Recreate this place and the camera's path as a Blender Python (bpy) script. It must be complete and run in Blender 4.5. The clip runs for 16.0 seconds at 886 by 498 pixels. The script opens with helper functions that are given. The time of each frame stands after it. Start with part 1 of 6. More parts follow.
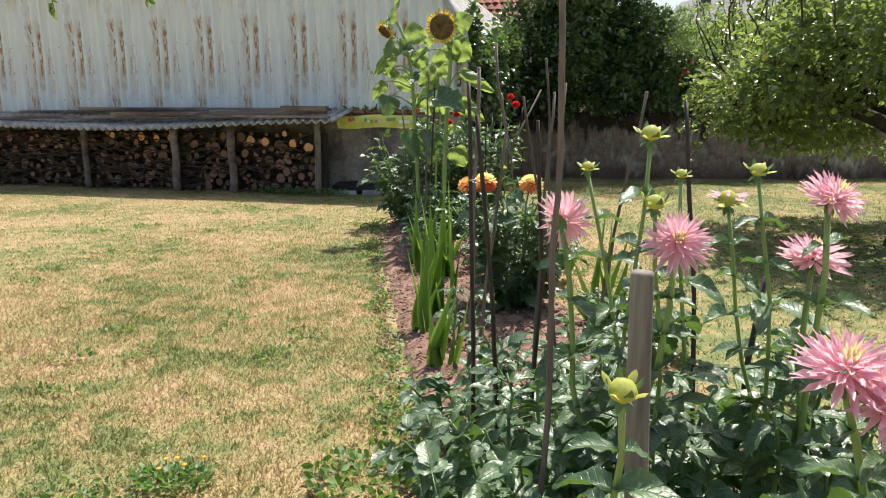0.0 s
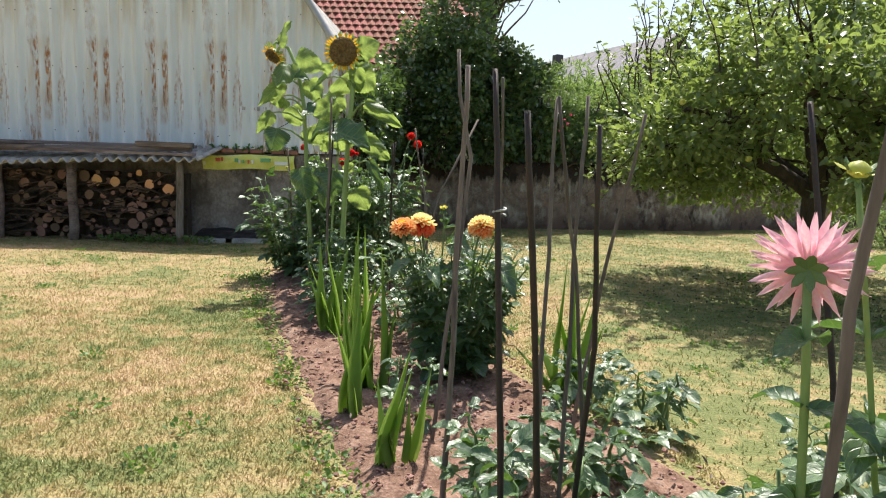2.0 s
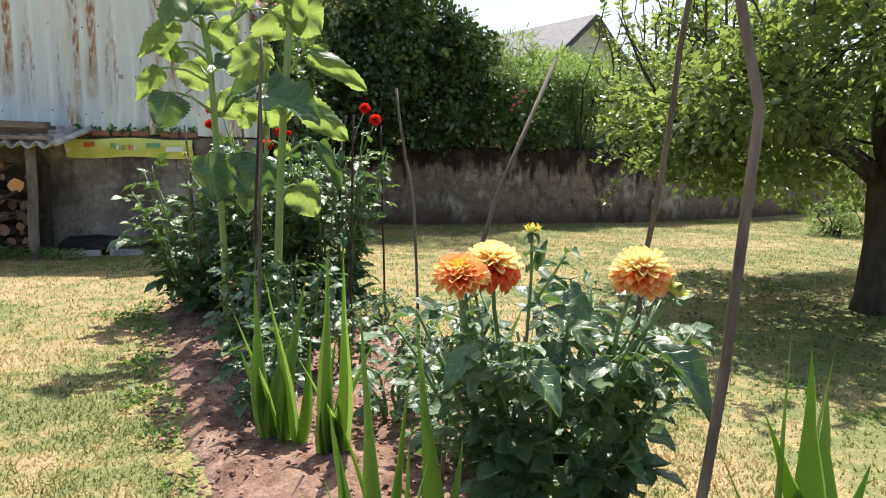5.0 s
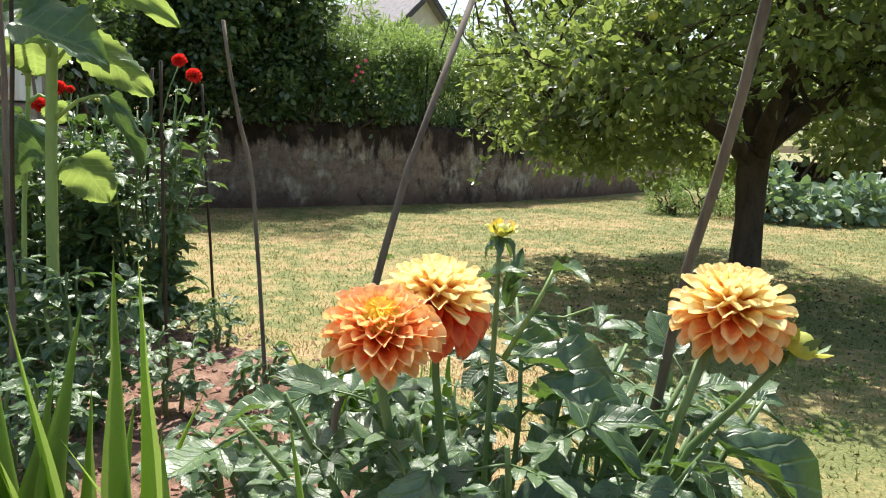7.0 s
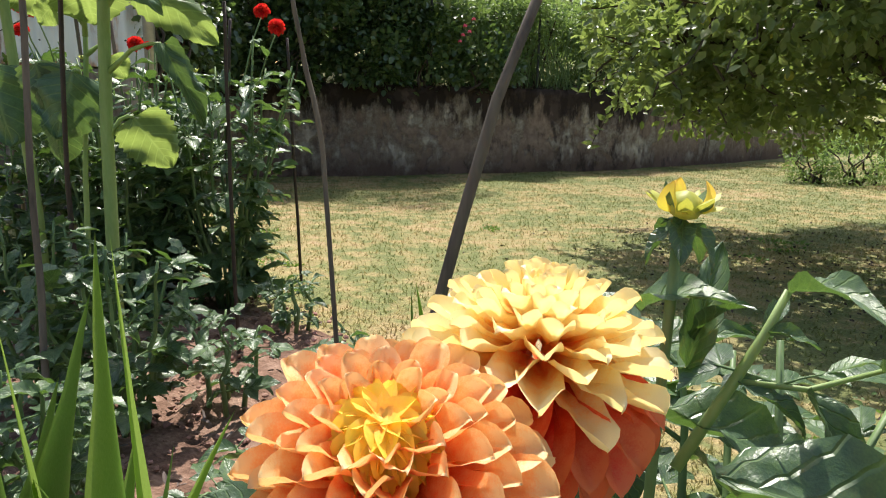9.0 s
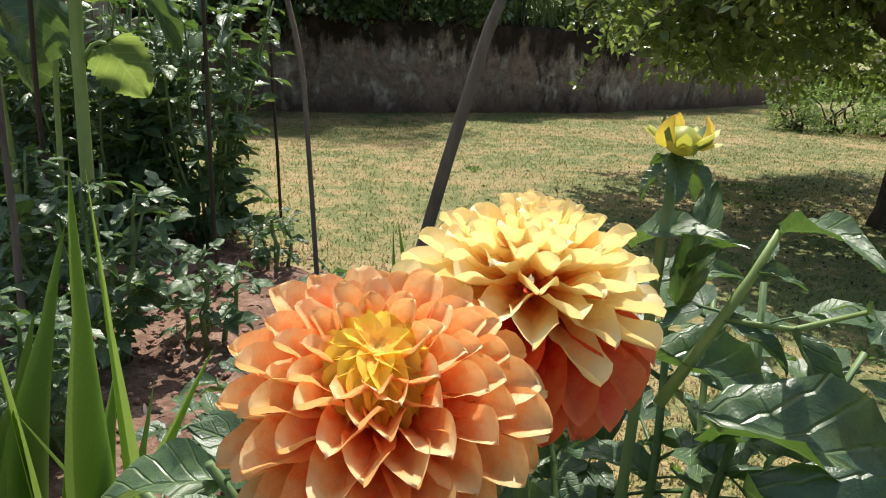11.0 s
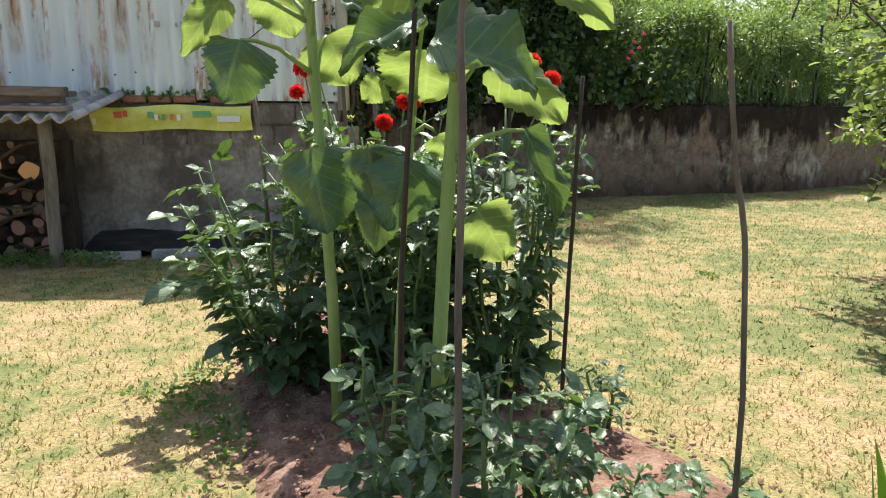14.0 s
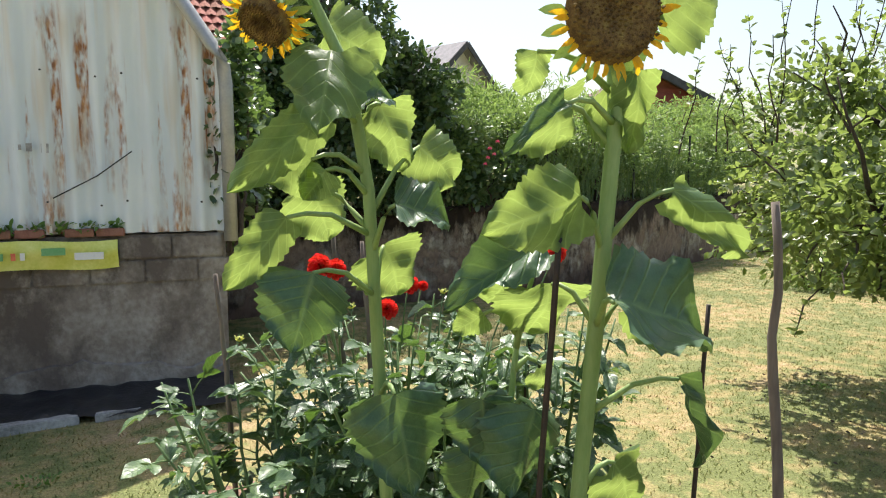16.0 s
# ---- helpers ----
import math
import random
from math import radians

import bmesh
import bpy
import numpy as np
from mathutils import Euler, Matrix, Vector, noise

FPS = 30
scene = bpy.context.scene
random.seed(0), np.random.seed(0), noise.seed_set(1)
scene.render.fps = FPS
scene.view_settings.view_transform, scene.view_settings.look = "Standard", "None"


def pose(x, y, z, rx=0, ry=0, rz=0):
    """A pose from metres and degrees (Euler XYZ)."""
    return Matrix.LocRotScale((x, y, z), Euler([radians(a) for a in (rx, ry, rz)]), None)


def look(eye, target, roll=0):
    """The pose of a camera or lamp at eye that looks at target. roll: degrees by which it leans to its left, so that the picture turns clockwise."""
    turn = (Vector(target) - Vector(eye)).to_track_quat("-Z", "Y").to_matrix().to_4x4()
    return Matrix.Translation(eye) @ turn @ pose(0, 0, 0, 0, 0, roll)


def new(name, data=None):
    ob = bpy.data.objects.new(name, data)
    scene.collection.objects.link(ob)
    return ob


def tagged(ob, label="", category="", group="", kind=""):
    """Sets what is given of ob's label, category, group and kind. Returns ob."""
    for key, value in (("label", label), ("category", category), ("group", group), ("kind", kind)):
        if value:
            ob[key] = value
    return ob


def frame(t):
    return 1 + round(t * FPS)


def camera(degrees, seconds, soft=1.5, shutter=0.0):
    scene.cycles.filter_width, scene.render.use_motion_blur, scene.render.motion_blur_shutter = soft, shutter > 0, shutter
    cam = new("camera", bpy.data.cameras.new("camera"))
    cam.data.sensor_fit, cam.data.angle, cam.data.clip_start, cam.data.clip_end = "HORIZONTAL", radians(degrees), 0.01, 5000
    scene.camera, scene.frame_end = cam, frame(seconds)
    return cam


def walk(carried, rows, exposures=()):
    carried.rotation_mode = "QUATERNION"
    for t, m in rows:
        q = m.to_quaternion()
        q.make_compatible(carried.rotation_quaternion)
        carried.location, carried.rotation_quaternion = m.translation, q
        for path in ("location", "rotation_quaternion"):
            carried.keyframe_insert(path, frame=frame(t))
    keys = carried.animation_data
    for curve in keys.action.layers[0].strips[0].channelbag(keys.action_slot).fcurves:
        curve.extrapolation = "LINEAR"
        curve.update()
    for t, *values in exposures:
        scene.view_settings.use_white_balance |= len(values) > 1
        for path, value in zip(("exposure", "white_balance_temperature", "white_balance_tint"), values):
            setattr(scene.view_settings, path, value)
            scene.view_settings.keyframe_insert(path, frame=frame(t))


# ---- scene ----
def P(x, y, z=0.0):
    """A place of the plan, in metres."""
    return Vector((x, y, z))


cam = camera(66.0, 16.0, soft=1.1)
PATH = [
    (0, (1.979, 2.835, 1.443), (1.245, 5.882, 0.797), 0.0),
    (0.5, (1.840, 2.896, 1.432), (1.470, 6.008, 0.782), 1.2),
    (1, (1.677, 3.085, 1.394), (1.574, 6.248, 0.920), 1.9),
    (1.5, (1.517, 3.317, 1.338), (1.419, 6.491, 0.941), 1.6),
    (2, (1.371, 3.616, 1.291), (1.294, 6.790, 0.893), 1.7),
    (2.5, (1.205, 3.928, 1.294), (1.317, 7.104, 0.923), 1.6),
    (3, (1.080, 4.288, 1.270), (1.368, 7.448, 0.858), 1.6),
    (3.5, (0.986, 4.672, 1.259), (1.222, 7.834, 0.827), 1.1),
    (6, (0.750, 6.227, 1.213), (1.413, 9.322, 0.742), 1.7),
    (6.5, (0.763, 6.437, 1.192), (1.661, 9.467, 0.701), 2.0),
    (7, (0.818, 6.648, 1.170), (1.942, 9.600, 0.658), 2.1),
    (7.5, (0.906, 6.846, 1.152), (2.021, 9.789, 0.570), 2.0),
    (8, (0.963, 6.970, 1.144), (1.866, 9.974, 0.517), 1.5),
    (8.5, (0.979, 7.056, 1.139), (1.795, 10.088, 0.526), 1.5),
    (9, (1.010, 7.155, 1.101), (1.638, 10.221, 0.434), 1.1),
    (9.5, (1.021, 7.165, 1.085), (1.523, 10.232, 0.323), 1.4),
    (12, (0.946, 7.170, 1.122), (1.774, 10.109, 0.165), 3.3),
    (12.5, (0.748, 7.228, 1.212), (1.486, 10.205, 0.303), 2.9),
    (13, (0.499, 7.338, 1.248), (1.085, 10.378, 0.437), 1.6),
    (13.5, (0.333, 7.482, 1.296), (0.666, 10.574, 0.547), 0.5),
    (14, (0.139, 7.707, 1.371), (0.336, 10.830, 0.702), 0.4),
    (14.5, (-0.077, 7.910, 1.434), (0.067, 11.059, 0.886), 0.6),
    (15, (-0.320, 8.086, 1.563), (0.107, 11.232, 1.163), 1.3),
    (15.5, (-0.522, 8.224, 1.662), (0.176, 11.331, 1.352), 0.4),
    (16, (-0.734, 8.344, 1.850), (0.394, 11.318, 1.499), 0.1),
]
walk(cam, [(t, look(P(*eye), P(*target), roll)) for t, eye, target, roll in PATH], [(0.0, 0.50), (1.0, 0.52), (2.5, 0.56), (3.5, 0.68), (6.5, 0.73), (8.0, 0.60), (9.0, 0.46), (12.0, 0.14), (12.8, 0.22), (13.5, 0.66), (15.0, 0.74), (16.0, 0.74)])

# ---- world, sun ----
SUN_DIR = Vector((0.13, 0.47, 1.0)).normalized()
world = bpy.data.worlds.new("sky")
scene.world = world
world.use_nodes = True
wn = world.node_tree
sky = wn.nodes.new("ShaderNodeTexSky")
sky.sky_type = "NISHITA"
sky.sun_disc = False
sky.sun_elevation = math.asin(SUN_DIR.z)
sky.sun_rotation = math.atan2(SUN_DIR.x, SUN_DIR.y)
sky.air_density = 1.3
sky.dust_density = 3.0
wn.links.new(sky.outputs[0], wn.nodes["Background"].inputs[0])
wn.nodes["Background"].inputs[1].default_value = 0.12
sun = new("sun", bpy.data.lights.new("sun", "SUN"))
sun.data.energy = 5.0
sun.data.angle = radians(0.6)
sun.data.color = (1.0, 0.95, 0.87)
sun.matrix_world = look((6, 6, 14), Vector((6, 6, 14)) - SUN_DIR)
scene.view_settings.exposure = 0.38


# ---- materials ----
def material(name, stops, scale=8.0, rough=0.8, bump=0.2, detail=6.0, metal=0.0, stretch=(1, 1, 1), spec=0.5,
             through_light=0.0, glow_tint=(0.35, 0.6, 0.05), vary=0.0, island=False, dist=0.01, veins=0.0):
    """A rough surface whose colour wanders through the stops with two scales of noise."""
    m = bpy.data.materials.new(name)
    m.use_nodes = True
    n, l = m.node_tree.nodes, m.node_tree.links
    b = n["Principled BSDF"]
    tc = n.new("ShaderNodeTexCoord")
    mp = n.new("ShaderNodeMapping")
    mp.inputs["Scale"].default_value = stretch
    l.new(tc.outputs["Object"], mp.inputs[0])
    n1, n2 = n.new("ShaderNodeTexNoise"), n.new("ShaderNodeTexNoise")
    n1.inputs["Scale"].default_value, n2.inputs["Scale"].default_value = scale, scale * 7
    n1.inputs["Detail"].default_value = detail
    n2.inputs["Detail"].default_value = 3
    mx = n.new("ShaderNodeMix")
    mx.inputs[0].default_value = 0.35
    l.new(mp.outputs[0], n1.inputs[0])
    l.new(mp.outputs[0], n2.inputs[0])
    l.new(n1.outputs[0], mx.inputs[2])
    l.new(n2.outputs[0], mx.inputs[3])
    ramp = n.new("ShaderNodeValToRGB")
    e = ramp.color_ramp.elements
    while len(e) < len(stops):
        e.new(0.5)
    for i, c in enumerate(stops):
        e[i].position = 0.34 + 0.32 * i / max(1, len(stops) - 1)
        e[i].color = (*c, 1)
    l.new(mx.outputs[0], ramp.inputs[0])
    col = ramp.outputs[0]
    if vary:
        if island:
            src = n.new("ShaderNodeNewGeometry").outputs["Random Per Island"]
        else:
            src = n.new("ShaderNodeObjectInfo").outputs["Random"]
        mr = n.new("ShaderNodeMapRange")
        mr.inputs[3].default_value, mr.inputs[4].default_value = 1 - vary, 1 + vary
        l.new(src, mr.inputs[0])
        hs = n.new("ShaderNodeHueSaturation")
        l.new(mr.outputs[0], hs.inputs["Value"])
        mh = n.new("ShaderNodeMapRange")
        mh.inputs[3].default_value, mh.inputs[4].default_value = 0.5 + vary * 0.04, 0.5 - vary * 0.07
        l.new(src, mh.inputs[0])
        l.new(mh.outputs[0], hs.inputs["Hue"])
        l.new(col, hs.inputs["Color"])
        col = hs.outputs[0]
    height = mx.outputs[0]
    if veins:
        uvn, sep = n.new("ShaderNodeUVMap"), n.new("ShaderNodeSeparateXYZ")
        l.new(uvn.outputs[0], sep.inputs[0])

        def op(kind, a, b_=None, c_=None):
            q = n.new("ShaderNodeMath")
            q.operation = kind
            for slot, v in enumerate((a, b_, c_)):
                if v is None:
                    continue
                if isinstance(v, (int, float)):
                    q.inputs[slot].default_value = v
                else:
                    l.new(v, q.inputs[slot])
            return q.outputs[0]
        side = op("ABSOLUTE", op("SUBTRACT", sep.outputs[0], 0.5))
        wave = op("ABSOLUTE", op("SINE", op("MULTIPLY", op("SUBTRACT", sep.outputs[1], op("MULTIPLY", side, 0.55)), 22.0)))
        rib = op("MINIMUM", op("MULTIPLY", side, 26.0), op("MULTIPLY", wave, 3.0))
        vein = op("SUBTRACT", 1.0, op("MINIMUM", rib, 1.0))
        pale = n.new("ShaderNodeMix")
        pale.data_type = "RGBA"
        l.new(op("MULTIPLY", vein, 0.5 * veins), pale.inputs[0])
        l.new(col, pale.inputs[6])
        pale.inputs[7].default_value = (0.30, 0.42, 0.16, 1)
        col = pale.outputs[2]
        height = op("SUBTRACT", op("MULTIPLY", mx.outputs[0], 0.5), op("MULTIPLY", vein, 0.8))
    l.new(col, b.inputs["Base Color"])
    b.inputs["Roughness"].default_value = rough
    b.inputs["Metallic"].default_value = metal
    b.inputs["Specular IOR Level"].default_value = spec
    if bump:
        bp = n.new("ShaderNodeBump")
        bp.inputs["Strength"].default_value = bump
        bp.inputs["Distance"].default_value = dist
        l.new(height, bp.inputs["Height"])
        l.new(bp.outputs[0], b.inputs["Normal"])
    if through_light:
        tr = n.new("ShaderNodeBsdfTranslucent")
        tint = n.new("ShaderNodeMix")
        tint.data_type = "RGBA"
        tint.inputs[0].default_value = 0.55
        l.new(col, tint.inputs[6])
        tint.inputs[7].default_value = (*glow_tint, 1)
        l.new(tint.outputs[2], tr.inputs[0])
        ms = n.new("ShaderNodeMixShader")
        ms.inputs[0].default_value = through_light
        l.new(b.outputs[0], ms.inputs[1])
        l.new(tr.outputs[0], ms.inputs[2])
        l.new(ms.outputs[0], n["Material Output"].inputs[0])
    return m


def lawn_material(name, blades):
    """Summer lawn: dry tan patches among green ones, by place; blades vary one by one."""
    m = bpy.data.materials.new(name)
    m.use_nodes = True
    n, l = m.node_tree.nodes, m.node_tree.links
    b = n["Principled BSDF"]
    tc = n.new("ShaderNodeTexCoord")
    n1, n2, n3 = (n.new("ShaderNodeTexNoise") for _ in range(3))
    for q, s, d in ((n1, 0.75, 5), (n2, 6.0, 6), (n3, 60.0, 4)):
        q.inputs["Scale"].default_value, q.inputs["Detail"].default_value = s, d
        q.inputs["Roughness"].default_value = 0.6
        l.new(tc.outputs["Object"], q.inputs[0])
    sx = n.new("ShaderNodeSeparateXYZ")
    l.new(tc.outputs["Object"], sx.inputs[0])
    dry = n.new("ShaderNodeMapRange")
    dry.inputs[1].default_value, dry.inputs[2].default_value = -3.5, 3.5
    dry.inputs[3].default_value, dry.inputs[4].default_value = -0.02, 0.08
    l.new(sx.outputs[0], dry.inputs[0])
    add = n.new("ShaderNodeMath")
    add.operation = "MULTIPLY_ADD"
    l.new(n2.outputs[0], add.inputs[0])
    add.inputs[1].default_value = 0.75
    l.new(n1.outputs[0], add.inputs[2])
    ad2 = n.new("ShaderNodeMath")
    ad2.operation = "ADD"
    l.new(add.outputs[0], ad2.inputs[0])
    l.new(dry.outputs[0], ad2.inputs[1])
    ramp = n.new("ShaderNodeValToRGB")
    e = ramp.color_ramp.elements
    cols = [(0.70, (0.45, 0.325, 0.18)), (0.83, (0.36, 0.285, 0.13)), (0.94, (0.27, 0.25, 0.10)), (1.02, (0.18, 0.20, 0.07))]
    while len(e) < len(cols):
        e.new(0.5)
    for i, (p, c) in enumerate(cols):
        e[i].position, e[i].color = p, (*c, 1)
    l.new(ad2.outputs[0], ramp.inputs[0])
    hs = n.new("ShaderNodeHueSaturation")
    l.new(ramp.outputs[0], hs.inputs["Color"])
    mr = n.new("ShaderNodeMapRange")
    mr.inputs[3].default_value, mr.inputs[4].default_value = (0.8, 1.3) if blades else (0.6, 1.2)
    if blades:
        l.new(n.new("ShaderNodeNewGeometry").outputs["Random Per Island"], mr.inputs[0])
    else:
        mr.inputs[1].default_value, mr.inputs[2].default_value = 0.3, 0.7
        l.new(n3.outputs[0], mr.inputs[0])
    l.new(mr.outputs[0], hs.inputs["Value"])
    l.new(hs.outputs[0], b.inputs["Base Color"])
    b.inputs["Roughness"].default_value = 0.75
    b.inputs["Specular IOR Level"].default_value = 0.25
    if blades:
        tr = n.new("ShaderNodeBsdfTranslucent")
        l.new(hs.outputs[0], tr.inputs[0])
        ms = n.new("ShaderNodeMixShader")
        ms.inputs[0].default_value = 0.55
        l.new(b.outputs[0], ms.inputs[1])
        l.new(tr.outputs[0], ms.inputs[2])
        l.new(ms.outputs[0], n["Material Output"].inputs[0])
    else:
        bp = n.new("ShaderNodeBump")
        bp.inputs["Strength"].default_value = 0.8
        bp.inputs["Distance"].default_value = 0.02
        l.new(n3.outputs[0], bp.inputs["Height"])
        l.new(bp.outputs[0], b.inputs["Normal"])
    return m


def sheet_material():
    """White-painted corrugated iron with vertical rust runs."""
    m = bpy.data.materials.new("painted_iron")
    m.use_nodes = True
    n, l = m.node_tree.nodes, m.node_tree.links
    b = n["Principled BSDF"]
    tc = n.new("ShaderNodeTexCoord")

    def nz(scale, stretch, detail=4.0):
        mp = n.new("ShaderNodeMapping")
        mp.inputs["Scale"].default_value = stretch
        l.new(tc.outputs["Object"], mp.inputs[0])
        q = n.new("ShaderNodeTexNoise")
        q.inputs["Scale"].default_value, q.inputs["Detail"].default_value = scale, detail
        l.new(mp.outputs[0], q.inputs[0])
        return q.outputs[0]

    def step(v, a, c):
        r = n.new("ShaderNodeMapRange")
        r.inputs[1].default_value, r.inputs[2].default_value = a, c
        l.new(v, r.inputs[0])
        return r.outputs[0]

    def math2(op, a, c):
        q = n.new("ShaderNodeMath")
        q.operation = op
        l.new(a, q.inputs[0])
        l.new(c, q.inputs[1])
        return q.outputs[0]

    def mix(f, a, c):
        q = n.new("ShaderNodeMix")
        q.data_type = "RGBA"
        l.new(f, q.inputs[0])
        for s, v in ((6, a), (7, c)):
            if isinstance(v, tuple):
                q.inputs[s].default_value = (*v, 1)
            else:
                l.new(v, q.inputs[s])
        return q.outputs[2]
    streak = step(nz(5.5, (1, 1, 0.09), 3), 0.515, 0.575)
    breakup = step(nz(1.1, (1, 1, 0.9), 3), 0.42, 0.54)
    edge = step(nz(26.0, (1, 1, 0.35), 5), 0.38, 0.62)
    rust = math2("MULTIPLY", math2("MULTIPLY", streak, breakup), edge)
    haze = math2("MULTIPLY", step(nz(6.0, (1, 1, 0.12), 3), 0.5, 0.75), breakup)
    paint = mix(step(nz(3.0, (1, 1, 0.25), 6), 0.35, 0.65), (0.70, 0.75, 0.77), (0.82, 0.84, 0.83))
    stained = mix(haze, paint, (0.62, 0.52, 0.38))
    rustc = mix(step(nz(40.0, (1, 1, 0.3), 4), 0.4, 0.6), (0.26, 0.10, 0.035), (0.50, 0.24, 0.09))
    l.new(mix(rust, stained, rustc), b.inputs["Base Color"])
    b.inputs["Roughness"].default_value = 0.55
    bp = n.new("ShaderNodeBump")
    bp.inputs["Strength"].default_value = 0.15
    bp.inputs["Distance"].default_value = 0.004
    l.new(rust, bp.inputs["Height"])
    l.new(bp.outputs[0], b.inputs["Normal"])
    return m


def wall_material(name, top, pale, dark, stain):
    """Old rendered concrete, with pale flaking, damp and a stained upper edge."""
    m = material(name, [dark, top, pale], scale=3.4, rough=0.95, bump=0.9, detail=12, dist=0.03, stretch=(1, 1, 0.9), spec=0.2)
    n, l = m.node_tree.nodes, m.node_tree.links
    b = n["Principled BSDF"]
    src = b.inputs["Base Color"].links[0].from_socket
    tc = n["Texture Coordinate"]
    mp = n.new("ShaderNodeMapping")
    mp.inputs["Scale"].default_value = (1, 1, 0.75)
    l.new(tc.outputs["Object"], mp.inputs[0])
    q = n.new("ShaderNodeTexNoise")
    q.inputs["Scale"].default_value, q.inputs["Detail"].default_value = 2.0, 9
    q.inputs["Roughness"].default_value = 0.7
    l.new(mp.outputs[0], q.inputs[0])
    r = n.new("ShaderNodeMapRange")
    r.inputs[1].default_value, r.inputs[2].default_value = 0.48, 0.60
    l.new(q.outputs[0], r.inputs[0])
    mx = n.new("ShaderNodeMix")
    mx.data_type = "RGBA"
    l.new(r.outputs[0], mx.inputs[0])
    l.new(src, mx.inputs[6])
    mx.inputs[7].default_value = (*stain, 1)
    l.new(mx.outputs[2], b.inputs["Base Color"])
    return m


def garden_wall_material(name):
    """Old lime render: black growth running down from the top, pale flaking patches, reddish damp foot."""
    m = bpy.data.materials.new(name)
    m.use_nodes = True
    n, l = m.node_tree.nodes, m.node_tree.links
    b = n["Principled BSDF"]
    tc = n.new("ShaderNodeTexCoord")

    def nz(scale, stretch, detail=8.0, rough=0.65):
        mp = n.new("ShaderNodeMapping")
        mp.inputs["Scale"].default_value = stretch
        l.new(tc.outputs["Object"], mp.inputs[0])
        q = n.new("ShaderNodeTexNoise")
        q.inputs["Scale"].default_value, q.inputs["Detail"].default_value = scale, detail
        q.inputs["Roughness"].default_value = rough
        l.new(mp.outputs[0], q.inputs[0])
        return q.outputs[0]

    def step(v, lo_, hi_, c=0.0, d=1.0):
        r = n.new("ShaderNodeMapRange")
        for k_, w_ in zip((1, 2, 3, 4), (lo_, hi_, c, d)):
            r.inputs[k_].default_value = w_
        l.new(v, r.inputs[0])
        return r.outputs[0]

    def sum2(a_, c_, k_=1.0):
        q = n.new("ShaderNodeMath")
        q.operation = "MULTIPLY_ADD"
        l.new(c_, q.inputs[0])
        q.inputs[1].default_value = k_
        l.new(a_, q.inputs[2])
        return q.outputs[0]

    def mix(f, a_, c_):
        q = n.new("ShaderNodeMix")
        q.data_type = "RGBA"
        l.new(f, q.inputs[0])
        for k_, v in ((6, a_), (7, c_)):
            if isinstance(v, tuple):
                q.inputs[k_].default_value = (*v, 1)
            else:
                l.new(v, q.inputs[k_])
        return q.outputs[2]
    sx = n.new("ShaderNodeSeparateXYZ")
    l.new(tc.outputs["Object"], sx.inputs[0])
    coarse, fine, run = nz(1.1, (1, 1, 0.8)), nz(9.0, (1, 1, 1), 10), nz(2.2, (1, 1, 0.3), 9, 0.7)
    body = mix(step(fine, 0.35, 0.65), (0.19, 0.13, 0.10), (0.33, 0.245, 0.19))
    flake = step(sum2(coarse, nz(4.5, (1, 1, 0.9), 12, 0.75), 0.9), 0.92, 1.06)
    body = mix(flake, body, mix(step(fine, 0.4, 0.6), (0.38, 0.31, 0.25), (0.53, 0.46, 0.38)))
    foot = step(sum2(sx.outputs[2], run, 0.8), 0.78, 0.48)
    body = mix(foot, body, (0.17, 0.11, 0.085))
    dark = step(sum2(sx.outputs[2], run, 1.9), 1.80, 2.02)
    body = mix(dark, body, (0.045, 0.032, 0.026))
    blot = step(nz(3.2, (1, 1, 0.55), 10, 0.7), 0.55, 0.64)
    body = mix(blot, body, (0.085, 0.06, 0.05))
    l.new(body, b.inputs["Base Color"])
    b.inputs["Roughness"].default_value = 0.95
    b.inputs["Specular IOR Level"].default_value = 0.2
    bp = n.new("ShaderNodeBump")
    bp.inputs["Strength"].default_value = 0.9
    bp.inputs["Distance"].default_value = 0.03
    l.new(sum2(flake, fine, 0.8), bp.inputs["Height"])
    l.new(bp.outputs[0], b.inputs["Normal"])
    return m


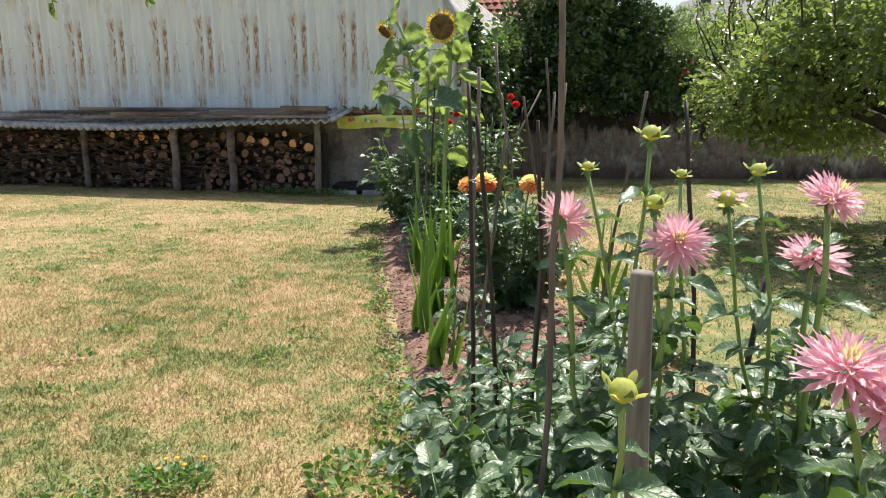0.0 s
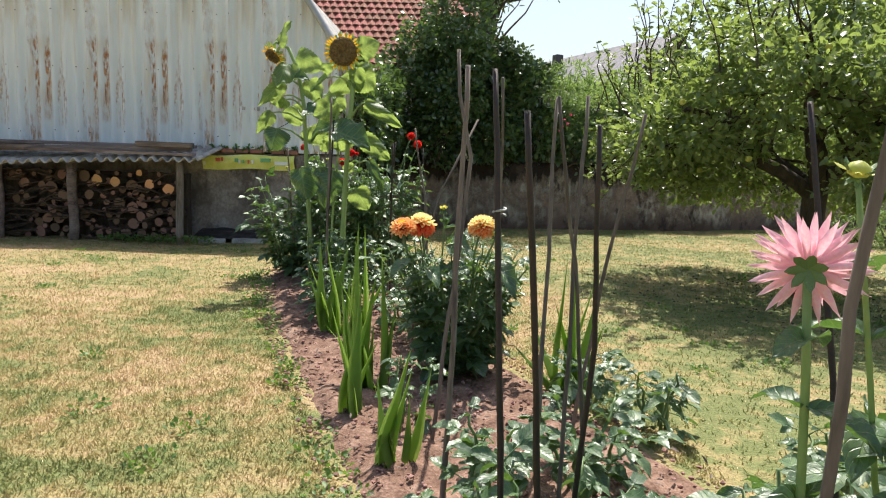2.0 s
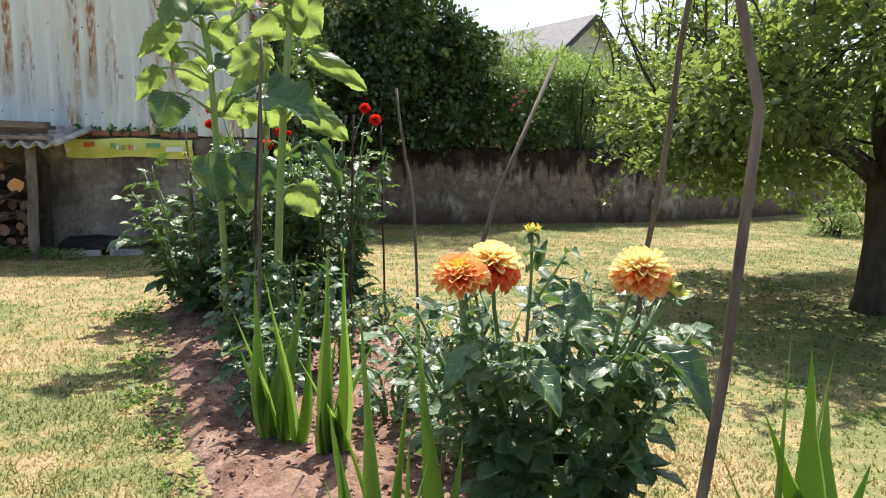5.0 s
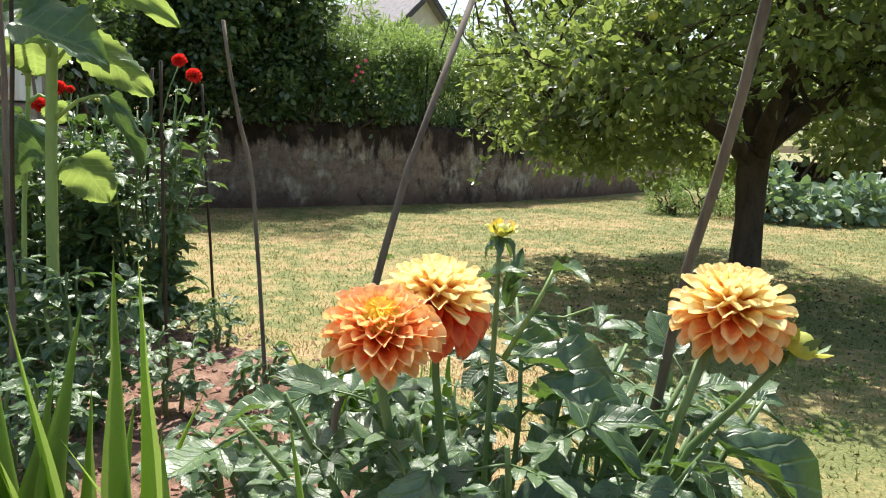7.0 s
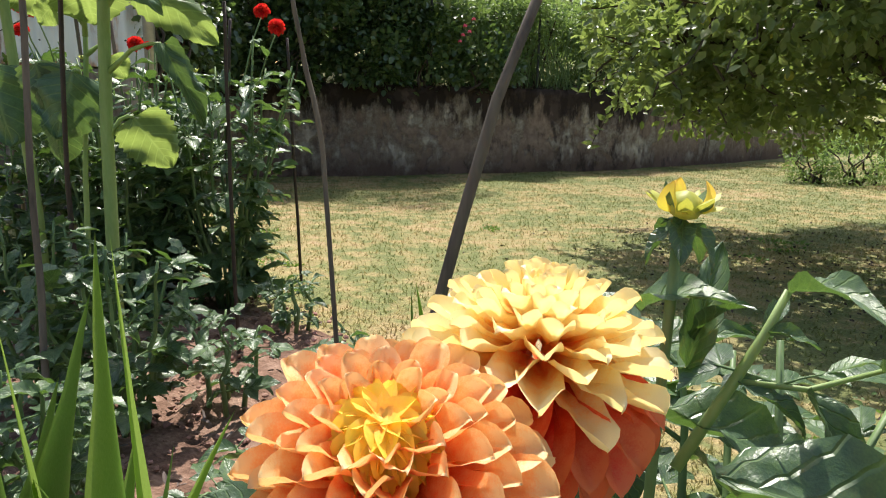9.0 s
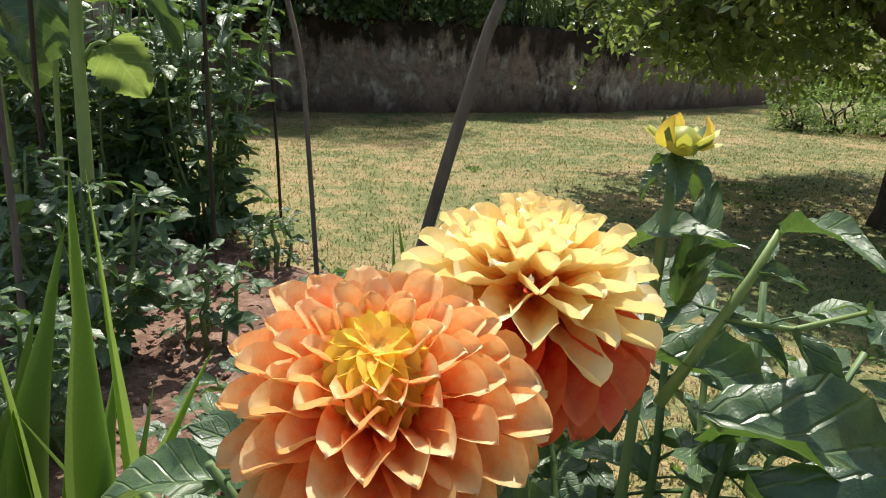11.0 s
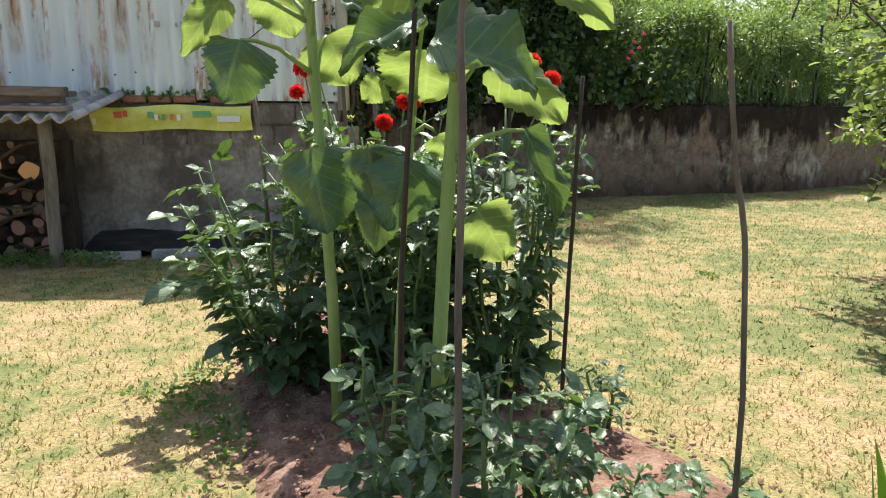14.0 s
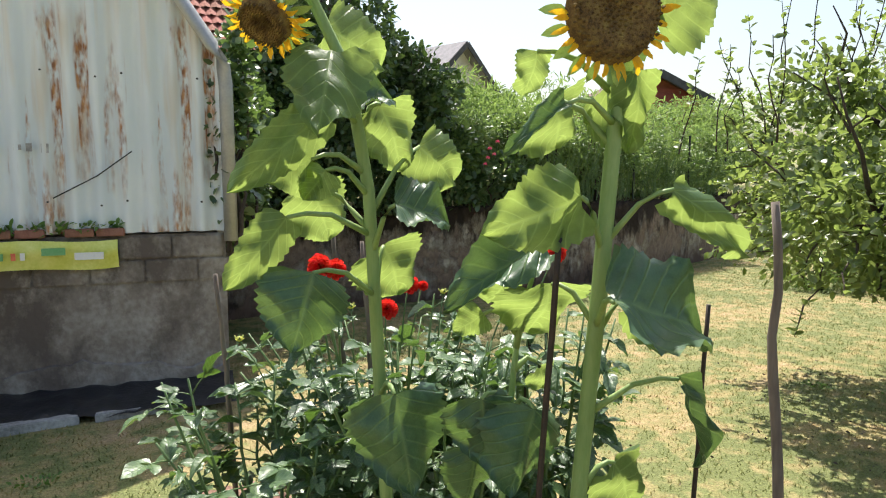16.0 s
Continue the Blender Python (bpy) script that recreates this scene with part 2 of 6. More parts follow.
M = dict(
    lawn=lawn_material("dry_lawn", False),
    blades=lawn_material("lawn_blades", True),
    soil=material("red_soil", [(0.09, 0.05, 0.036), (0.21, 0.125, 0.09), (0.34, 0.225, 0.17)], 9, 0.95, 1.0, 8, dist=0.03, spec=0.2),
    clod=material("soil_clods", [(0.17, 0.095, 0.07), (0.38, 0.24, 0.19)], 12, 0.95, 0.6, vary=0.3, island=True, spec=0.2),
    sheet=sheet_material(),
    gwall=garden_wall_material("old_render"),
    swall=wall_material("grey_render", (0.27, 0.235, 0.205), (0.40, 0.365, 0.33), (0.18, 0.15, 0.13), (0.14, 0.115, 0.10)),
    moss=material("wall_top_growth", [(0.03, 0.025, 0.015), (0.10, 0.07, 0.04)], 14, 0.95, 0.8, dist=0.02),
    stem=material("green_stem", [(0.22, 0.33, 0.10), (0.34, 0.45, 0.17)], 18, 0.5, 0.15, stretch=(1, 1, 0.2), through_light=0.15),
    dstem=material("dark_green_stem", [(0.08, 0.14, 0.05), (0.18, 0.27, 0.10)], 20, 0.5, 0.15, stretch=(1, 1, 0.2)),
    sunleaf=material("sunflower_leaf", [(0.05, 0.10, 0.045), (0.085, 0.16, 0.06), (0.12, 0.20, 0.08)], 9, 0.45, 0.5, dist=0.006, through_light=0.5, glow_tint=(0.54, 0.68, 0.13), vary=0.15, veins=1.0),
    # darker, less translucent copy of the sunflower leaf: shade put into the colour
    shadeleaf=material("shaded_sunflower_leaf", [(0.04, 0.08, 0.05), (0.06, 0.12, 0.065), (0.09, 0.16, 0.085)], 9, 0.40, 0.6, dist=0.006, through_light=0.25, glow_tint=(0.3, 0.48, 0.07), vary=0.2, veins=0.7),
    dahlialeaf=material("dahlia_leaf", [(0.035, 0.075, 0.04), (0.07, 0.13, 0.06), (0.10, 0.18, 0.06)], 14, 0.36, 0.5, dist=0.005, through_light=0.2, glow_tint=(0.3, 0.55, 0.05), vary=0.4, spec=0.8, veins=0.6),
    glad=material("sword_leaf", [(0.15, 0.28, 0.06), (0.24, 0.38, 0.10)], 10, 0.5, 0.3, stretch=(9, 9, 0.4), dist=0.003, through_light=0.6, glow_tint=(0.48, 0.66, 0.12), vary=0.12),
    hedge=material("hedge_leaves", [(0.045, 0.085, 0.035), (0.10, 0.165, 0.06)], 1.5, 0.32, 0, through_light=0.27, glow_tint=(0.28, 0.46, 0.07), vary=0.45, island=True, spec=0.8),
    climber=material("climber_leaves", [(0.08, 0.14, 0.045), (0.16, 0.24, 0.08)], 1.2, 0.42, 0, through_light=0.35, glow_tint=(0.40, 0.58, 0.12), vary=0.4, island=True),
    scrub=material("scrub_leaves", [(0.10, 0.18, 0.05), (0.20, 0.30, 0.09)], 1.2, 0.5, 0, through_light=0.45, glow_tint=(0.45, 0.62, 0.15), vary=0.35, island=True),
    apple=material("apple_leaves", [(0.10, 0.15, 0.055), (0.21, 0.275, 0.115)], 1.5, 0.32, 0, through_light=0.5, glow_tint=(0.38, 0.50, 0.08), vary=0.45, island=True, spec=0.9),
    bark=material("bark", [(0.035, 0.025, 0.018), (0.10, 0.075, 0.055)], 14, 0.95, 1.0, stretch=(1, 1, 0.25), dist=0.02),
    stake=material("weathered_cane", [(0.07, 0.055, 0.045), (0.15, 0.12, 0.095), (0.22, 0.18, 0.14)], 12, 0.85, 0.6, stretch=(1, 1, 0.15), dist=0.004, vary=0.25),
    dark_stake=material("dark_rod", [(0.02, 0.013, 0.010), (0.055, 0.03, 0.022)], 20, 0.6, 0.3),
    post=material("weathered_post", [(0.10, 0.08, 0.065), (0.22, 0.185, 0.155), (0.32, 0.28, 0.24)], 10, 0.9, 0.8, stretch=(1.5, 1.5, 0.12), dist=0.006),
    logbark=material("log_bark", [(0.05, 0.033, 0.025), (0.13, 0.085, 0.06)], 18, 0.95, 0.8, vary=0.35, dist=0.01),
    logend=material("sawn_wood", [(0.55, 0.27, 0.11), (0.78, 0.47, 0.22)], 14, 0.85, 0.3, vary=0.2),
    oldend=material("grey_sawn_wood", [(0.16, 0.10, 0.07), (0.34, 0.21, 0.14)], 14, 0.9, 0.3, vary=0.35),
    fibre=material("fibre_cement", [(0.20, 0.19, 0.18), (0.38, 0.36, 0.34), (0.55, 0.53, 0.5)], 7, 0.9, 0.3),
    plank=material("old_plank", [(0.06, 0.045, 0.04), (0.17, 0.13, 0.115), (0.28, 0.23, 0.20)], 7, 0.9, 0.6, stretch=(0.15, 1, 1), vary=0.25, dist=0.006),
    brick=material("red_brick", [(0.20, 0.085, 0.055), (0.34, 0.17, 0.12)], 14, 0.9, 0.4, vary=0.15),
    metal=material("dark_painted_metal", [(0.012, 0.014, 0.013), (0.03, 0.033, 0.03)], 20, 0.45, 0.05),
    zinc=material("grey_pipe", [(0.34, 0.34, 0.34), (0.46, 0.46, 0.46)], 8, 0.4, 0.05, metal=0.3),
    tile=material("roof_tile", [(0.20, 0.07, 0.045), (0.36, 0.14, 0.09)], 9, 0.85, 0.2, vary=0.25, island=True),
    slate=material("grey_roof", [(0.20, 0.19, 0.20), (0.32, 0.30, 0.31)], 4, 0.85, 0.2),
    darkslate=material("dark_roof", [(0.05, 0.05, 0.055), (0.10, 0.095, 0.10)], 6, 0.8, 0.2),
    plaster=material("house_plaster", [(0.62, 0.59, 0.53), (0.75, 0.72, 0.66)], 3, 0.9, 0.1),
    redwood=material("red_cabin_boards", [(0.22, 0.05, 0.035), (0.34, 0.09, 0.06)], 6, 0.7, 0.3, stretch=(0.2, 1, 1), vary=0.1),
    brownroof=material("brown_roof", [(0.12, 0.06, 0.05), (0.2, 0.11, 0.09)], 6, 0.8, 0.2),
    glass=material("window_glass", [(0.03, 0.035, 0.04), (0.05, 0.055, 0.06)], 2, 0.08, 0),
    plastic=material("yellow_plastic", [(0.62, 0.66, 0.10), (0.80, 0.80, 0.25)], 7, 0.35, 0.4, dist=0.01),
    redprint=material("red_print", [(0.65, 0.10, 0.06), (0.75, 0.2, 0.1)], 9, 0.4, 0),
    whiteprint=material("white_print", [(0.75, 0.75, 0.75), (0.85, 0.85, 0.85)], 9, 0.4, 0),
    greenprint=material("green_print", [(0.10, 0.35, 0.12), (0.2, 0.45, 0.2)], 9, 0.4, 0),
    film=material("black_film", [(0.012, 0.012, 0.014), (0.03, 0.03, 0.034)], 9, 0.3, 0.4, dist=0.02),
    sundisc=material("seed_disc", [(0.05, 0.028, 0.014), (0.16, 0.10, 0.035), (0.26, 0.19, 0.06)], 45, 0.9, 0.9, dist=0.006),
    sunpetal=material("yellow_petal", [(0.85, 0.42, 0.02), (0.95, 0.60, 0.03)], 12, 0.6, 0.1, through_light=0.4, glow_tint=(1.0, 0.6, 0.02), vary=0.1),
    pink=material("pink_petal", [(0.92, 0.50, 0.60), (0.95, 0.74, 0.78)], 14, 0.6, 0.1, through_light=0.4, glow_tint=(1.0, 0.5, 0.58), vary=0.12),
    cream=material("cream_petal", [(0.90, 0.76, 0.42), (0.92, 0.80, 0.55)], 14, 0.6, 0.1, through_light=0.4, glow_tint=(1.0, 0.85, 0.4), vary=0.08),
    red=material("red_petal", [(0.70, 0.02, 0.02), (0.85, 0.07, 0.05)], 20, 0.6, 0.1, through_light=0.35, glow_tint=(1.0, 0.06, 0.03), vary=0.12),
    rosepink=material("rose_petal", [(0.75, 0.08, 0.20), (0.85, 0.2, 0.32)], 20, 0.6, 0.1, through_light=0.3, glow_tint=(1.0, 0.1, 0.2)),
    bud=material("yellow_green_bud", [(0.40, 0.45, 0.08), (0.62, 0.60, 0.16)], 20, 0.5, 0.1, through_light=0.3, glow_tint=(0.8, 0.8, 0.1)),
    yellowleaf=material("yellow_leaf", [(0.5, 0.42, 0.06), (0.4, 0.4, 0.08)], 12, 0.6, 0.2, through_light=0.4),
    weed=material("weed_leaves", [(0.07, 0.14, 0.04), (0.14, 0.24, 0.07)], 6, 0.5, 0, through_light=0.35, vary=0.3, island=True),
    pale=material("cabbage_leaves", [(0.16, 0.24, 0.17), (0.30, 0.38, 0.30)], 8, 0.5, 0, through_light=0.2, vary=0.2, island=True),
    hay=material("dry_litter", [(0.42, 0.30, 0.17), (0.60, 0.46, 0.28)], 12, 0.9, 0, vary=0.3, island=True),
    earth=material("far_ground", [(0.14, 0.16, 0.06), (0.30, 0.26, 0.12)], 0.3, 0.95, 0.3),
    ply=material("tie_cord", [(0.5, 0.5, 0.48), (0.6, 0.6, 0.58)], 12, 0.8, 0),
)


def petal_material(name, stops, tint, gain):
    """Dahlia petals that run from one colour at the base to another at the tip, petal by petal."""
    m = material(name, stops, 10, 0.5, 0.1, through_light=0.42, glow_tint=tint, vary=0.12)
    n, l = m.node_tree.nodes, m.node_tree.links
    uvn = n.new("ShaderNodeUVMap")
    sx = n.new("ShaderNodeSeparateXYZ")
    l.new(uvn.outputs[0], sx.inputs[0])
    rp = n["Color Ramp"]
    ad = n.new("ShaderNodeMath")
    ad.operation = "MULTIPLY_ADD"
    ad.inputs[1].default_value = gain
    l.new(sx.outputs[1], ad.inputs[0])
    src = rp.inputs[0].links[0].from_socket
    sh = n.new("ShaderNodeMath")
    sh.operation = "MULTIPLY_ADD"
    sh.inputs[1].default_value, sh.inputs[2].default_value = 0.5, 0.02
    l.new(src, sh.inputs[0])
    l.new(sh.outputs[0], ad.inputs[2])
    l.new(ad.outputs[0], rp.inputs[0])
    return m


M["orange"] = petal_material("orange_petal", [(0.86, 0.06, 0.025), (0.96, 0.28, 0.08), (0.99, 0.54, 0.20), (1.0, 0.78, 0.40)], (1.0, 0.40, 0.09), 0.42)
M["yellow"] = petal_material("apricot_petal", [(0.94, 0.22, 0.05), (1.0, 0.62, 0.17), (1.0, 0.85, 0.40), (1.0, 0.92, 0.56)], (1.0, 0.74, 0.20), 0.5)
M["flame"] = petal_material("flame_petal", [(0.62, 0.03, 0.015), (0.85, 0.10, 0.04), (0.95, 0.30, 0.12)], (1.0, 0.18, 0.04), 0.45)
M["heart"] = petal_material("heart_petal", [(0.90, 0.78, 0.10), (1.0, 0.74, 0.12), (1.0, 0.58, 0.12)], (1.0, 0.85, 0.12), 0.4)


# ---- building helpers ----
def mesh_from(name, verts, faces, mat, smooth=False, uvs=None):
    me = bpy.data.meshes.new(name)
    me.from_pydata([tuple(v) for v in verts], [], faces)
    me.materials.append(mat)
    if smooth:
        me.polygons.foreach_set("use_smooth", [True] * len(me.polygons))
    if uvs is not None:
        uv = me.uv_layers.new(name="UVMap")
        vi = np.empty(len(me.loops), int)
        me.loops.foreach_get("vertex_index", vi)
        uv.data.foreach_set("uv", np.array(uvs, float)[vi].ravel())
    me.update()
    return me


def put(name, me, parent=None, m=None, label=""):
    ob = new(name, me)
    if parent is not None:
        ob.parent = parent
    if m is not None:
        ob.matrix_basis = m
    if label:
        ob["label"] = label
    return ob


def part(name, bm, mat, parent=None, label="", smooth=False):
    me = bpy.data.meshes.new(name)
    bm.to_mesh(me)
    bm.free()
    me.materials.append(mat)
    if smooth:
        me.polygons.foreach_set("use_smooth", [True] * len(me.polygons))
    return put(name, me, parent, None, label)


def thing(name, at, label, category, group=""):
    ob = new(name)
    ob.empty_display_size = 0.1
    ob.location = at
    return tagged(ob, label, category, group)


def box_bm(lo, hi, bev=0.0, bm=None):
    bm = bm or bmesh.new()
    c = [(a + b) / 2 for a, b in zip(lo, hi)]
    s = [max(1e-4, b - a) for a, b in zip(lo, hi)]
    r = bmesh.ops.create_cube(bm, size=1, matrix=Matrix.LocRotScale(c, None, s))
    if bev:
        es = list({e for v in r["verts"] for e in v.link_edges})
        bmesh.ops.bevel(bm, geom=es, offset=bev, segments=2, affect="EDGES")
    return bm


def tube(points, radii, sides=7, knobs=0.0, seed=0):
    """Vertices and faces of a tapered tube through points."""
    rnd = random.Random(seed)
    vs, fs = [], []
    pts = [Vector(p) for p in points]
    for i, p in enumerate(pts):
        d = (pts[min(i + 1, len(pts) - 1)] - pts[max(i - 1, 0)]).normalized()
        a = d.orthogonal().normalized() if abs(d.z) < 0.9 else (Vector((1, 0, 0)) - d * d.x).normalized()
        b = d.cross(a)
        r = radii[i] if isinstance(radii, (list, tuple)) else radii
        for k in range(sides):
            w = 2 * math.pi * k / sides
            rr = r * (1 + knobs * rnd.uniform(-1, 1))
            vs.append(p + (a * math.cos(w) + b * math.sin(w)) * rr)
    for i in range(len(pts) - 1):
        for k in range(sides):
            a0, a1 = i * sides + k, i * sides + (k + 1) % sides
            fs.append((a0, a1, a1 + sides, a0 + sides))
    fs.append(tuple(range(sides))[::-1])
    fs.append(tuple(range((len(pts) - 1) * sides, len(pts) * sides)))
    return vs, fs


def bent(a, b, n=10, wob=0.02, sag=0.0, seed=0):
    """Points of a line from a to b that wanders a little."""
    rnd = random.Random(seed)
    a, b = Vector(a), Vector(b)
    ph = [rnd.uniform(0, 6.28) for _ in range(4)]
    out = []
    for i in range(n + 1):
        t = i / n
        e = math.sin(math.pi * t)
        o = Vector((math.sin(ph[0] + 5 * t) + 0.5 * math.sin(ph[1] + 13 * t), math.sin(ph[2] + 6 * t) + 0.5 * math.sin(ph[3] + 11 * t), 0)) * wob * e
        out.append(a.lerp(b, t) + o + Vector((0, 0, -sag * 4 * t * (1 - t))))
    return out


def tube_part(name, points, radii, mat, parent=None, sides=7, knobs=0.0, seed=0, label=""):
    base = Vector(parent.location) if parent is not None and parent.parent is None else Vector()
    vs, fs = tube([Vector(p) - base for p in points], radii, sides, knobs, seed)
    return put(name, mesh_from(name, vs, fs, mat, True), parent, None, label)


def leaf_mesh(name, mat, length=1.0, width=0.5, outline=None, nu=8, nv=4, fold=0.15, droop=0.3, wave=0.04, teeth=0.0, seed=0, curl=0.0, ribs=0.0, blunt=False):
    """A leaf blade along +Y, from its base at the origin, its face up."""
    rnd = random.Random(seed)
    outline = outline or (lambda u: math.sin(math.pi * u ** 0.75) ** 0.8)
    vs, fs, uv = [], [], []
    ph, p2 = rnd.uniform(0, 6), rnd.uniform(0, 6)
    for i in range(nu + 1):
        u = i / nu
        if blunt:
            u = 1 - (1 - u) ** 1.9
        w = width / 2 * max(0.0, outline(u))
        ang = droop * u * u
        yy = length * (u - droop * droop * u ** 3 / 6)
        zz = -length * droop * u * u / 2
        for j in range(-nv, nv + 1):
            v = j / nv
            tt = 1 + (teeth * (0.5 if i % 2 else -0.5) if abs(j) == nv else 0)
            x = w * v * tt
            z = zz + fold * abs(v) ** 1.3 * w * 2 + wave * length * math.sin(ph + 7 * u + 4 * v) * abs(v) + curl * v * v * w
            z += 0.4 * wave * length * math.sin(p2 + 15 * u) * v
            z += ribs * length * math.sin(22 * (u - 0.27 * abs(v))) * min(1, 3 * abs(v)) + ribs * 1.2 * length * math.sin(p2 + 5 * v + 9 * u)
            vs.append((x, yy, z))
            uv.append((0.5 + v / 2, u))
    k = 2 * nv + 1
    for i in range(nu):
        for j in range(2 * nv):
            a = i * k + j
            fs.append((a, a + 1, a + 1 + k, a + k))
    return mesh_from(name, vs, fs, mat, True, uv)


def heart(u):
    """Outline of a heart-shaped leaf."""
    return 1.9 * (u + 0.03) ** 0.28 * (1 - u) ** 0.75 if u < 1 else 0.0


def ovate(u):
    return 2.1 * (u + 0.002) ** 0.55 * (1 - u) ** 0.75 if u < 1 else 0.0


def aim(at, tip, up=(0, 0, 1), size=1.0, twist=0.0):
    """Matrix that puts a +Y leaf at a place, pointing to tip."""
    y = (Vector(tip) - Vector(at)).normalized()
    x = y.cross(Vector(up))
    if x.length < 0.05:
        x = y.cross(Vector((1, 0, 0)))
    x.normalize()
    z = x.cross(y)
    r = Matrix((x, y, z)).transposed().to_4x4()
    return Matrix.Translation(at) @ r @ Matrix.Rotation(twist, 4, "Y") @ Matrix.Diagonal((size, size, size, 1))


LEAF_V = np.array([(0, 0, 0), (0.26, 0.35, 0.07), (0.20, 0.75, 0.03), (0, 1.0, -0.08), (-0.20, 0.75, 0.03), (-0.26, 0.35, 0.07), (0, 0.45, 0.0)])
LEAF_F = np.array([(0, 1, 6), (1, 2, 6), (2, 3, 6), (3, 4, 6), (4, 5, 6), (5, 0, 6)])


def foliage(name, centres, dirs, sizes, mat, width=1.0, seed=1, simple=False):
    """Many small leaves joined in one mesh."""
    rng = np.random.default_rng(seed)
    n = len(centres)
    y = dirs / np.maximum(1e-6, np.linalg.norm(dirs, axis=1))[:, None]
    up = rng.normal(size=(n, 3)) * 0.7 + np.array((0, 0, 1.0))
    x = np.cross(y, up)
    x /= np.maximum(1e-6, np.linalg.norm(x, axis=1))[:, None]
    z = np.cross(x, y)
    lv = LEAF_V[[0, 1, 3, 5]] if simple else LEAF_V
    lf = np.array([(0, 1, 2), (0, 2, 3)]) if simple else LEAF_F
    v = (lv[None, :, 0, None] * width * x[:, None] + lv[None, :, 1, None] * y[:, None] + lv[None, :, 2, None] * z[:, None]) * sizes[:, None, None] + centres[:, None]
    f = lf[None] + (np.arange(n) * len(lv))[:, None, None]
    me = bpy.data.meshes.new(name)
    me.vertices.add(n * len(lv))
    me.vertices.foreach_set("co", v.ravel())
    nf = n * len(lf)
    me.loops.add(nf * 3)
    me.loops.foreach_set("vertex_index", f.ravel())
    me.polygons.add(nf)
    me.polygons.foreach_set("loop_start", np.arange(nf) * 3)
    me.polygons.foreach_set("loop_total", np.full(nf, 3))
    me.materials.append(mat)
    me.update(calc_edges=True)
    return me


def clumps(blobs, count, seed, size, spread=0.4, hollow=0.55):
    """Leaf places near the surfaces of ellipsoid clumps: centres and outward ways. blobs: (x, y, z, rx, ry, rz)."""
    rng = np.random.default_rng(seed)
    b = np.array(blobs, float)
    kids = []
    for q in b:
        for _ in range(7):
            d = rng.normal(size=3)
            d /= np.linalg.norm(d)
            kids.append([*(q[:3] + d * q[3:] * rng.uniform(0.75, 1.0)), *(q[3:] * rng.uniform(0.22, 0.42))])
    b = np.vstack([b * (1, 1, 1, 0.86, 0.86, 0.86), np.array(kids)])
    wgt = b[:, 3] * b[:, 4] + b[:, 4] * b[:, 5] + b[:, 3] * b[:, 5]
    k = rng.choice(len(b), count, p=wgt / wgt.sum())
    d = rng.normal(size=(count, 3))
    d /= np.linalg.norm(d, axis=1)[:, None]
    r = hollow + (1 - hollow) * rng.random(count) ** 0.5
    lump = 1 + spread * np.sin(5 * d[:, 0] + k) * np.sin(4 * d[:, 1] + 2 * k) * np.sin(4.5 * d[:, 2] + 3 * k)
    spray = (np.sin(9 * d[:, 0] + 2 * k) * np.sin(8 * d[:, 2] + k) > 0.55) & (rng.random(count) < 0.5)
    r = r + spray * rng.uniform(0.0, 0.4, count)
    c = b[k, :3] + d * b[k, 3:] * (r * lump)[:, None]
    ways = d + rng.normal(size=(count, 3)) * 0.8 + np.array((0, 0, -0.15))
    return c, ways, size * rng.uniform(0.6, 1.3, count)

# ---- ground ----
def hump(x, y):
    return 0.025 * noise.noise(Vector((x * 0.6, y * 0.6, 3))) + 0.012 * noise.noise(Vector((x * 2.2, y * 2.2, 7)))


def bed_left(y):
    return 1.45 - 0.39 * (y - 4.8) if y < 9.5 else -0.38 - 0.25 * min(1.6, y - 9.5)


def bed_right(y):
    return 3.6 - 0.48 * (y - 4.0) if y < 8.0 else (1.68 - 0.13 * (y - 8.0) if y < 10 else 1.42 - 0.75 * (y - 10.0))


def axis_steps(lo, hi, step, far):
    a = list(np.arange(lo, hi + 0.01, step))
    return [-far, lo - 25, lo - 6] + a + [hi + 6, hi + 25, far]


xs, ys = axis_steps(-12, 14, 0.25, 400), axis_steps(0, 22, 0.25, 400)
gv = [(x, y, hump(x, y) if abs(x) < 60 and abs(y) < 60 else -0.3) for y in ys for x in xs]
nx = len(xs)
gf = [(j * nx + i, j * nx + i + 1, (j + 1) * nx + i + 1, (j + 1) * nx + i) for j in range(len(ys) - 1) for i in range(nx - 1)]
tagged(put("ground", mesh_from("ground", gv, gf, M["lawn"], True)), "dry summer lawn with tan scorched patches", "lawn", kind="structure")

# soil of the flower bed
sv, sf = [], []
rows_y = np.arange(2.2, 12.4, 0.08)
cols = 40
for y in rows_y:
    a, b = bed_left(y), bed_right(y)
    wob = 0.05 * noise.noise(Vector((y * 2.5, 1, 1)))
    for k in range(cols + 1):
        t = k / cols
        x = a + wob + (b - a) * t
        edge = min(1, min(t, 1 - t) * 9)
        z = hump(x, y) - 0.03 + edge * (0.055 + 0.05 * abs(noise.noise(Vector((x * 5, y * 5, 0)))) + 0.03 * noise.noise(Vector((x * 16, y * 16, 2))))
        sv.append((x, y, z))
for j in range(len(rows_y) - 1):
    for k in range(cols):
        a = j * (cols + 1) + k
        sf.append((a, a + 1, a + cols + 2, a + cols + 1))
tagged(put("soil_bed", mesh_from("soil_bed", sv, sf, M["soil"], True)), "bare reddish garden soil along the lawn edge", "flower bed", kind="structure")

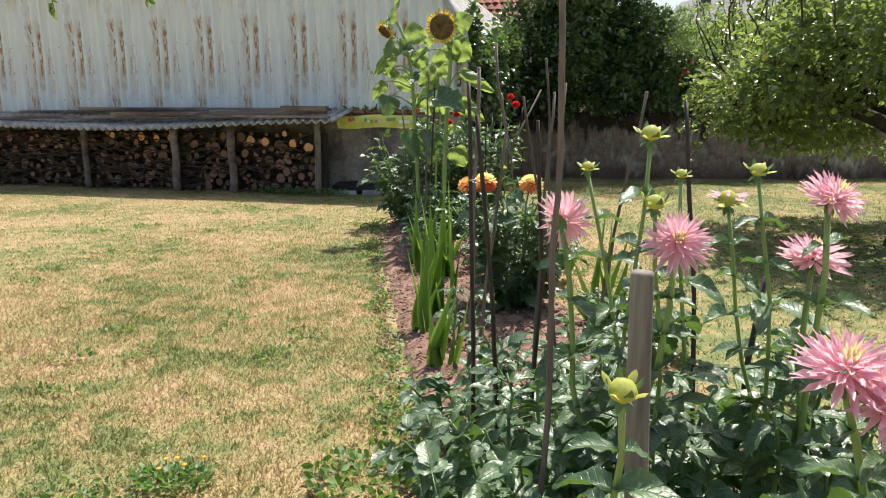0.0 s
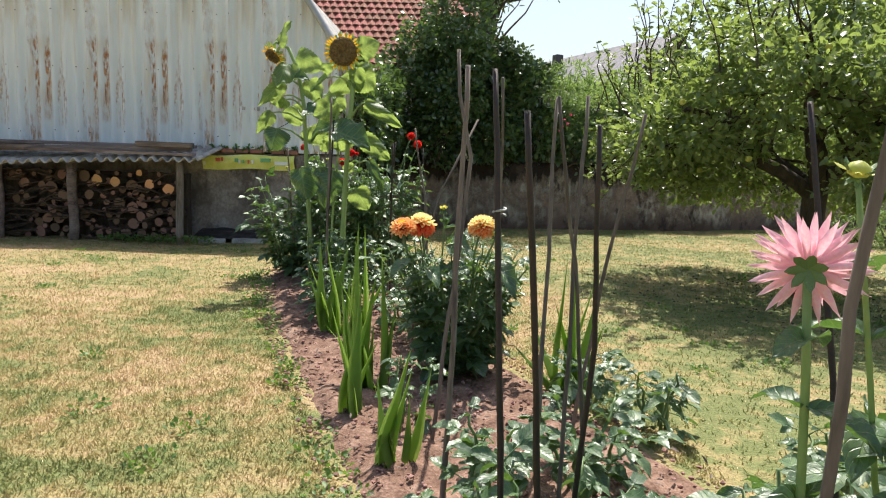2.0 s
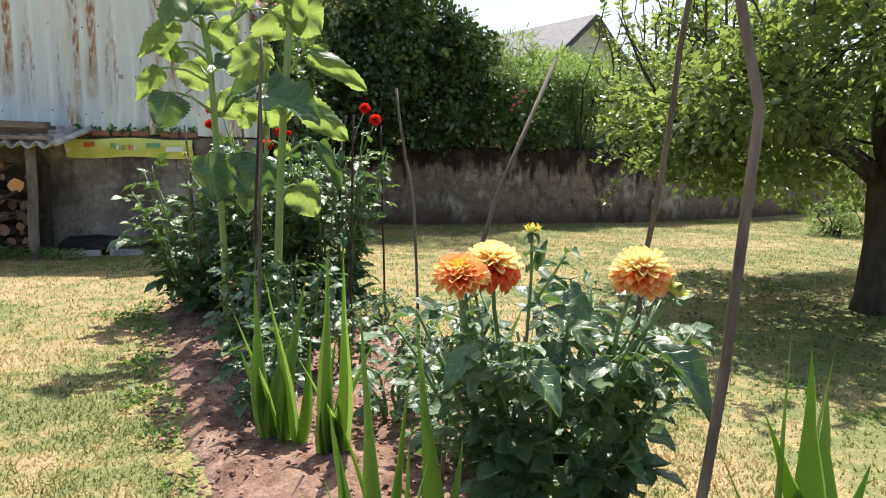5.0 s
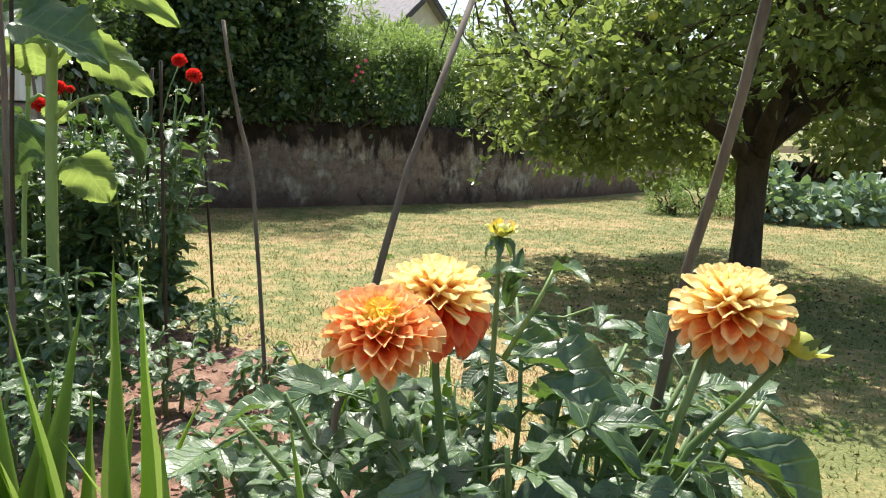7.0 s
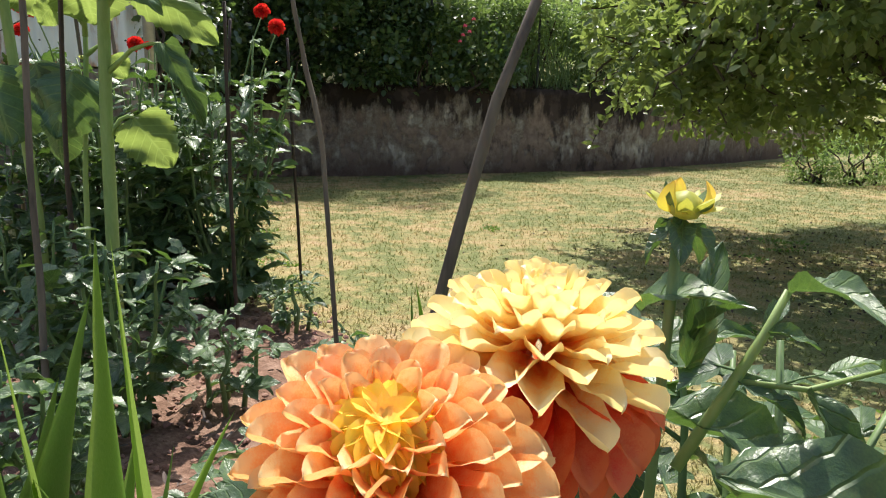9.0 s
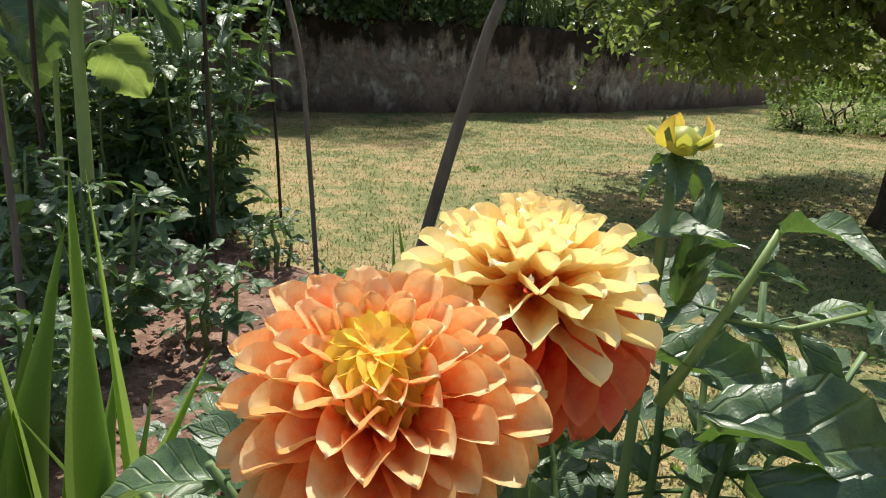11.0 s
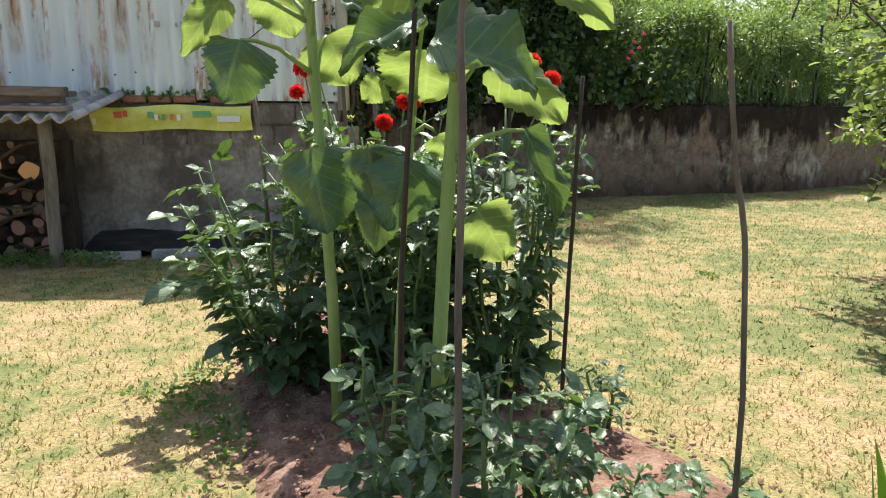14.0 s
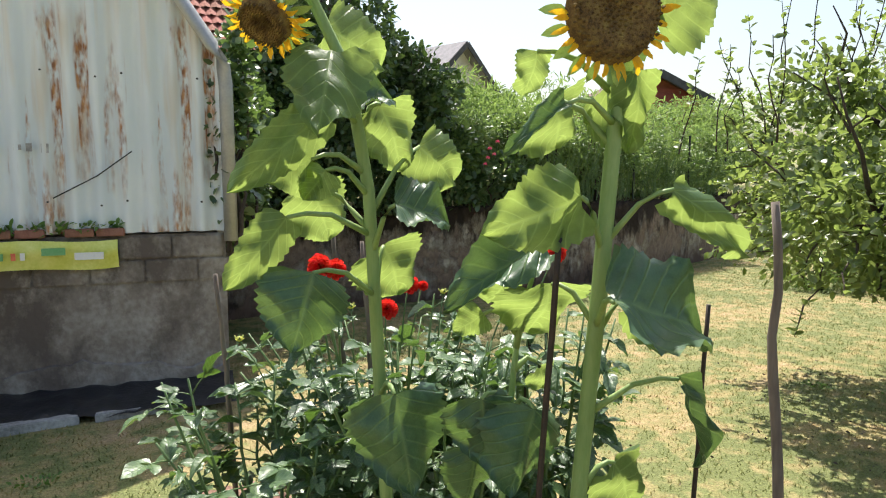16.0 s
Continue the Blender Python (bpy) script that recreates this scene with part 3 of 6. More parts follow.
# clods on the soil
rng = np.random.default_rng(4)
cv, cf = [], []
ico = bmesh.new()
bmesh.ops.create_icosphere(ico, subdivisions=1, radius=1)
iv = np.array([v.co[:] for v in ico.verts])
ifc = [[v.index for v in f.verts] for f in ico.faces]
ico.free()
for k in range(4200):
    y = rng.uniform(4.5, 12.2)
    t = rng.uniform(-0.04, 1.02)
    x = bed_left(y) + (bed_right(y) - bed_left(y)) * t
    s = rng.uniform(0.004, 0.017)
    z = hump(x, y) + 0.04 + s * 0.3
    o = len(cv)
    cv += [tuple(p) for p in (iv * rng.uniform(0.45, 1.25, (12, 3)) * (1, 1, 0.7) * s + (x, y, z))]
    cf += [tuple(o + q for q in f) for f in ifc]
tagged(put("soil_clods", mesh_from("soil_clods", cv, cf, M["clod"])), "loose crumbs of reddish soil on the bed", "soil", kind="stuff")


# grass blades
def grass(name, x0, x1, y0, y1, count, h, mat, seed, wide=0.006, keep=None):
    rg = np.random.default_rng(seed)
    x, y = rg.uniform(x0, x1, count), rg.uniform(y0, y1, count)
    ok = np.array([not (bed_left(b) + 0.02 < a < bed_right(b) - 0.02) for a, b in zip(x, y)])
    ok &= ~((x < -0.4) & (y > 13.9)) & (y < 17.4 + 0.28 * np.maximum(0, x - 1))
    if keep is not None:
        ok &= keep(x, y)
    x, y = x[ok], y[ok]
    n = len(x)
    z = np.array([hump(a, b) for a, b in zip(x, y)]) - 0.004
    hh = h * rg.uniform(0.4, 1.3, n)
    an = rg.uniform(0, 6.283, n)
    ln = rg.uniform(0.2, 1.1, n) * hh
    la = rg.uniform(0, 6.283, n)
    v = np.zeros((n, 3, 3))
    w = wide * rg.uniform(0.5, 1.3, n)
    v[:, 0] = np.stack([x - np.cos(an) * w, y - np.sin(an) * w, z], 1)
    v[:, 1] = np.stack([x + np.cos(an) * w, y + np.sin(an) * w, z], 1)
    v[:, 2] = np.stack([x + np.cos(la) * ln, y + np.sin(la) * ln, z + hh], 1)
    me = bpy.data.meshes.new(name)
    me.vertices.add(n * 3)
    me.vertices.foreach_set("co", v.ravel())
    me.loops.add(n * 3)
    me.loops.foreach_set("vertex_index", np.arange(n * 3))
    me.polygons.add(n)
    me.polygons.foreach_set("loop_start", np.arange(n) * 3)
    me.polygons.foreach_set("loop_total", np.full(n, 3))
    me.materials.append(mat)
    me.update(calc_edges=True)
    return put(name, me)


tagged(grass("lawn_grass", -10, 13, 3, 21, 380000, 0.026, M["blades"], 5), "short dry lawn grass, green and straw coloured", "grass", kind="stuff")
thin = np.random.default_rng(61)
tagged(grass("near_grass", -4.0, 2.5, 3.5, 11, 330000, 0.024, M["blades"], 6, 0.004, lambda x, y: thin.random(len(x)) < np.clip((11 - y) / 4.5, 0, 1) * np.clip((x + 4) / 2.5, 0, 1)), "short lawn grass beside the flower bed", "grass", kind="stuff")

# ---- shed wall ----
SHED_X0, SHED_X1, SHED_Y = -13.0, -0.42, 14.3
bm = box_bm((SHED_X0, SHED_Y, -0.2), (SHED_X1, SHED_Y + 0.3, 1.36))
shed = thing("shed", (-6, SHED_Y + 0.2, 0), "long shed with rusty white corrugated iron over a grey concrete base", "shed")


def under(ob_parent, me_name, bm_, mat, label=""):
    """A mesh in world places, hung under a thing."""
    bmesh.ops.translate(bm_, verts=bm_.verts, vec=-Vector(ob_parent.location))
    return part(me_name, bm_, mat, ob_parent, label)


bmesh.ops.subdivide_edges(bm, edges=bm.edges, cuts=5, use_grid_fill=True)
for v in bm.verts:
    if abs(v.co.y - SHED_Y) < 0.01:
        v.co.y += 0.02 * noise.noise(v.co * 1.4)
under(shed, "base_wall", bm, M["swall"], "cracked grey cement render, worn near the ground")
# a ragged plinth where the render has come off
bm = bmesh.new()
prev = None
rnd = random.Random(8)
top_pts = []
x = -2.7
while x < -0.45:
    top_pts.append((x, 0.30 + 0.06 * math.sin(x * 3.1) + rnd.uniform(-0.03, 0.03)))
    x += 0.09
lo = [bm.verts.new((a, SHED_Y - 0.035, -0.05)) for a, b in top_pts]
hi = [bm.verts.new((a, SHED_Y - 0.035, b)) for a, b in top_pts]
bk = [bm.verts.new((a, SHED_Y + 0.01, b + 0.012)) for a, b in top_pts]
for i in range(len(top_pts) - 1):
    bm.faces.new((lo[i], lo[i + 1], hi[i + 1], hi[i]))
    bm.faces.new((hi[i], hi[i + 1], bk[i + 1], bk[i]))
under(shed, "plinth", bm, M["swall"])
# block course lines under the sheets
for k in range(7):
    a = SHED_X1 - 0.02 - 0.4 * (k + 1)
    under(shed, "block", box_bm((a + 0.006, SHED_Y - 0.022, 1.17), (a + 0.394, SHED_Y + 0.01, 1.345), 0.008), M["swall"])
    if k < 6:
        under(shed, "block", box_bm((a + 0.2, SHED_Y - 0.016, 0.975), (a + 0.59, SHED_Y + 0.01, 1.155), 0.008), M["swall"])

# corrugated sheets, each a piece, lapped
PITCH = 0.183
sheet_w = PITCH * 5


def sheet_mesh(w, z0, z1, amp=0.038):
    vs, fs = [], []
    n = int(round(w / PITCH * 10))
    rows_ = [z0, (z0 + z1) / 2, z1]
    for z in rows_:
        for i in range(n + 1):
            x_ = w * i / n
            vs.append((x_, -amp * math.cos(2 * math.pi * x_ / PITCH), z))
    for r in range(2):
        for i in range(n):
            a = r * (n + 1) + i
            fs.append((a, a + 1, a + n + 2, a + n + 1))
    return vs, fs


SHED_TOP, CORNER_TOP, RAKE = 3.78, 2.76, 1.45


def rake_top(x):
    """Height of the sheets' upper edge, which falls steeply to the shed's corner."""
    return min(SHED_TOP, CORNER_TOP + RAKE * (SHED_X1 - x))


vs, fs = sheet_mesh(sheet_w + 0.02, 1.38, SHED_TOP)
sheet_me = mesh_from("corrugated_sheet", vs, fs, M["sheet"], True)
count = int((SHED_X1 - SHED_X0) / sheet_w)
for i in range(count):
    x = SHED_X1 - (i + 1) * sheet_w
    me = sheet_me
    if i == 0:
        vs, fs = sheet_mesh(sheet_w, 1.38, SHED_TOP)
        vs = [(a_, b_, min(c_, rake_top(x + a_))) for a_, b_, c_ in vs]
        me = mesh_from("corrugated_sheet", vs, fs, M["sheet"], True)
    ob = put("corrugated_sheet", me, shed, Matrix.Translation(Vector((x, SHED_Y - 0.03 - 0.002 * (i % 2), 0.004 * (i % 3))) - shed.location))
bolt_bm = bmesh.new()
bmesh.ops.create_cone(bolt_bm, segments=8, radius1=0.014, radius2=0.007, depth=0.016, cap_ends=True, matrix=Matrix.Rotation(radians(90), 4, "X"))
bolt_me = bpy.data.meshes.new("bolt")
bolt_bm.to_mesh(bolt_me)
bolt_bm.free()
bolt_me.materials.append(M["metal"])
for row_z in (1.62, 2.60, 3.45):
    for i in range(26):
        x = SHED_X1 - 0.09 - PITCH * (2 * i + (1 if i % 3 == 1 else 0)) - 0.09
        if row_z > rake_top(x) - 0.05:
            continue
        put("bolt", bolt_me, shed, Matrix.Translation(Vector((x, SHED_Y - 0.063, row_z + 0.02 * math.sin(i * 2.3))) - shed.location))
under(shed, "side_wall", box_bm((SHED_X1 - 0.06, SHED_Y + 0.02, 1.36), (SHED_X1, SHED_Y + 9, CORNER_TOP - 0.02)), M["plaster"])
knee = SHED_X1 - (SHED_TOP - CORNER_TOP) / RAKE
under(shed, "roof", box_bm((SHED_X0, SHED_Y - 0.04, SHED_TOP + 0.01), (knee, SHED_Y + 9.3, SHED_TOP + 0.06), 0.01), M["fibre"])
bm = bmesh.new()
q = [(SHED_X1 + 0.03, CORNER_TOP - 0.03), (knee, SHED_TOP + 0.01), (knee, SHED_TOP + 0.06), (SHED_X1 + 0.06, CORNER_TOP + 0.01)]
lo = [bm.verts.new((a_, SHED_Y - 0.04, c_)) for a_, c_ in q]
hi = [bm.verts.new((a_, SHED_Y + 9.3, c_)) for a_, c_ in q]
bm.faces.new(lo)
bm.faces.new(hi[::-1])
for i in range(4):
    bm.faces.new((lo[i], hi[i], hi[(i + 1) % 4], lo[(i + 1) % 4]))
under(shed, "roof", bm, M["fibre"])
tube_part("downpipe", [(-1.14, SHED_Y - 0.12, 3.84), (-1.02, SHED_Y - 0.12, 3.66), (-0.48, SHED_Y - 0.12, 2.86), (-0.40, SHED_Y - 0.11, 2.70), (-0.385, SHED_Y - 0.10, 2.55), (-0.38, SHED_Y - 0.10, 1.3)], 0.055, M["zinc"], shed, 12)
# scraped marks and a thin wire on the sheets
for x, z, w_, h_ in ((-2.05, 2.02, 0.05, 0.05), (-1.9, 2.02, 0.05, 0.04), (-1.82, 2.01, 0.04, 0.06), (-1.72, 2.0, 0.05, 0.07), (-2.35, 2.03, 0.015, 0.16), (-3.45, 2.1, 0.05, 0.09), (-3.42, 1.98, 0.05, 0.05)):
    under(shed, "scrape_mark", box_bm((x, SHED_Y - 0.064, z), (x + w_, SHED_Y - 0.058, z + h_)), M["fibre"])
tube_part("wire", [(-1.66, SHED_Y - 0.07, 1.66), (-1.35, SHED_Y - 0.07, 1.83), (-1.1, SHED_Y - 0.07, 2.02)], 0.005, M["metal"], shed, 5)

# ledge: bricks, weeds and a yellow printed sack on the wall's edge
sack = thing("seed_sack", (-1.95, SHED_Y - 0.06, 1.16), "yellow printed plastic sack hanging on the shed wall's edge", "sack")
vs, fs = [], []
for j in range(5):
    for i in range(41):
        u = i / 40
        vs.append((-0.72 + 1.44 * u, -0.03 - 0.02 * math.sin(j * 1.3) - 0.012 * math.sin(u * 19 + j), 0.16 - 0.055 * j - 0.012 * math.sin(u * 9) + (0.02 * u)))
for j in range(4):
    for i in range(40):
        a = j * 41 + i
        fs.append((a, a + 41, a + 42, a + 1))
put("sheet", mesh_from("sheet", vs, fs, M["plastic"], True), sack)
for x, z, w_, m_ in ((-0.5, 0.06, 0.07, "redprint"), (-0.42, 0.07, 0.04, "redprint"), (-0.2, 0.06, 0.05, "greenprint"), (-0.14, 0.04, 0.03, "whiteprint"), (-0.08, 0.04, 0.03, "greenprint"), (0.0, 0.04, 0.03, "redprint"), (0.06, 0.04, 0.03, "whiteprint"), (0.2, 0.07, 0.16, "greenprint"), (0.42, 0.03, 0.2, "whiteprint"), (-0.69, 0.0, 0.03, "whiteprint")):
    part("print", box_bm((x, -0.072, z), (x + w_, -0.066, z + 0.055)), M[m_], sack)
for i, x in enumerate((-2.5, -2.28, -2.05, -1.83, -1.5, -1.28)):
    b = thing("brick", (x, SHED_Y - 0.03, 1.36), "old red brick lying on the wall ledge", "brick", "bricks on the ledge")
    ob = part("body", box_bm((-0.1, -0.05, 0), (0.1, 0.05, 0.062), 0.006), M["brick"], b)
    b.rotation_euler.z = 0.1 * math.sin(i * 2.0)

# ---- wood store ----
store = thing("wood_store", (-6, 13.7, 0), "low lean-to firewood store with a corrugated roof on rough posts", "wood store")
for x, w_, top in ((-2.74, 0.055, 1.22), (-4.33, 0.07, 1.14), (-5.45, 0.07, 1.12), (-7.3, 0.06, 1.1), (-9.4, 0.06, 1.1)):
    tube_part("post", bent((x - 0.03, 13.55, -0.05), (x, 13.5, top), 5, 0.015, 0, int(-x * 10)), w_, M["post" if x > -3 else "plank"], store, 7, 0.1, 3)
vs, fs = [], []
n = 400
for r, (yy, zz) in enumerate(((13.22, 1.13), (13.7, 1.22), (14.25, 1.33))):
    for i in range(n + 1):
        x = -10.6 + 8.25 * i / n
        lift = 0.09 * max(0, (x + 5.5) / 3.2) - 0.03 * math.sin((x + 8.5) * 0.9)
        vs.append((x, yy + 0.03 * math.sin(x * 1.3), zz + lift + 0.032 * math.cos(2 * math.pi * x / 0.16)))
for r in range(2):
    for i in range(n):
        a = r * (n + 1) + i
        fs.append((a, a + 1, a + n + 2, a + n + 1))
me = mesh_from("roof", [tuple(Vector(v) - store.location) for v in vs], fs, M["fibre"], True)
rf = put("roof", me, store)
so = rf.modifiers.new("thick", "SOLIDIFY")
so.thickness = 0.012
for i, (xa, xb, y_, z_, h_) in enumerate(((-10.4, -4.1, 13.6, 1.27, 0.05), (-6.6, -2.55, 13.45, 1.335, 0.06), (-9.0, -5.0, 13.9, 1.36, 0.05), (-7.5, -2.6, 13.75, 1.41, 0.045), (-4.9, -2.45, 13.35, 1.30, 0.04), (-3.3, -2.5, 13.4, 1.41, 0.07))):
    pl = thing("loose_plank", ((xa + xb) / 2, y_, z_), "weathered grey plank lying on the wood store roof", "plank", "planks on the store roof")
    L = (xb - xa) / 2
    part("board", box_bm((-L, -0.07, 0), (L, 0.07, h_), 0.006), M["plank"], pl)
    pl.rotation_euler = (0.05, -0.015 + 0.006 * i, 0.02 * math.sin(i * 3))

rnd = random.Random(21)


def log_mesh(r, length, seed):
    rd = random.Random(seed)
    vs, fs = [], []
    k = 9
    rr = [r * rd.uniform(0.86, 1.1) for _ in range(k)]
    for yy in (0, length):
        for i in range(k):
            a = 2 * math.pi * i / k
            vs.append((rr[i] * math.cos(a), yy, rr[i] * math.sin(a)))
    for i in range(k):
        j = (i + 1) % k
        fs.append((i, j, j + k, i + k))
    ends = [(tuple(range(k))), tuple(range(k, 2 * k))[::-1]]
    return vs, fs, ends


log_kinds = []
for s in range(10):
    vs, fs, ends = log_mesh(1.0, 6.0, s)
    me = bpy.data.meshes.new("log")
    me.from_pydata(vs, [], fs + ends)
    me.materials.append(M["logbark"])
    me.materials.append(M["oldend"] if s < 7 else M["logend"])
    for p_ in me.polygons[-2:]:
        p_.material_index = 1
    me.update()
    log_kinds.append(me)


def firewood(name, x, y, z, r, kind, yaw, pitch=0.0, length=1.0):
    ob = put("log", log_kinds[kind], None)
    ob.matrix_basis = Matrix.Translation((x, y, z)) @ Euler((pitch, 0, yaw)).to_matrix().to_4x4() @ Matrix.Diagonal((r, r * length, r, 1)) @ Matrix.Rotation(rnd.uniform(0, 6), 4, "Y")
    return ob


stack = thing("firewood_stack", (-6, 13.9, 0), "stack of split and round firewood under the store roof", "firewood stack")
placed = []
fresh = [(-2.96, 0.79, 0.085), (-3.25, 0.86, 0.075), (-3.77, 0.88, 0.08), (-4.03, 0.90, 0.085), (-3.4, 1.02, 0.05), (-5.6, 0.93, 0.07), (-5.9, 0.92, 0.06), (-6.2, 0.95, 0.08), (-6.8, 0.97, 0.06)]
for x, z, r in fresh:
    placed.append((x, z, r))
    ob = firewood("log", x, 13.62 + rnd.uniform(0, 0.03), z, r, 7 + len(placed) % 3, rnd.uniform(-0.1, 0.1), 0, 0.6)
    ob.parent = stack
    ob.matrix_basis = Matrix.Translation(-stack.location) @ ob.matrix_basis
tries = 0
while len(placed) < 290 and tries < 20000:
    tries += 1
    x, r = rnd.uniform(-9.9, -2.85), rnd.choice((0.035, 0.045, 0.055, 0.07, 0.085))
    z = rnd.uniform(r * 0.8, 1.05 - r)
    if any((x - a) ** 2 + (z - b) ** 2 < (0.88 * (r + c)) ** 2 for a, b, c in placed) or min(abs(x - q) for q in (-4.36, -5.48)) < 0.05:
        continue
    placed.append((x, z, r))
    ob = firewood("log", x, 13.66 + rnd.uniform(0, 0.16), z, r, rnd.randrange(0, 8) % 7, rnd.uniform(-0.35, 0.35), rnd.uniform(-0.1, 0.1), 0.5)
    ob.parent = stack
    ob.matrix_basis = Matrix.Translation(-stack.location) @ ob.matrix_basis
# thin branches poking out
vs, fs = [], []
for i in range(420):
    x = rnd.uniform(-9.9, -2.9) if i % 3 else rnd.uniform(-9.9, -5.4)
    z = rnd.uniform(0.03, 1.02)
    a = rnd.uniform(-0.6, 0.6) + (math.pi if rnd.random() < 0.5 else 0)
    L = rnd.uniform(0.15, 0.5)
    p0 = Vector((x - stack.location.x, 13.60 + rnd.uniform(0, 0.08) - stack.location.y, z))
    p1 = p0 + Vector((math.cos(a) * L, rnd.uniform(-0.03, 0.08), math.sin(a) * L * 0.7))
    p1.z = min(1.05, max(0.02, p1.z))
    v_, f_ = tube([p0, p0.lerp(p1, 0.5) + Vector((0, -0.02, rnd.uniform(-0.04, 0.04))), p1], rnd.uniform(0.006, 0.017), 5)
    o = len(vs)
    vs += v_
    fs += [tuple(o + q for q in f) for f in f_]
tagged(put("branchwood", mesh_from("branchwood", vs, fs, M["logbark"], True), stack), kind="stuff")
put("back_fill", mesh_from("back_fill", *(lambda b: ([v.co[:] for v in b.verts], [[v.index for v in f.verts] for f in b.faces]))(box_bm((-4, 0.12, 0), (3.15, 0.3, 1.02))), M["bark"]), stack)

# strips along the shed foot
for i, (xa, xb, ya, h_, m_) in enumerate(((-2.66, -2.18, 13.72, 0.07, "fibre"), (-2.08, -1.52, 13.8, 0.08, "fibre"), (-1.42, -0.8, 13.87, 0.08, "fibre"))):
    c = thing("kerb_stone", ((xa + xb) / 2, ya + 0.05, -0.01), "grey concrete edging stone lying along the shed foot", "kerb stone", "edging stones by the shed")
    L = (xb - xa) / 2
    part("body", box_bm((-L, -0.05, 0), (L, 0.05, h_), 0.008), M[m_], c)
    c.rotation_euler.z = 0.12
fm = thing("plastic_film", (-1.7, 14.0, 0), "crumpled black plastic film along the shed foot", "plastic film")
vs, fs = [], []
for j in range(7):
    for i in range(41):
        vs.append((-1.0 + 2.3 * i / 40, -0.16 + 0.07 * j, 0.05 + 0.12 * (j / 6) ** 0.7 + 0.035 * noise.noise(Vector((i * 0.4, j * 0.9, 2)))))
for j in range(6):
    for i in range(40):
        a = j * 41 + i
        fs.append((a, a + 1, a + 42, a + 41))
put("sheet", mesh_from("sheet", vs, fs, M["film"], True), fm)

# ---- garden wall ----
GW = [(-0.42, 17.2), (3.2, 17.75), (6.5, 18.45), (9.9, 20.1), (14.5, 23.0)]
gw_lines = []
for (xa, ya), (xb, yb) in zip(GW[:-1], GW[1:]):
    n = int((xb - xa) / 0.15)
    for i in range(n):
        gw_lines.append((xa + (xb - xa) * i / n, ya + (yb - ya) * i / n))
gw_lines.append(GW[-1])
zs = [-0.2, 0.0, 0.12, 0.3, 0.5, 0.7, 0.9, 1.1, 1.25, 1.36]
vs, fs = [], []
for i, (x, y) in enumerate(gw_lines):
    for j, z in enumerate(zs):
        o = 0.05 * noise.noise(Vector((x * 1.3, z * 1.6, 4))) + 0.03 * noise.noise(Vector((x * 5, z * 6, 9)))
        vs.append((x, y + o, z + (0.03 * noise.noise(Vector((x * 1.7, 0, 0))) if j == len(zs) - 1 else 0)))
    vs.append((x - 0.1, y + 0.34, 1.36))
    vs.append((x - 0.1, y + 0.34, -0.2))
k = len(zs) + 2
for i in range(len(gw_lines) - 1):
    for j in range(k - 1):
        a = i * k + j
        fs.append((a, a + k, a + k + 1, a + 1))
tagged(put("wall_garden", mesh_from("wall_garden", vs, fs, M["gwall"], True)), "old stained rendered garden wall with flaking patches", "garden wall", kind="structure")
# dark growth along its top
c = np.array([(x + rng.uniform(-0.1, 0.1), y + rng.uniform(-0.03, 0.2), 1.36 + rng.uniform(-0.03, 0.06)) for x, y in gw_lines for _ in range(22)])
tagged(put("wall_top_growth", foliage("wall_top_growth", c, rng.normal(size=c.shape), rng.uniform(0.03, 0.07, len(c)), M["moss"], 0.8, 3)), "dry dark growth along the wall top", "plants", kind="stuff")

# raised ground behind the wall
vs, fs = [], []
xs2, ys2 = [-60, -8, -0.4, 2, 4, 6, 8, 11, 15, 30, 70], [0.3, 1.5, 4, 8, 16, 60, 300]


def wall_y(x):
    for (xa, ya), (xb, yb) in zip(GW[:-1], GW[1:]):
        if x <= xb:
            return ya + (yb - ya) * (max(x, xa) - xa) / (xb - xa)
    return GW[-1][1] + (x - GW[-1][0]) * 0.2


for d in ys2:
    for x in xs2:
        vs.append((x, wall_y(x) + d, 1.3 + min(2.2, 0.13 * d)))
for j in range(len(ys2) - 1):
    for i in range(len(xs2) - 1):
        a = j * len(xs2) + i
        fs.append((a, a + 1, a + 1 + len(xs2), a + len(xs2)))
tagged(put("raised_ground", mesh_from("raised_ground", vs, fs, M["earth"])), "raised ground behind the garden wall", "ground", kind="structure")


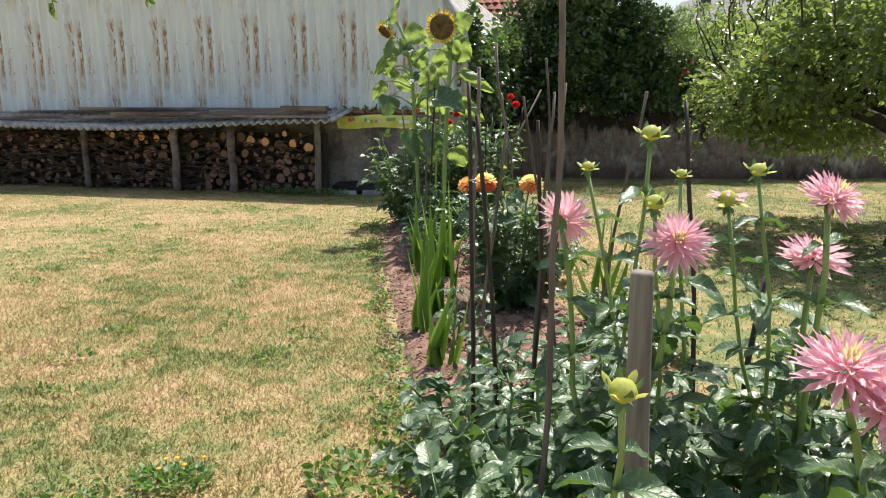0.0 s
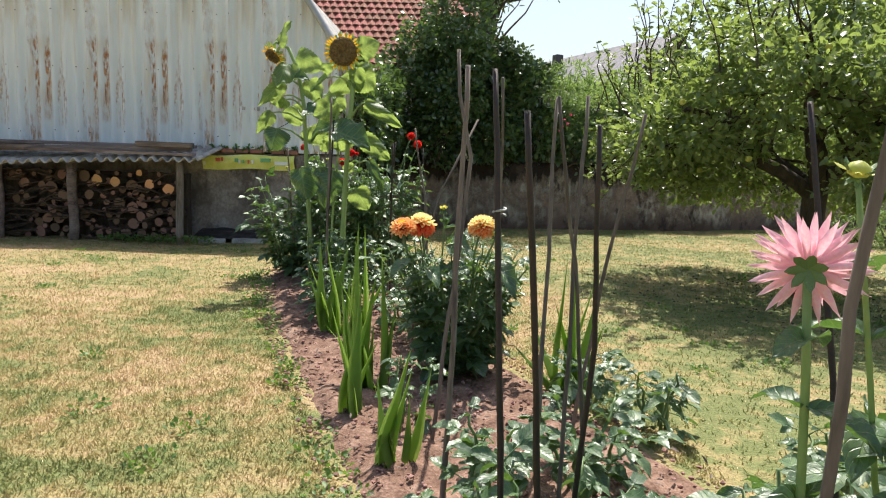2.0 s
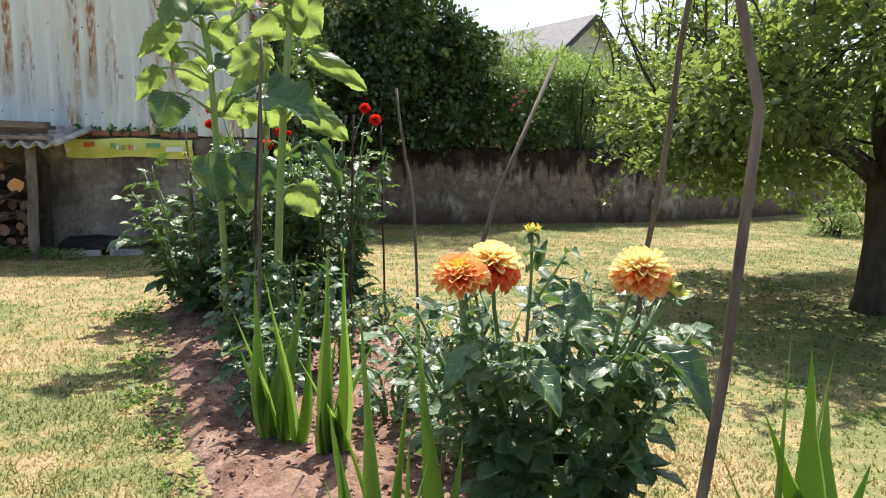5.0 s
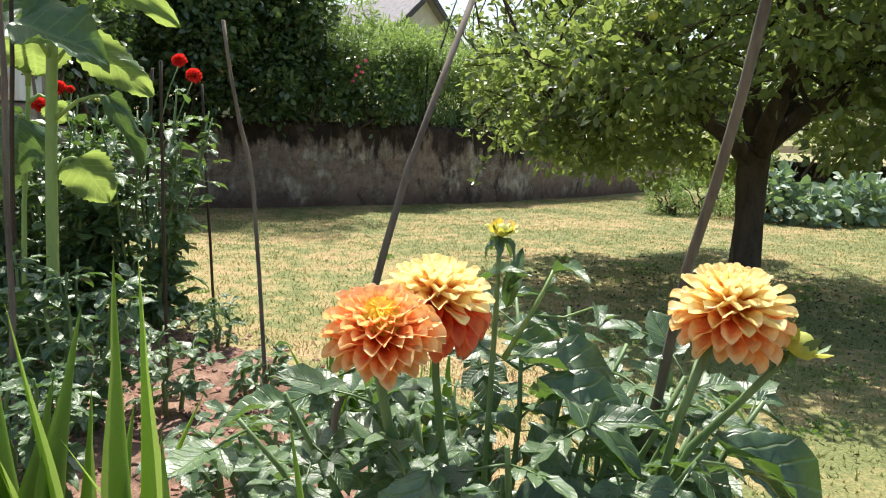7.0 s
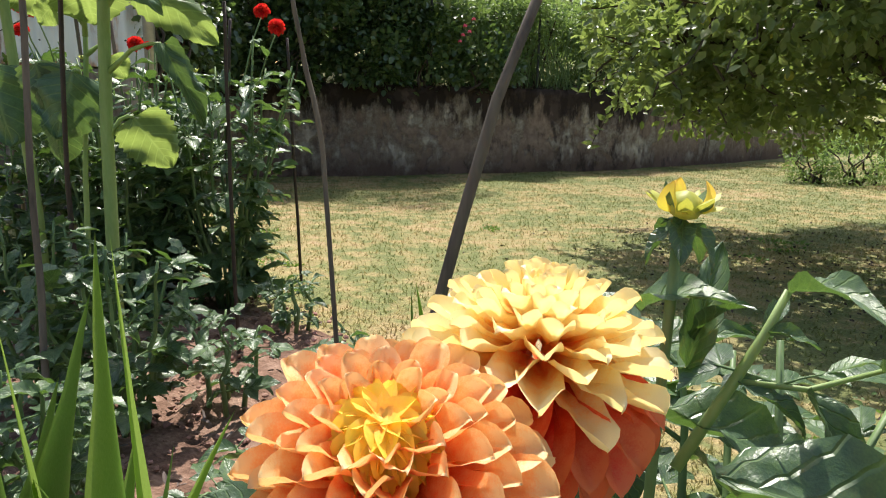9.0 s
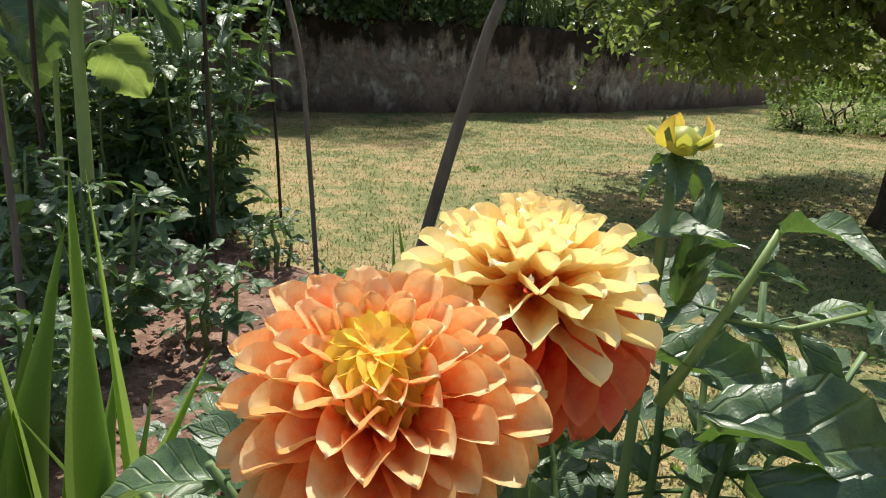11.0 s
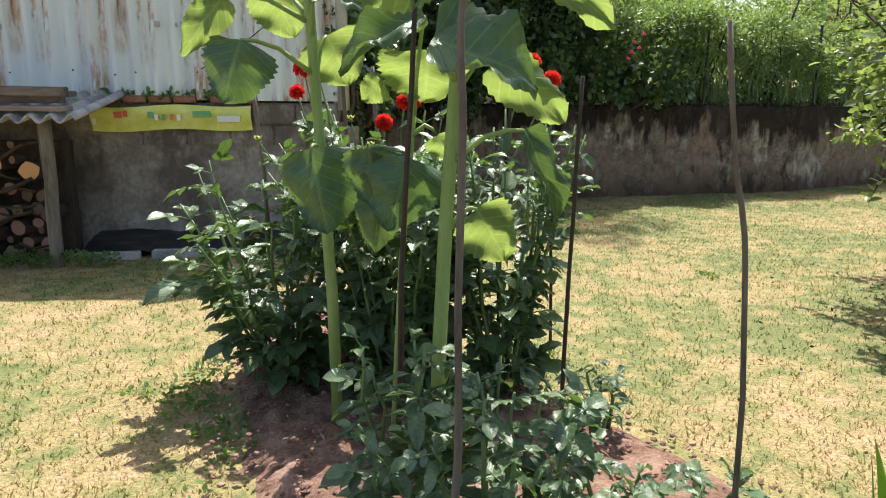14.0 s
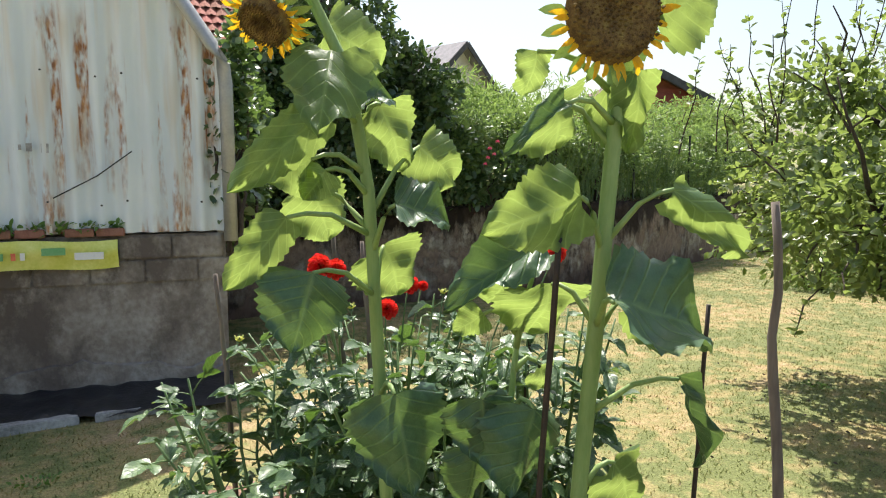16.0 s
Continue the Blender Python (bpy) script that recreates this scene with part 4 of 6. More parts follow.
# ---- hedges and trees ----
def bushy(name, blobs, count, size, mat, label, category, seed, width=1.1, hollow=0.55, stems=True, simple=False, core=True):
    """A shrub or climber: woody stems in it and many leaves in clumps."""
    cx = sum(b[0] for b in blobs) / len(blobs)
    cy = sum(b[1] for b in blobs) / len(blobs)
    t = thing(name, (cx, cy, 0), label, category)
    lb = [(b[0] - cx, b[1] - cy, *b[2:]) for b in blobs]
    c, w, s = clumps(lb, count, seed, size, hollow=hollow)
    put("crown", foliage("crown", c, w, s, mat, width, seed, simple), t)
    if stems:
        rd = random.Random(seed)
        vs, fs = [], []
        for i in range(12 + 3 * len(lb)):
            b = rd.choice(lb)
            a = Vector((b[0] * 0.9 + rd.uniform(-0.3, 0.3) * b[3], b[1] + rd.uniform(-0.2, 0.2), max(0, min(b[2] - b[5], 1.3))))
            e = Vector((b[0] + rd.uniform(-0.7, 0.7) * b[3], b[1] + rd.uniform(-0.7, 0.7) * b[4], b[2] + rd.uniform(0, 0.7) * b[5]))
            v_, f_ = tube(bent(a, e, 5, 0.08, 0, i), [0.025, 0.022, 0.018, 0.014, 0.01, 0.006], 5)
            o = len(vs)
            vs += v_
            fs += [tuple(o + q for q in f) for f in f_]
        tagged(put("branchwork", mesh_from("branchwork", vs, fs, M["bark"], True), t), kind="stuff")
    return t


bushy("ivy_hedge", [(0.3, 17.6, 2.4, 0.9, 0.7, 1.15), (1.2, 17.7, 2.6, 0.9, 0.8, 1.5), (0.9, 18.2, 3.3, 0.9, 0.8, 1.0), (2.3, 17.9, 2.7, 0.7, 0.6, 1.0), (2.0, 17.8, 2.2, 0.6, 0.6, 1.1), (-0.2, 17.3, 2.0, 0.5, 0.4, 0.9), (0.6, 17.2, 1.7, 0.9, 0.35, 0.45), (1.9, 17.5, 1.75, 0.7, 0.35, 0.45), (1.2, 17.5, 4.0, 0.9, 0.7, 1.2), (2.5, 17.8, 3.0, 0.5, 0.5, 0.75), (3.0, 17.8, 1.95, 0.6, 0.4, 0.65), (3.9, 17.95, 1.8, 0.6, 0.3, 0.5)],
      36000, 0.10, M["hedge"], "tall dark green leafy hedge hanging over the garden wall", "hedge", 31, 1.3)
bushy("vine", [(-0.22, 14.9, 1.9, 0.16, 0.35, 0.75), (-0.15, 15.7, 2.1, 0.25, 0.7, 0.9), (-0.05, 16.5, 2.2, 0.35, 0.6, 0.9), (-0.36, 14.36, 2.0, 0.2, 0.12, 0.8), (-0.3, 14.4, 2.8, 0.12, 0.12, 0.35)],
      6000, 0.10, M["hedge"], "dark climbing vine on the corner of the shed", "vine", 32, 1.3)
bushy("climber_hedge", [(3, 18.25, 2.1, 0.9, 0.6, 0.75), (4.2, 18.55, 2, 0.9, 0.6, 0.7), (5.4, 18.85, 1.95, 0.9, 0.6, 0.65), (6.8, 19.25, 1.95, 1, 0.6, 0.65), (8.3, 19.95, 1.95, 1.1, 0.6, 0.7), (9.8, 20.75, 2, 1.1, 0.7, 0.8), (11.5, 21.85, 2.1, 1.2, 0.7, 0.8), (4.6, 18.45, 2.5, 0.8, 0.5, 0.45), (6, 18.85, 2.45, 0.8, 0.5, 0.4), (7.5, 19.55, 2.4, 0.9, 0.5, 0.4)],
      60000, 0.075, M["climber"], "green climber hedge over a wire fence on the wall", "hedge", 33, 0.75)
bushy("slope_scrub", [(3.8, 20.2, 2.6, 1.7, 1.0, 0.95), (6.5, 21.2, 2.8, 2.2, 1.2, 0.95), (9.5, 22.7, 2.9, 2.4, 1.2, 1.0), (13, 25, 2.9, 2.5, 1.5, 1.1)],
      26000, 0.17, M["scrub"], "sunlit light green scrub behind the fence", "scrub", 34, 0.33)
# drooping undersides of the climber, dark thin stalks
vs, fs = [], []
rnd = random.Random(5)
for i in range(420):
    x = rnd.uniform(2.3, 11.5)
    y = wall_y(x) + rnd.uniform(0.02, 0.3)
    z = rnd.uniform(1.36, 1.42)
    v_, f_ = tube([(x, y, z), (x + rnd.uniform(-0.08, 0.08), y, z + 0.35), (x + rnd.uniform(-0.2, 0.2), y - rnd.uniform(0, 0.2), z + rnd.uniform(0.5, 0.9))], 0.006, 4)
    o = len(vs)
    vs += v_
    fs += [tuple(o + q for q in f) for f in f_]
tagged(put("hedge_stalks", mesh_from("hedge_stalks", vs, fs, M["dstem"])), "thin stalks along the foot of the climber hedge", "plants", kind="stuff")
# roses in the hedge
for i, (x, y, z) in enumerate(((3.33, 17.2, 2.2), (3.40, 17.2, 2.12), (3.26, 17.2, 1.98), (3.46, 17.22, 2.3), (3.3, 17.2, 2.07))):
    rs = thing("rose", (x, y, z), "small pink rose blooming in the hedge", "flower", "roses in the hedge")
    bm = bmesh.new()
    for q in range(14):
        a, el = q * 2.4, 0.25 + 0.09 * q
        d = Vector((math.cos(a) * math.cos(el), math.sin(a) * math.cos(el), math.sin(el)))
        bmesh.ops.create_circle(bm, cap_ends=True, segments=6, radius=0.022, matrix=Matrix.Translation(d * 0.022) @ d.to_track_quat("Z", "Y").to_matrix().to_4x4())
    part("petals", bm, M["rosepink"], rs)
    vs_, fs_ = tube([(0, 0, 0), (0, 0.06, -0.15)], 0.003, 4)
    put("stalk", mesh_from("stalk", vs_, fs_, M["dstem"]), rs)

# wire fence posts on the wall
for i, (x, top) in enumerate(((0.9, 2.5), (2.95, 2.66), (4.8, 2.66), (6.9, 2.6), (9.0, 2.6), (11.0, 2.6))):
    y = wall_y(x) + 0.1
    fp = thing("fence_post", (x, y, 1.3), "dark metal fence post standing on the garden wall", "fence post", "fence posts on the wall")
    vs_, fs_ = tube([(0, 0, 0), (0, 0, top - 1.3)], 0.022, 8)
    put("tube", mesh_from("tube", vs_, fs_, M["metal"]), fp)
    vs_, fs_ = tube([(0, 0, top - 1.3), (0, 0, top - 1.27)], 0.028, 8)
    put("cap", mesh_from("cap", vs_, fs_, M["metal"]), fp)

# apple tree
apple = thing("apple_tree", (5.02, 10.85, 0), "low spreading apple tree with a dark short trunk", "tree")
trunk_pts = [(5.02, 10.85, -0.05), (5.03, 10.86, 0.15), (5.07, 10.9, 0.6), (5.1, 10.95, 0.95), (5.12, 10.95, 1.25)]
tube_part("trunk", trunk_pts, [0.18, 0.125, 0.105, 0.12, 0.115], M["bark"], apple, 12, 0.08, 3)
limbs = [((5.1, 10.95, 1.05), (3.6, 10.6, 1.9)), ((5.1, 10.95, 1.1), (4.2, 12.2, 2.3)), ((5.12, 10.95, 1.2), (5.0, 11.2, 3.2)), ((5.12, 10.95, 1.1), (6.4, 11.6, 2.2)),
         ((5.12, 10.95, 1.15), (5.9, 9.6, 2.2)), ((5.1, 10.9, 1.15), (4.4, 9.6, 2.4)), ((4.5, 10.8, 1.45), (3.3, 11.5, 1.5)), ((5.5, 11.1, 1.5), (6.9, 10.6, 1.5))]
tip_pts = []
for i, (a, b) in enumerate(limbs):
    pts = bent(a, b, 8, 0.12, -0.08, i + 40)
    tube_part("limb", pts, [0.085 - 0.008 * q for q in range(9)], M["bark"], apple, 8, 0.08, i)
    rd = random.Random(i)
    for q in range(9):
        s = pts[rd.randrange(2, 9)]
        e = s + Vector((rd.uniform(-0.7, 0.7), rd.uniform(-0.7, 0.7), rd.uniform(-0.15, 0.9)))
        tip_pts.append((s, e))
vs, fs = [], []
for i, (s, e) in enumerate(tip_pts):
    v_, f_ = tube([p - apple.location for p in bent(s, e, 4, 0.04, 0, i)], [0.022, 0.018, 0.013, 0.009, 0.005], 5)
    o = len(vs)
    vs += v_
    fs += [tuple(o + q for q in f) for f in f_]
tagged(put("twigwork", mesh_from("twigwork", vs, fs, M["bark"], True), apple), kind="stuff")
ablobs = [(3.7, 10.7, 1.75, 0.85, 0.8, 0.6), (3.5, 11.6, 1.6, 0.75, 0.9, 0.55), (4.2, 12.3, 1.9, 1.0, 0.9, 0.8), (4.5, 10.2, 2.2, 1.0, 1.0, 0.7), (4.9, 11.2, 2.9, 1.1, 1.0, 0.7), (5.9, 10.4, 2.2, 1.2, 1.1, 0.85), (6.6, 11.3, 1.9, 1.2, 1.1, 0.85),
          (5.6, 12.4, 1.9, 1.2, 1.0, 0.9), (4.1, 11.3, 1.25, 0.7, 0.6, 0.3), (5.8, 9.3, 1.9, 1.0, 0.7, 0.7), (5.4, 9.8, 1.4, 0.9, 0.6, 0.35), (6.2, 12.8, 1.2, 0.9, 0.7, 0.6), (4.6, 13.1, 1.3, 0.8, 0.6, 0.6), (7.2, 10.2, 1.4, 0.8, 0.8, 0.6)]
lb = [(b[0] - 5.02, b[1] - 10.85, *b[2:]) for b in ablobs]
c, w, s = clumps([(*b[:3], 0.9 * b[3], 0.9 * b[4], 0.88 * b[5]) for b in lb], 38000, 77, 0.08, 0.45, 0.2)
put("crown", foliage("crown", c, w, s, M["apple"], 1.05, 77), apple)
# upright shoots over the crown
vs, fs, lc, lw = [], [], [], []
rd = random.Random(9)
upper = [b for b in lb if b[2] > 1.5]
for i in range(300):
    if i < 95:
        a = Vector((rd.uniform(-2.0, 2.4), rd.uniform(-1.6, 2.2), 0))
        a.z = 2.35 + 0.5 * math.exp(-(a.x ** 2 + a.y ** 2) / 2.5) - (0.35 if a.x < -1.2 else 0)
        e = a + Vector((rd.uniform(-0.25, 0.25), rd.uniform(-0.2, 0.2), rd.uniform(0.4, 1.15)))
    else:
        q = upper[i % len(upper)]
        w_, el = rd.uniform(0, 6.283), rd.uniform(-0.9, 0.7)
        way = Vector((math.cos(w_) * math.cos(el), math.sin(w_) * math.cos(el), math.sin(el)))
        a = Vector((q[0] + way.x * q[3] * 0.7, q[1] + way.y * q[4] * 0.7, q[2] + way.z * q[5] * 0.7))
        e = a + way * rd.uniform(0.25, 0.45) + Vector((0, 0, rd.uniform(-0.25, 0.15)))
    pts = bent(a, e, 5, 0.04, 0, i)
    v_, f_ = tube(pts, [0.009, 0.008, 0.007, 0.006, 0.005, 0.003], 4)
    o = len(vs)
    vs += v_
    fs += [tuple(o + q for q in f) for f in f_]
    for q in range(26):
        t = rd.uniform(0.0, 1.0)
        lc.append(a.lerp(e, t)[:])
        an = rd.uniform(0, 6.28)
        lw.append((math.cos(an), math.sin(an), rd.uniform(0.1, 0.9)))
tagged(put("shootwork", mesh_from("shootwork", vs, fs, M["bark"]), apple), kind="stuff")
put("shoot_leaves", foliage("shoot_leaves", np.array(lc), np.array(lw), np.full(len(lc), 0.075), M["apple"], 0.95, 8), apple)
apm = bmesh.new()
bmesh.ops.create_uvsphere(apm, u_segments=10, v_segments=7, radius=0.03)
apme = bpy.data.meshes.new("apple")
apm.to_mesh(apme)
apm.free()
apme.materials.append(M["bud"])
for i in range(26):
    b = lb[i % len(lb)]
    put("apple", apme, apple, Matrix.Translation((b[0] + rd.uniform(-0.5, 0.5) * b[3], b[1] - 0.75 * b[4], b[2] + rd.uniform(-0.6, 0.3) * b[5])))

# conifer-like tree over the hedge and far tree line
ft = thing("far_tree", (2.2, 22.0, 1.8), "thin-crowned tree behind the hedge", "tree")
tube_part("trunk", [(1.75, 22, 1.8), (1.8, 22, 4.2), (2.2, 22.1, 6.5), (3.3, 22.3, 13.0)], [0.2, 0.16, 0.13, 0.04], M["bark"], ft, 8)
fb = [(-1.2, 0, 4.6, 0.9, 0.6, 0.35), (0.2, 0, 4.9, 1.3, 0.7, 0.5), (1.1, 0, 4.2, 0.8, 0.5, 0.35), (-0.3, 0, 3.9, 0.7, 0.5, 0.4), (-0.3, 0.2, 6.0, 1.6, 1.0, 0.7), (0.6, 0.3, 9.0, 1.7, 1.6, 1.6), (1.3, 0.3, 12.0, 1.6, 1.5, 1.9)]
c, w, s = clumps(fb, 9500, 5, 0.17, 0.5, 0.1)
put("crown", foliage("crown", c, w, s, M["hedge"], 0.5, 5), ft)
vs, fs = [], []
for i in range(26):
    b = fb[i % len(fb)]
    v_, f_ = tube(bent((-0.4, 0, rd.uniform(2.0, 3.8)), (b[0] + rd.uniform(-1, 1) * b[3], rd.uniform(-0.4, 0.4), b[2] + rd.uniform(-0.3, 0.3)), 5, 0.08, 0, i), [0.04, 0.035, 0.028, 0.02, 0.014, 0.008], 5)
    o = len(vs)
    vs += v_
    fs += [tuple(o + q for q in f) for f in f_]
tagged(put("branchwork", mesh_from("branchwork", vs, fs, M["bark"]), ft), kind="stuff")
bushy("far_shrubs", [(4, 33, 4.0, 4, 2, 1.3), (9, 34, 4.0, 4, 2, 1.4), (17, 29, 3.3, 4, 2, 1.1), (22, 30, 3.8, 5, 2, 1.6), (0, 30, 4, 4, 2, 1.2)], 9000, 0.26, M["scrub"], "distant green shrubs on the slope", "shrubs", 36, 1.0, simple=True)
bushy("round_shrub", [(9.3, 16.2, 0.4, 0.75, 0.6, 0.48), (10.0, 15.9, 0.4, 0.6, 0.5, 0.4), (8.7, 16.5, 0.3, 0.45, 0.4, 0.32)], 5200, 0.055, M["scrub"], "light green rounded shrub at the lawn's far edge", "shrub", 37, 0.8)
bushy("vegetable_patch", [(10.2, 14.9, 0.3, 0.7, 0.5, 0.32), (11.2, 14.8, 0.35, 0.7, 0.5, 0.35), (12.3, 15.2, 0.4, 0.9, 0.6, 0.4), (9.9, 15.3, 0.5, 0.4, 0.3, 0.45)], 1500, 0.17, M["pale"], "grey-green cabbages in the vegetable patch", "vegetables", 38, 1.4)
bushy("side_trees", [(11, 9, 2.2, 1.6, 2.5, 1.6), (13, 13, 2.8, 2, 2.5, 2.0), (14, 18, 2.6, 2, 2, 2.0), (15, 6, 2.8, 2, 3, 2)], 14000, 0.11, M["apple"], "row of fruit trees along the garden's side", "trees", 39, 1.0)

# ---- houses ----
def gable_house(name, at, yaw, w, d, eave, ridge, wall, roof, label, over=0.4, windows=()):
    """A house with its gable facing its own -Y; at: the middle of the gable's foot."""
    h = thing(name, at, label, "house")
    h.rotation_euler.z = yaw
    bm = bmesh.new()
    a = [bm.verts.new(p) for p in ((-w / 2, 0, 0), (w / 2, 0, 0), (w / 2, 0, eave), (0, 0, ridge), (-w / 2, 0, eave))]
    b = [bm.verts.new((v.co.x, d, v.co.z)) for v in a]
    bm.faces.new(a)
    bm.faces.new(b[::-1])
    for i in range(5):
        j = (i + 1) % 5
        bm.faces.new((a[i], b[i], b[j], a[j]))
    part("wall", bm, wall, h)
    sl = (ridge - eave) / (w / 2)
    for sgn in (-1, 1):
        bm = bmesh.new()
        e = w / 2 + over
        q = [(0, -over, ridge + 0.02), (sgn * e, -over, ridge + 0.02 - sl * e), (sgn * e, d + over, ridge + 0.02 - sl * e), (0, d + over, ridge + 0.02)]
        lo_ = [bm.verts.new(p) for p in q]
        hi_ = [bm.verts.new((p[0], p[1], p[2] + 0.16)) for p in q]
        bm.faces.new(lo_)
        bm.faces.new(hi_[::-1])
        for i in range(4):
            j = (i + 1) % 4
            bm.faces.new((lo_[i], hi_[i], hi_[j], lo_[j]))
        part("roof_slope", bm, roof, h)
        part("barge_board", box_bm((-0.001, -0.06, -0.12), (math.hypot(e, sl * e), 0, 0.12)), M["darkslate"], h).matrix_basis = Matrix.Translation((0, -over, ridge + 0.05)) @ Matrix.Rotation(math.atan2(sl, 1) if sgn > 0 else math.pi - math.atan2(sl, 1), 4, "Y")
    for x, z, ww, hh in windows:
        win = part("window", box_bm((x - ww / 2, -0.05, z), (x + ww / 2, 0.02, z + hh)), M["glass"], h)
        part("frame", box_bm((x - ww / 2 - 0.06, -0.06, z - 0.06), (x + ww / 2 + 0.06, -0.052, z)), M["whiteprint"], win)
    return h


hb = gable_house("grey_roofed_house", (11.4, 38.3, 2.5), radians(26), 4.6, 12, 3.2, 5.2, M["plaster"], M["slate"], "house with a light gable and a grey pitched roof", 0.5, ((0, 2.3, 0.9, 1.1),))
part("chimney", box_bm((-1.3, 8, 4.0), (-0.85, 8.5, 5.35), 0.02), M["darkslate"], hb)
cabin = gable_house("red_cabin", (13.7, 27, 2.0), radians(-12), 3.0, 4, 2.3, 3.0, M["redwood"], M["brownroof"], "dark red wooden cabin with a low brown roof", 0.35)
for i in range(16):
    z = 0.15 + i * 0.155
    half = 1.5 if z < 2.3 else max(0.2, 1.5 * (3.0 - z) / 0.7)
    part("board", box_bm((-half, -0.03, z), (half, -0.004, z + 0.14), 0.008), M["redwood"], cabin)

# red tiled roof behind the shed
rh = thing("tiled_house", (0, 24, 0), "house with a steep red tiled roof", "house")
part("wall", box_bm((-7, 1.2, 1), (1.6, 9, 4.2)), M["plaster"], rh)
slope = bmesh.new()
q = [(-7, 0.3, 3.9), (2.2, 0.3, 3.9), (2.2, 5.0, 8.4), (-7, 5.0, 8.4)]
vv = [slope.verts.new(p) for p in q]
slope.faces.new(vv)
vv2 = [slope.verts.new((p[0], p[1] + (9.4 if i < 2 else 0), p[2])) for i, p in enumerate(q)]
slope.faces.new(vv2[::-1])
part("under_roof", slope, M["tile"], rh)
vs, fs = [], []
dirv = Vector((0, 4.7, 4.5)).normalized()
nrm = Vector((0, -4.5, 4.7)).normalized()
for r in range(20):
    for cidx in range(38):
        o = Vector((-7 + cidx * 0.243 + (0.12 if r % 2 else 0), 0.25, 3.92)) + dirv * (r * 0.33)
        b = len(vs)
        for du, dv, dn in ((0, 0, 0.07), (0.115, 0, 0.11), (0.235, 0, 0.07), (0, 0.36, 0.02), (0.115, 0.36, 0.06), (0.235, 0.36, 0.02)):
            vs.append(tuple(o + Vector((du, 0, 0)) + dirv * dv + nrm * dn))
        fs += [(b, b + 1, b + 4, b + 3), (b + 1, b + 2, b + 5, b + 4)]
tagged(put("roof_tiles", mesh_from("roof_tiles", vs, fs, M["tile"]), rh), kind="stuff")

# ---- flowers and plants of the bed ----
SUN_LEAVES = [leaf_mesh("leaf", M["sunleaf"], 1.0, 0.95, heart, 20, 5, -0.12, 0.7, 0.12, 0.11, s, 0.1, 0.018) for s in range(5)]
# the next two sets carry the leaf colour darkened for leaves in shade
SHADED_LEAVES = [leaf_mesh("leaf", M["shadeleaf"], 1.0, 0.95, heart, 20, 5, 0.22, 0.7, 0.12, 0.11, s + 30, 0.0, 0.02) for s in range(3)]
DROOP_LEAVES = [leaf_mesh("leaf", M["shadeleaf"], 1.0, 1.0, heart, 20, 5, -0.34, 0.3, 0.11, 0.11, s + 9, 0, 0.015) for s in range(3)]


def sunflower(name, base, stem_pts, rows, r0, seed):
    t = thing(name, base, "tall sunflower with a thick pale stem and large rough heart-shaped leaves", "sunflower", "sunflowers in the bed")
    pts = [Vector(p) for p in stem_pts]
    tube_part("stem", pts, [r0 * (1 - 0.35 * i / (len(pts) - 1)) for i in range(len(pts))], M["stem"], t, 10, 0.05, seed)

    def on_stem(z):
        for a, b in zip(pts[:-1], pts[1:]):
            if a.z <= z <= b.z:
                return a.lerp(b, (z - a.z) / max(1e-4, b.z - a.z))
        return pts[-1] if z > pts[-1].z else pts[0]
    for i, (nz, b, e, w, lit) in enumerate(rows):
        n_, b, e = on_stem(nz), Vector(b), Vector(e)
        mid = n_.lerp(b, 0.5) + Vector((0, 0, 0.035))
        tube_part("petiole", [n_, n_.lerp(mid, 0.6), mid, mid.lerp(b, 0.6) + Vector((0, 0, 0.008)), b], [0.011, 0.009, 0.008, 0.007, 0.006], M["stem"], t, 6)
        length = max(0.1, (e - b).length)
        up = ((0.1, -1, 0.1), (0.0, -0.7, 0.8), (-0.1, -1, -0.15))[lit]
        me = (SUN_LEAVES, SHADED_LEAVES, DROOP_LEAVES)[lit][(i + seed) % 3]
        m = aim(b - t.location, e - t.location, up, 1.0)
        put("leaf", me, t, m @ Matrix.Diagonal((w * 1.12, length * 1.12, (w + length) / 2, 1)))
    return t


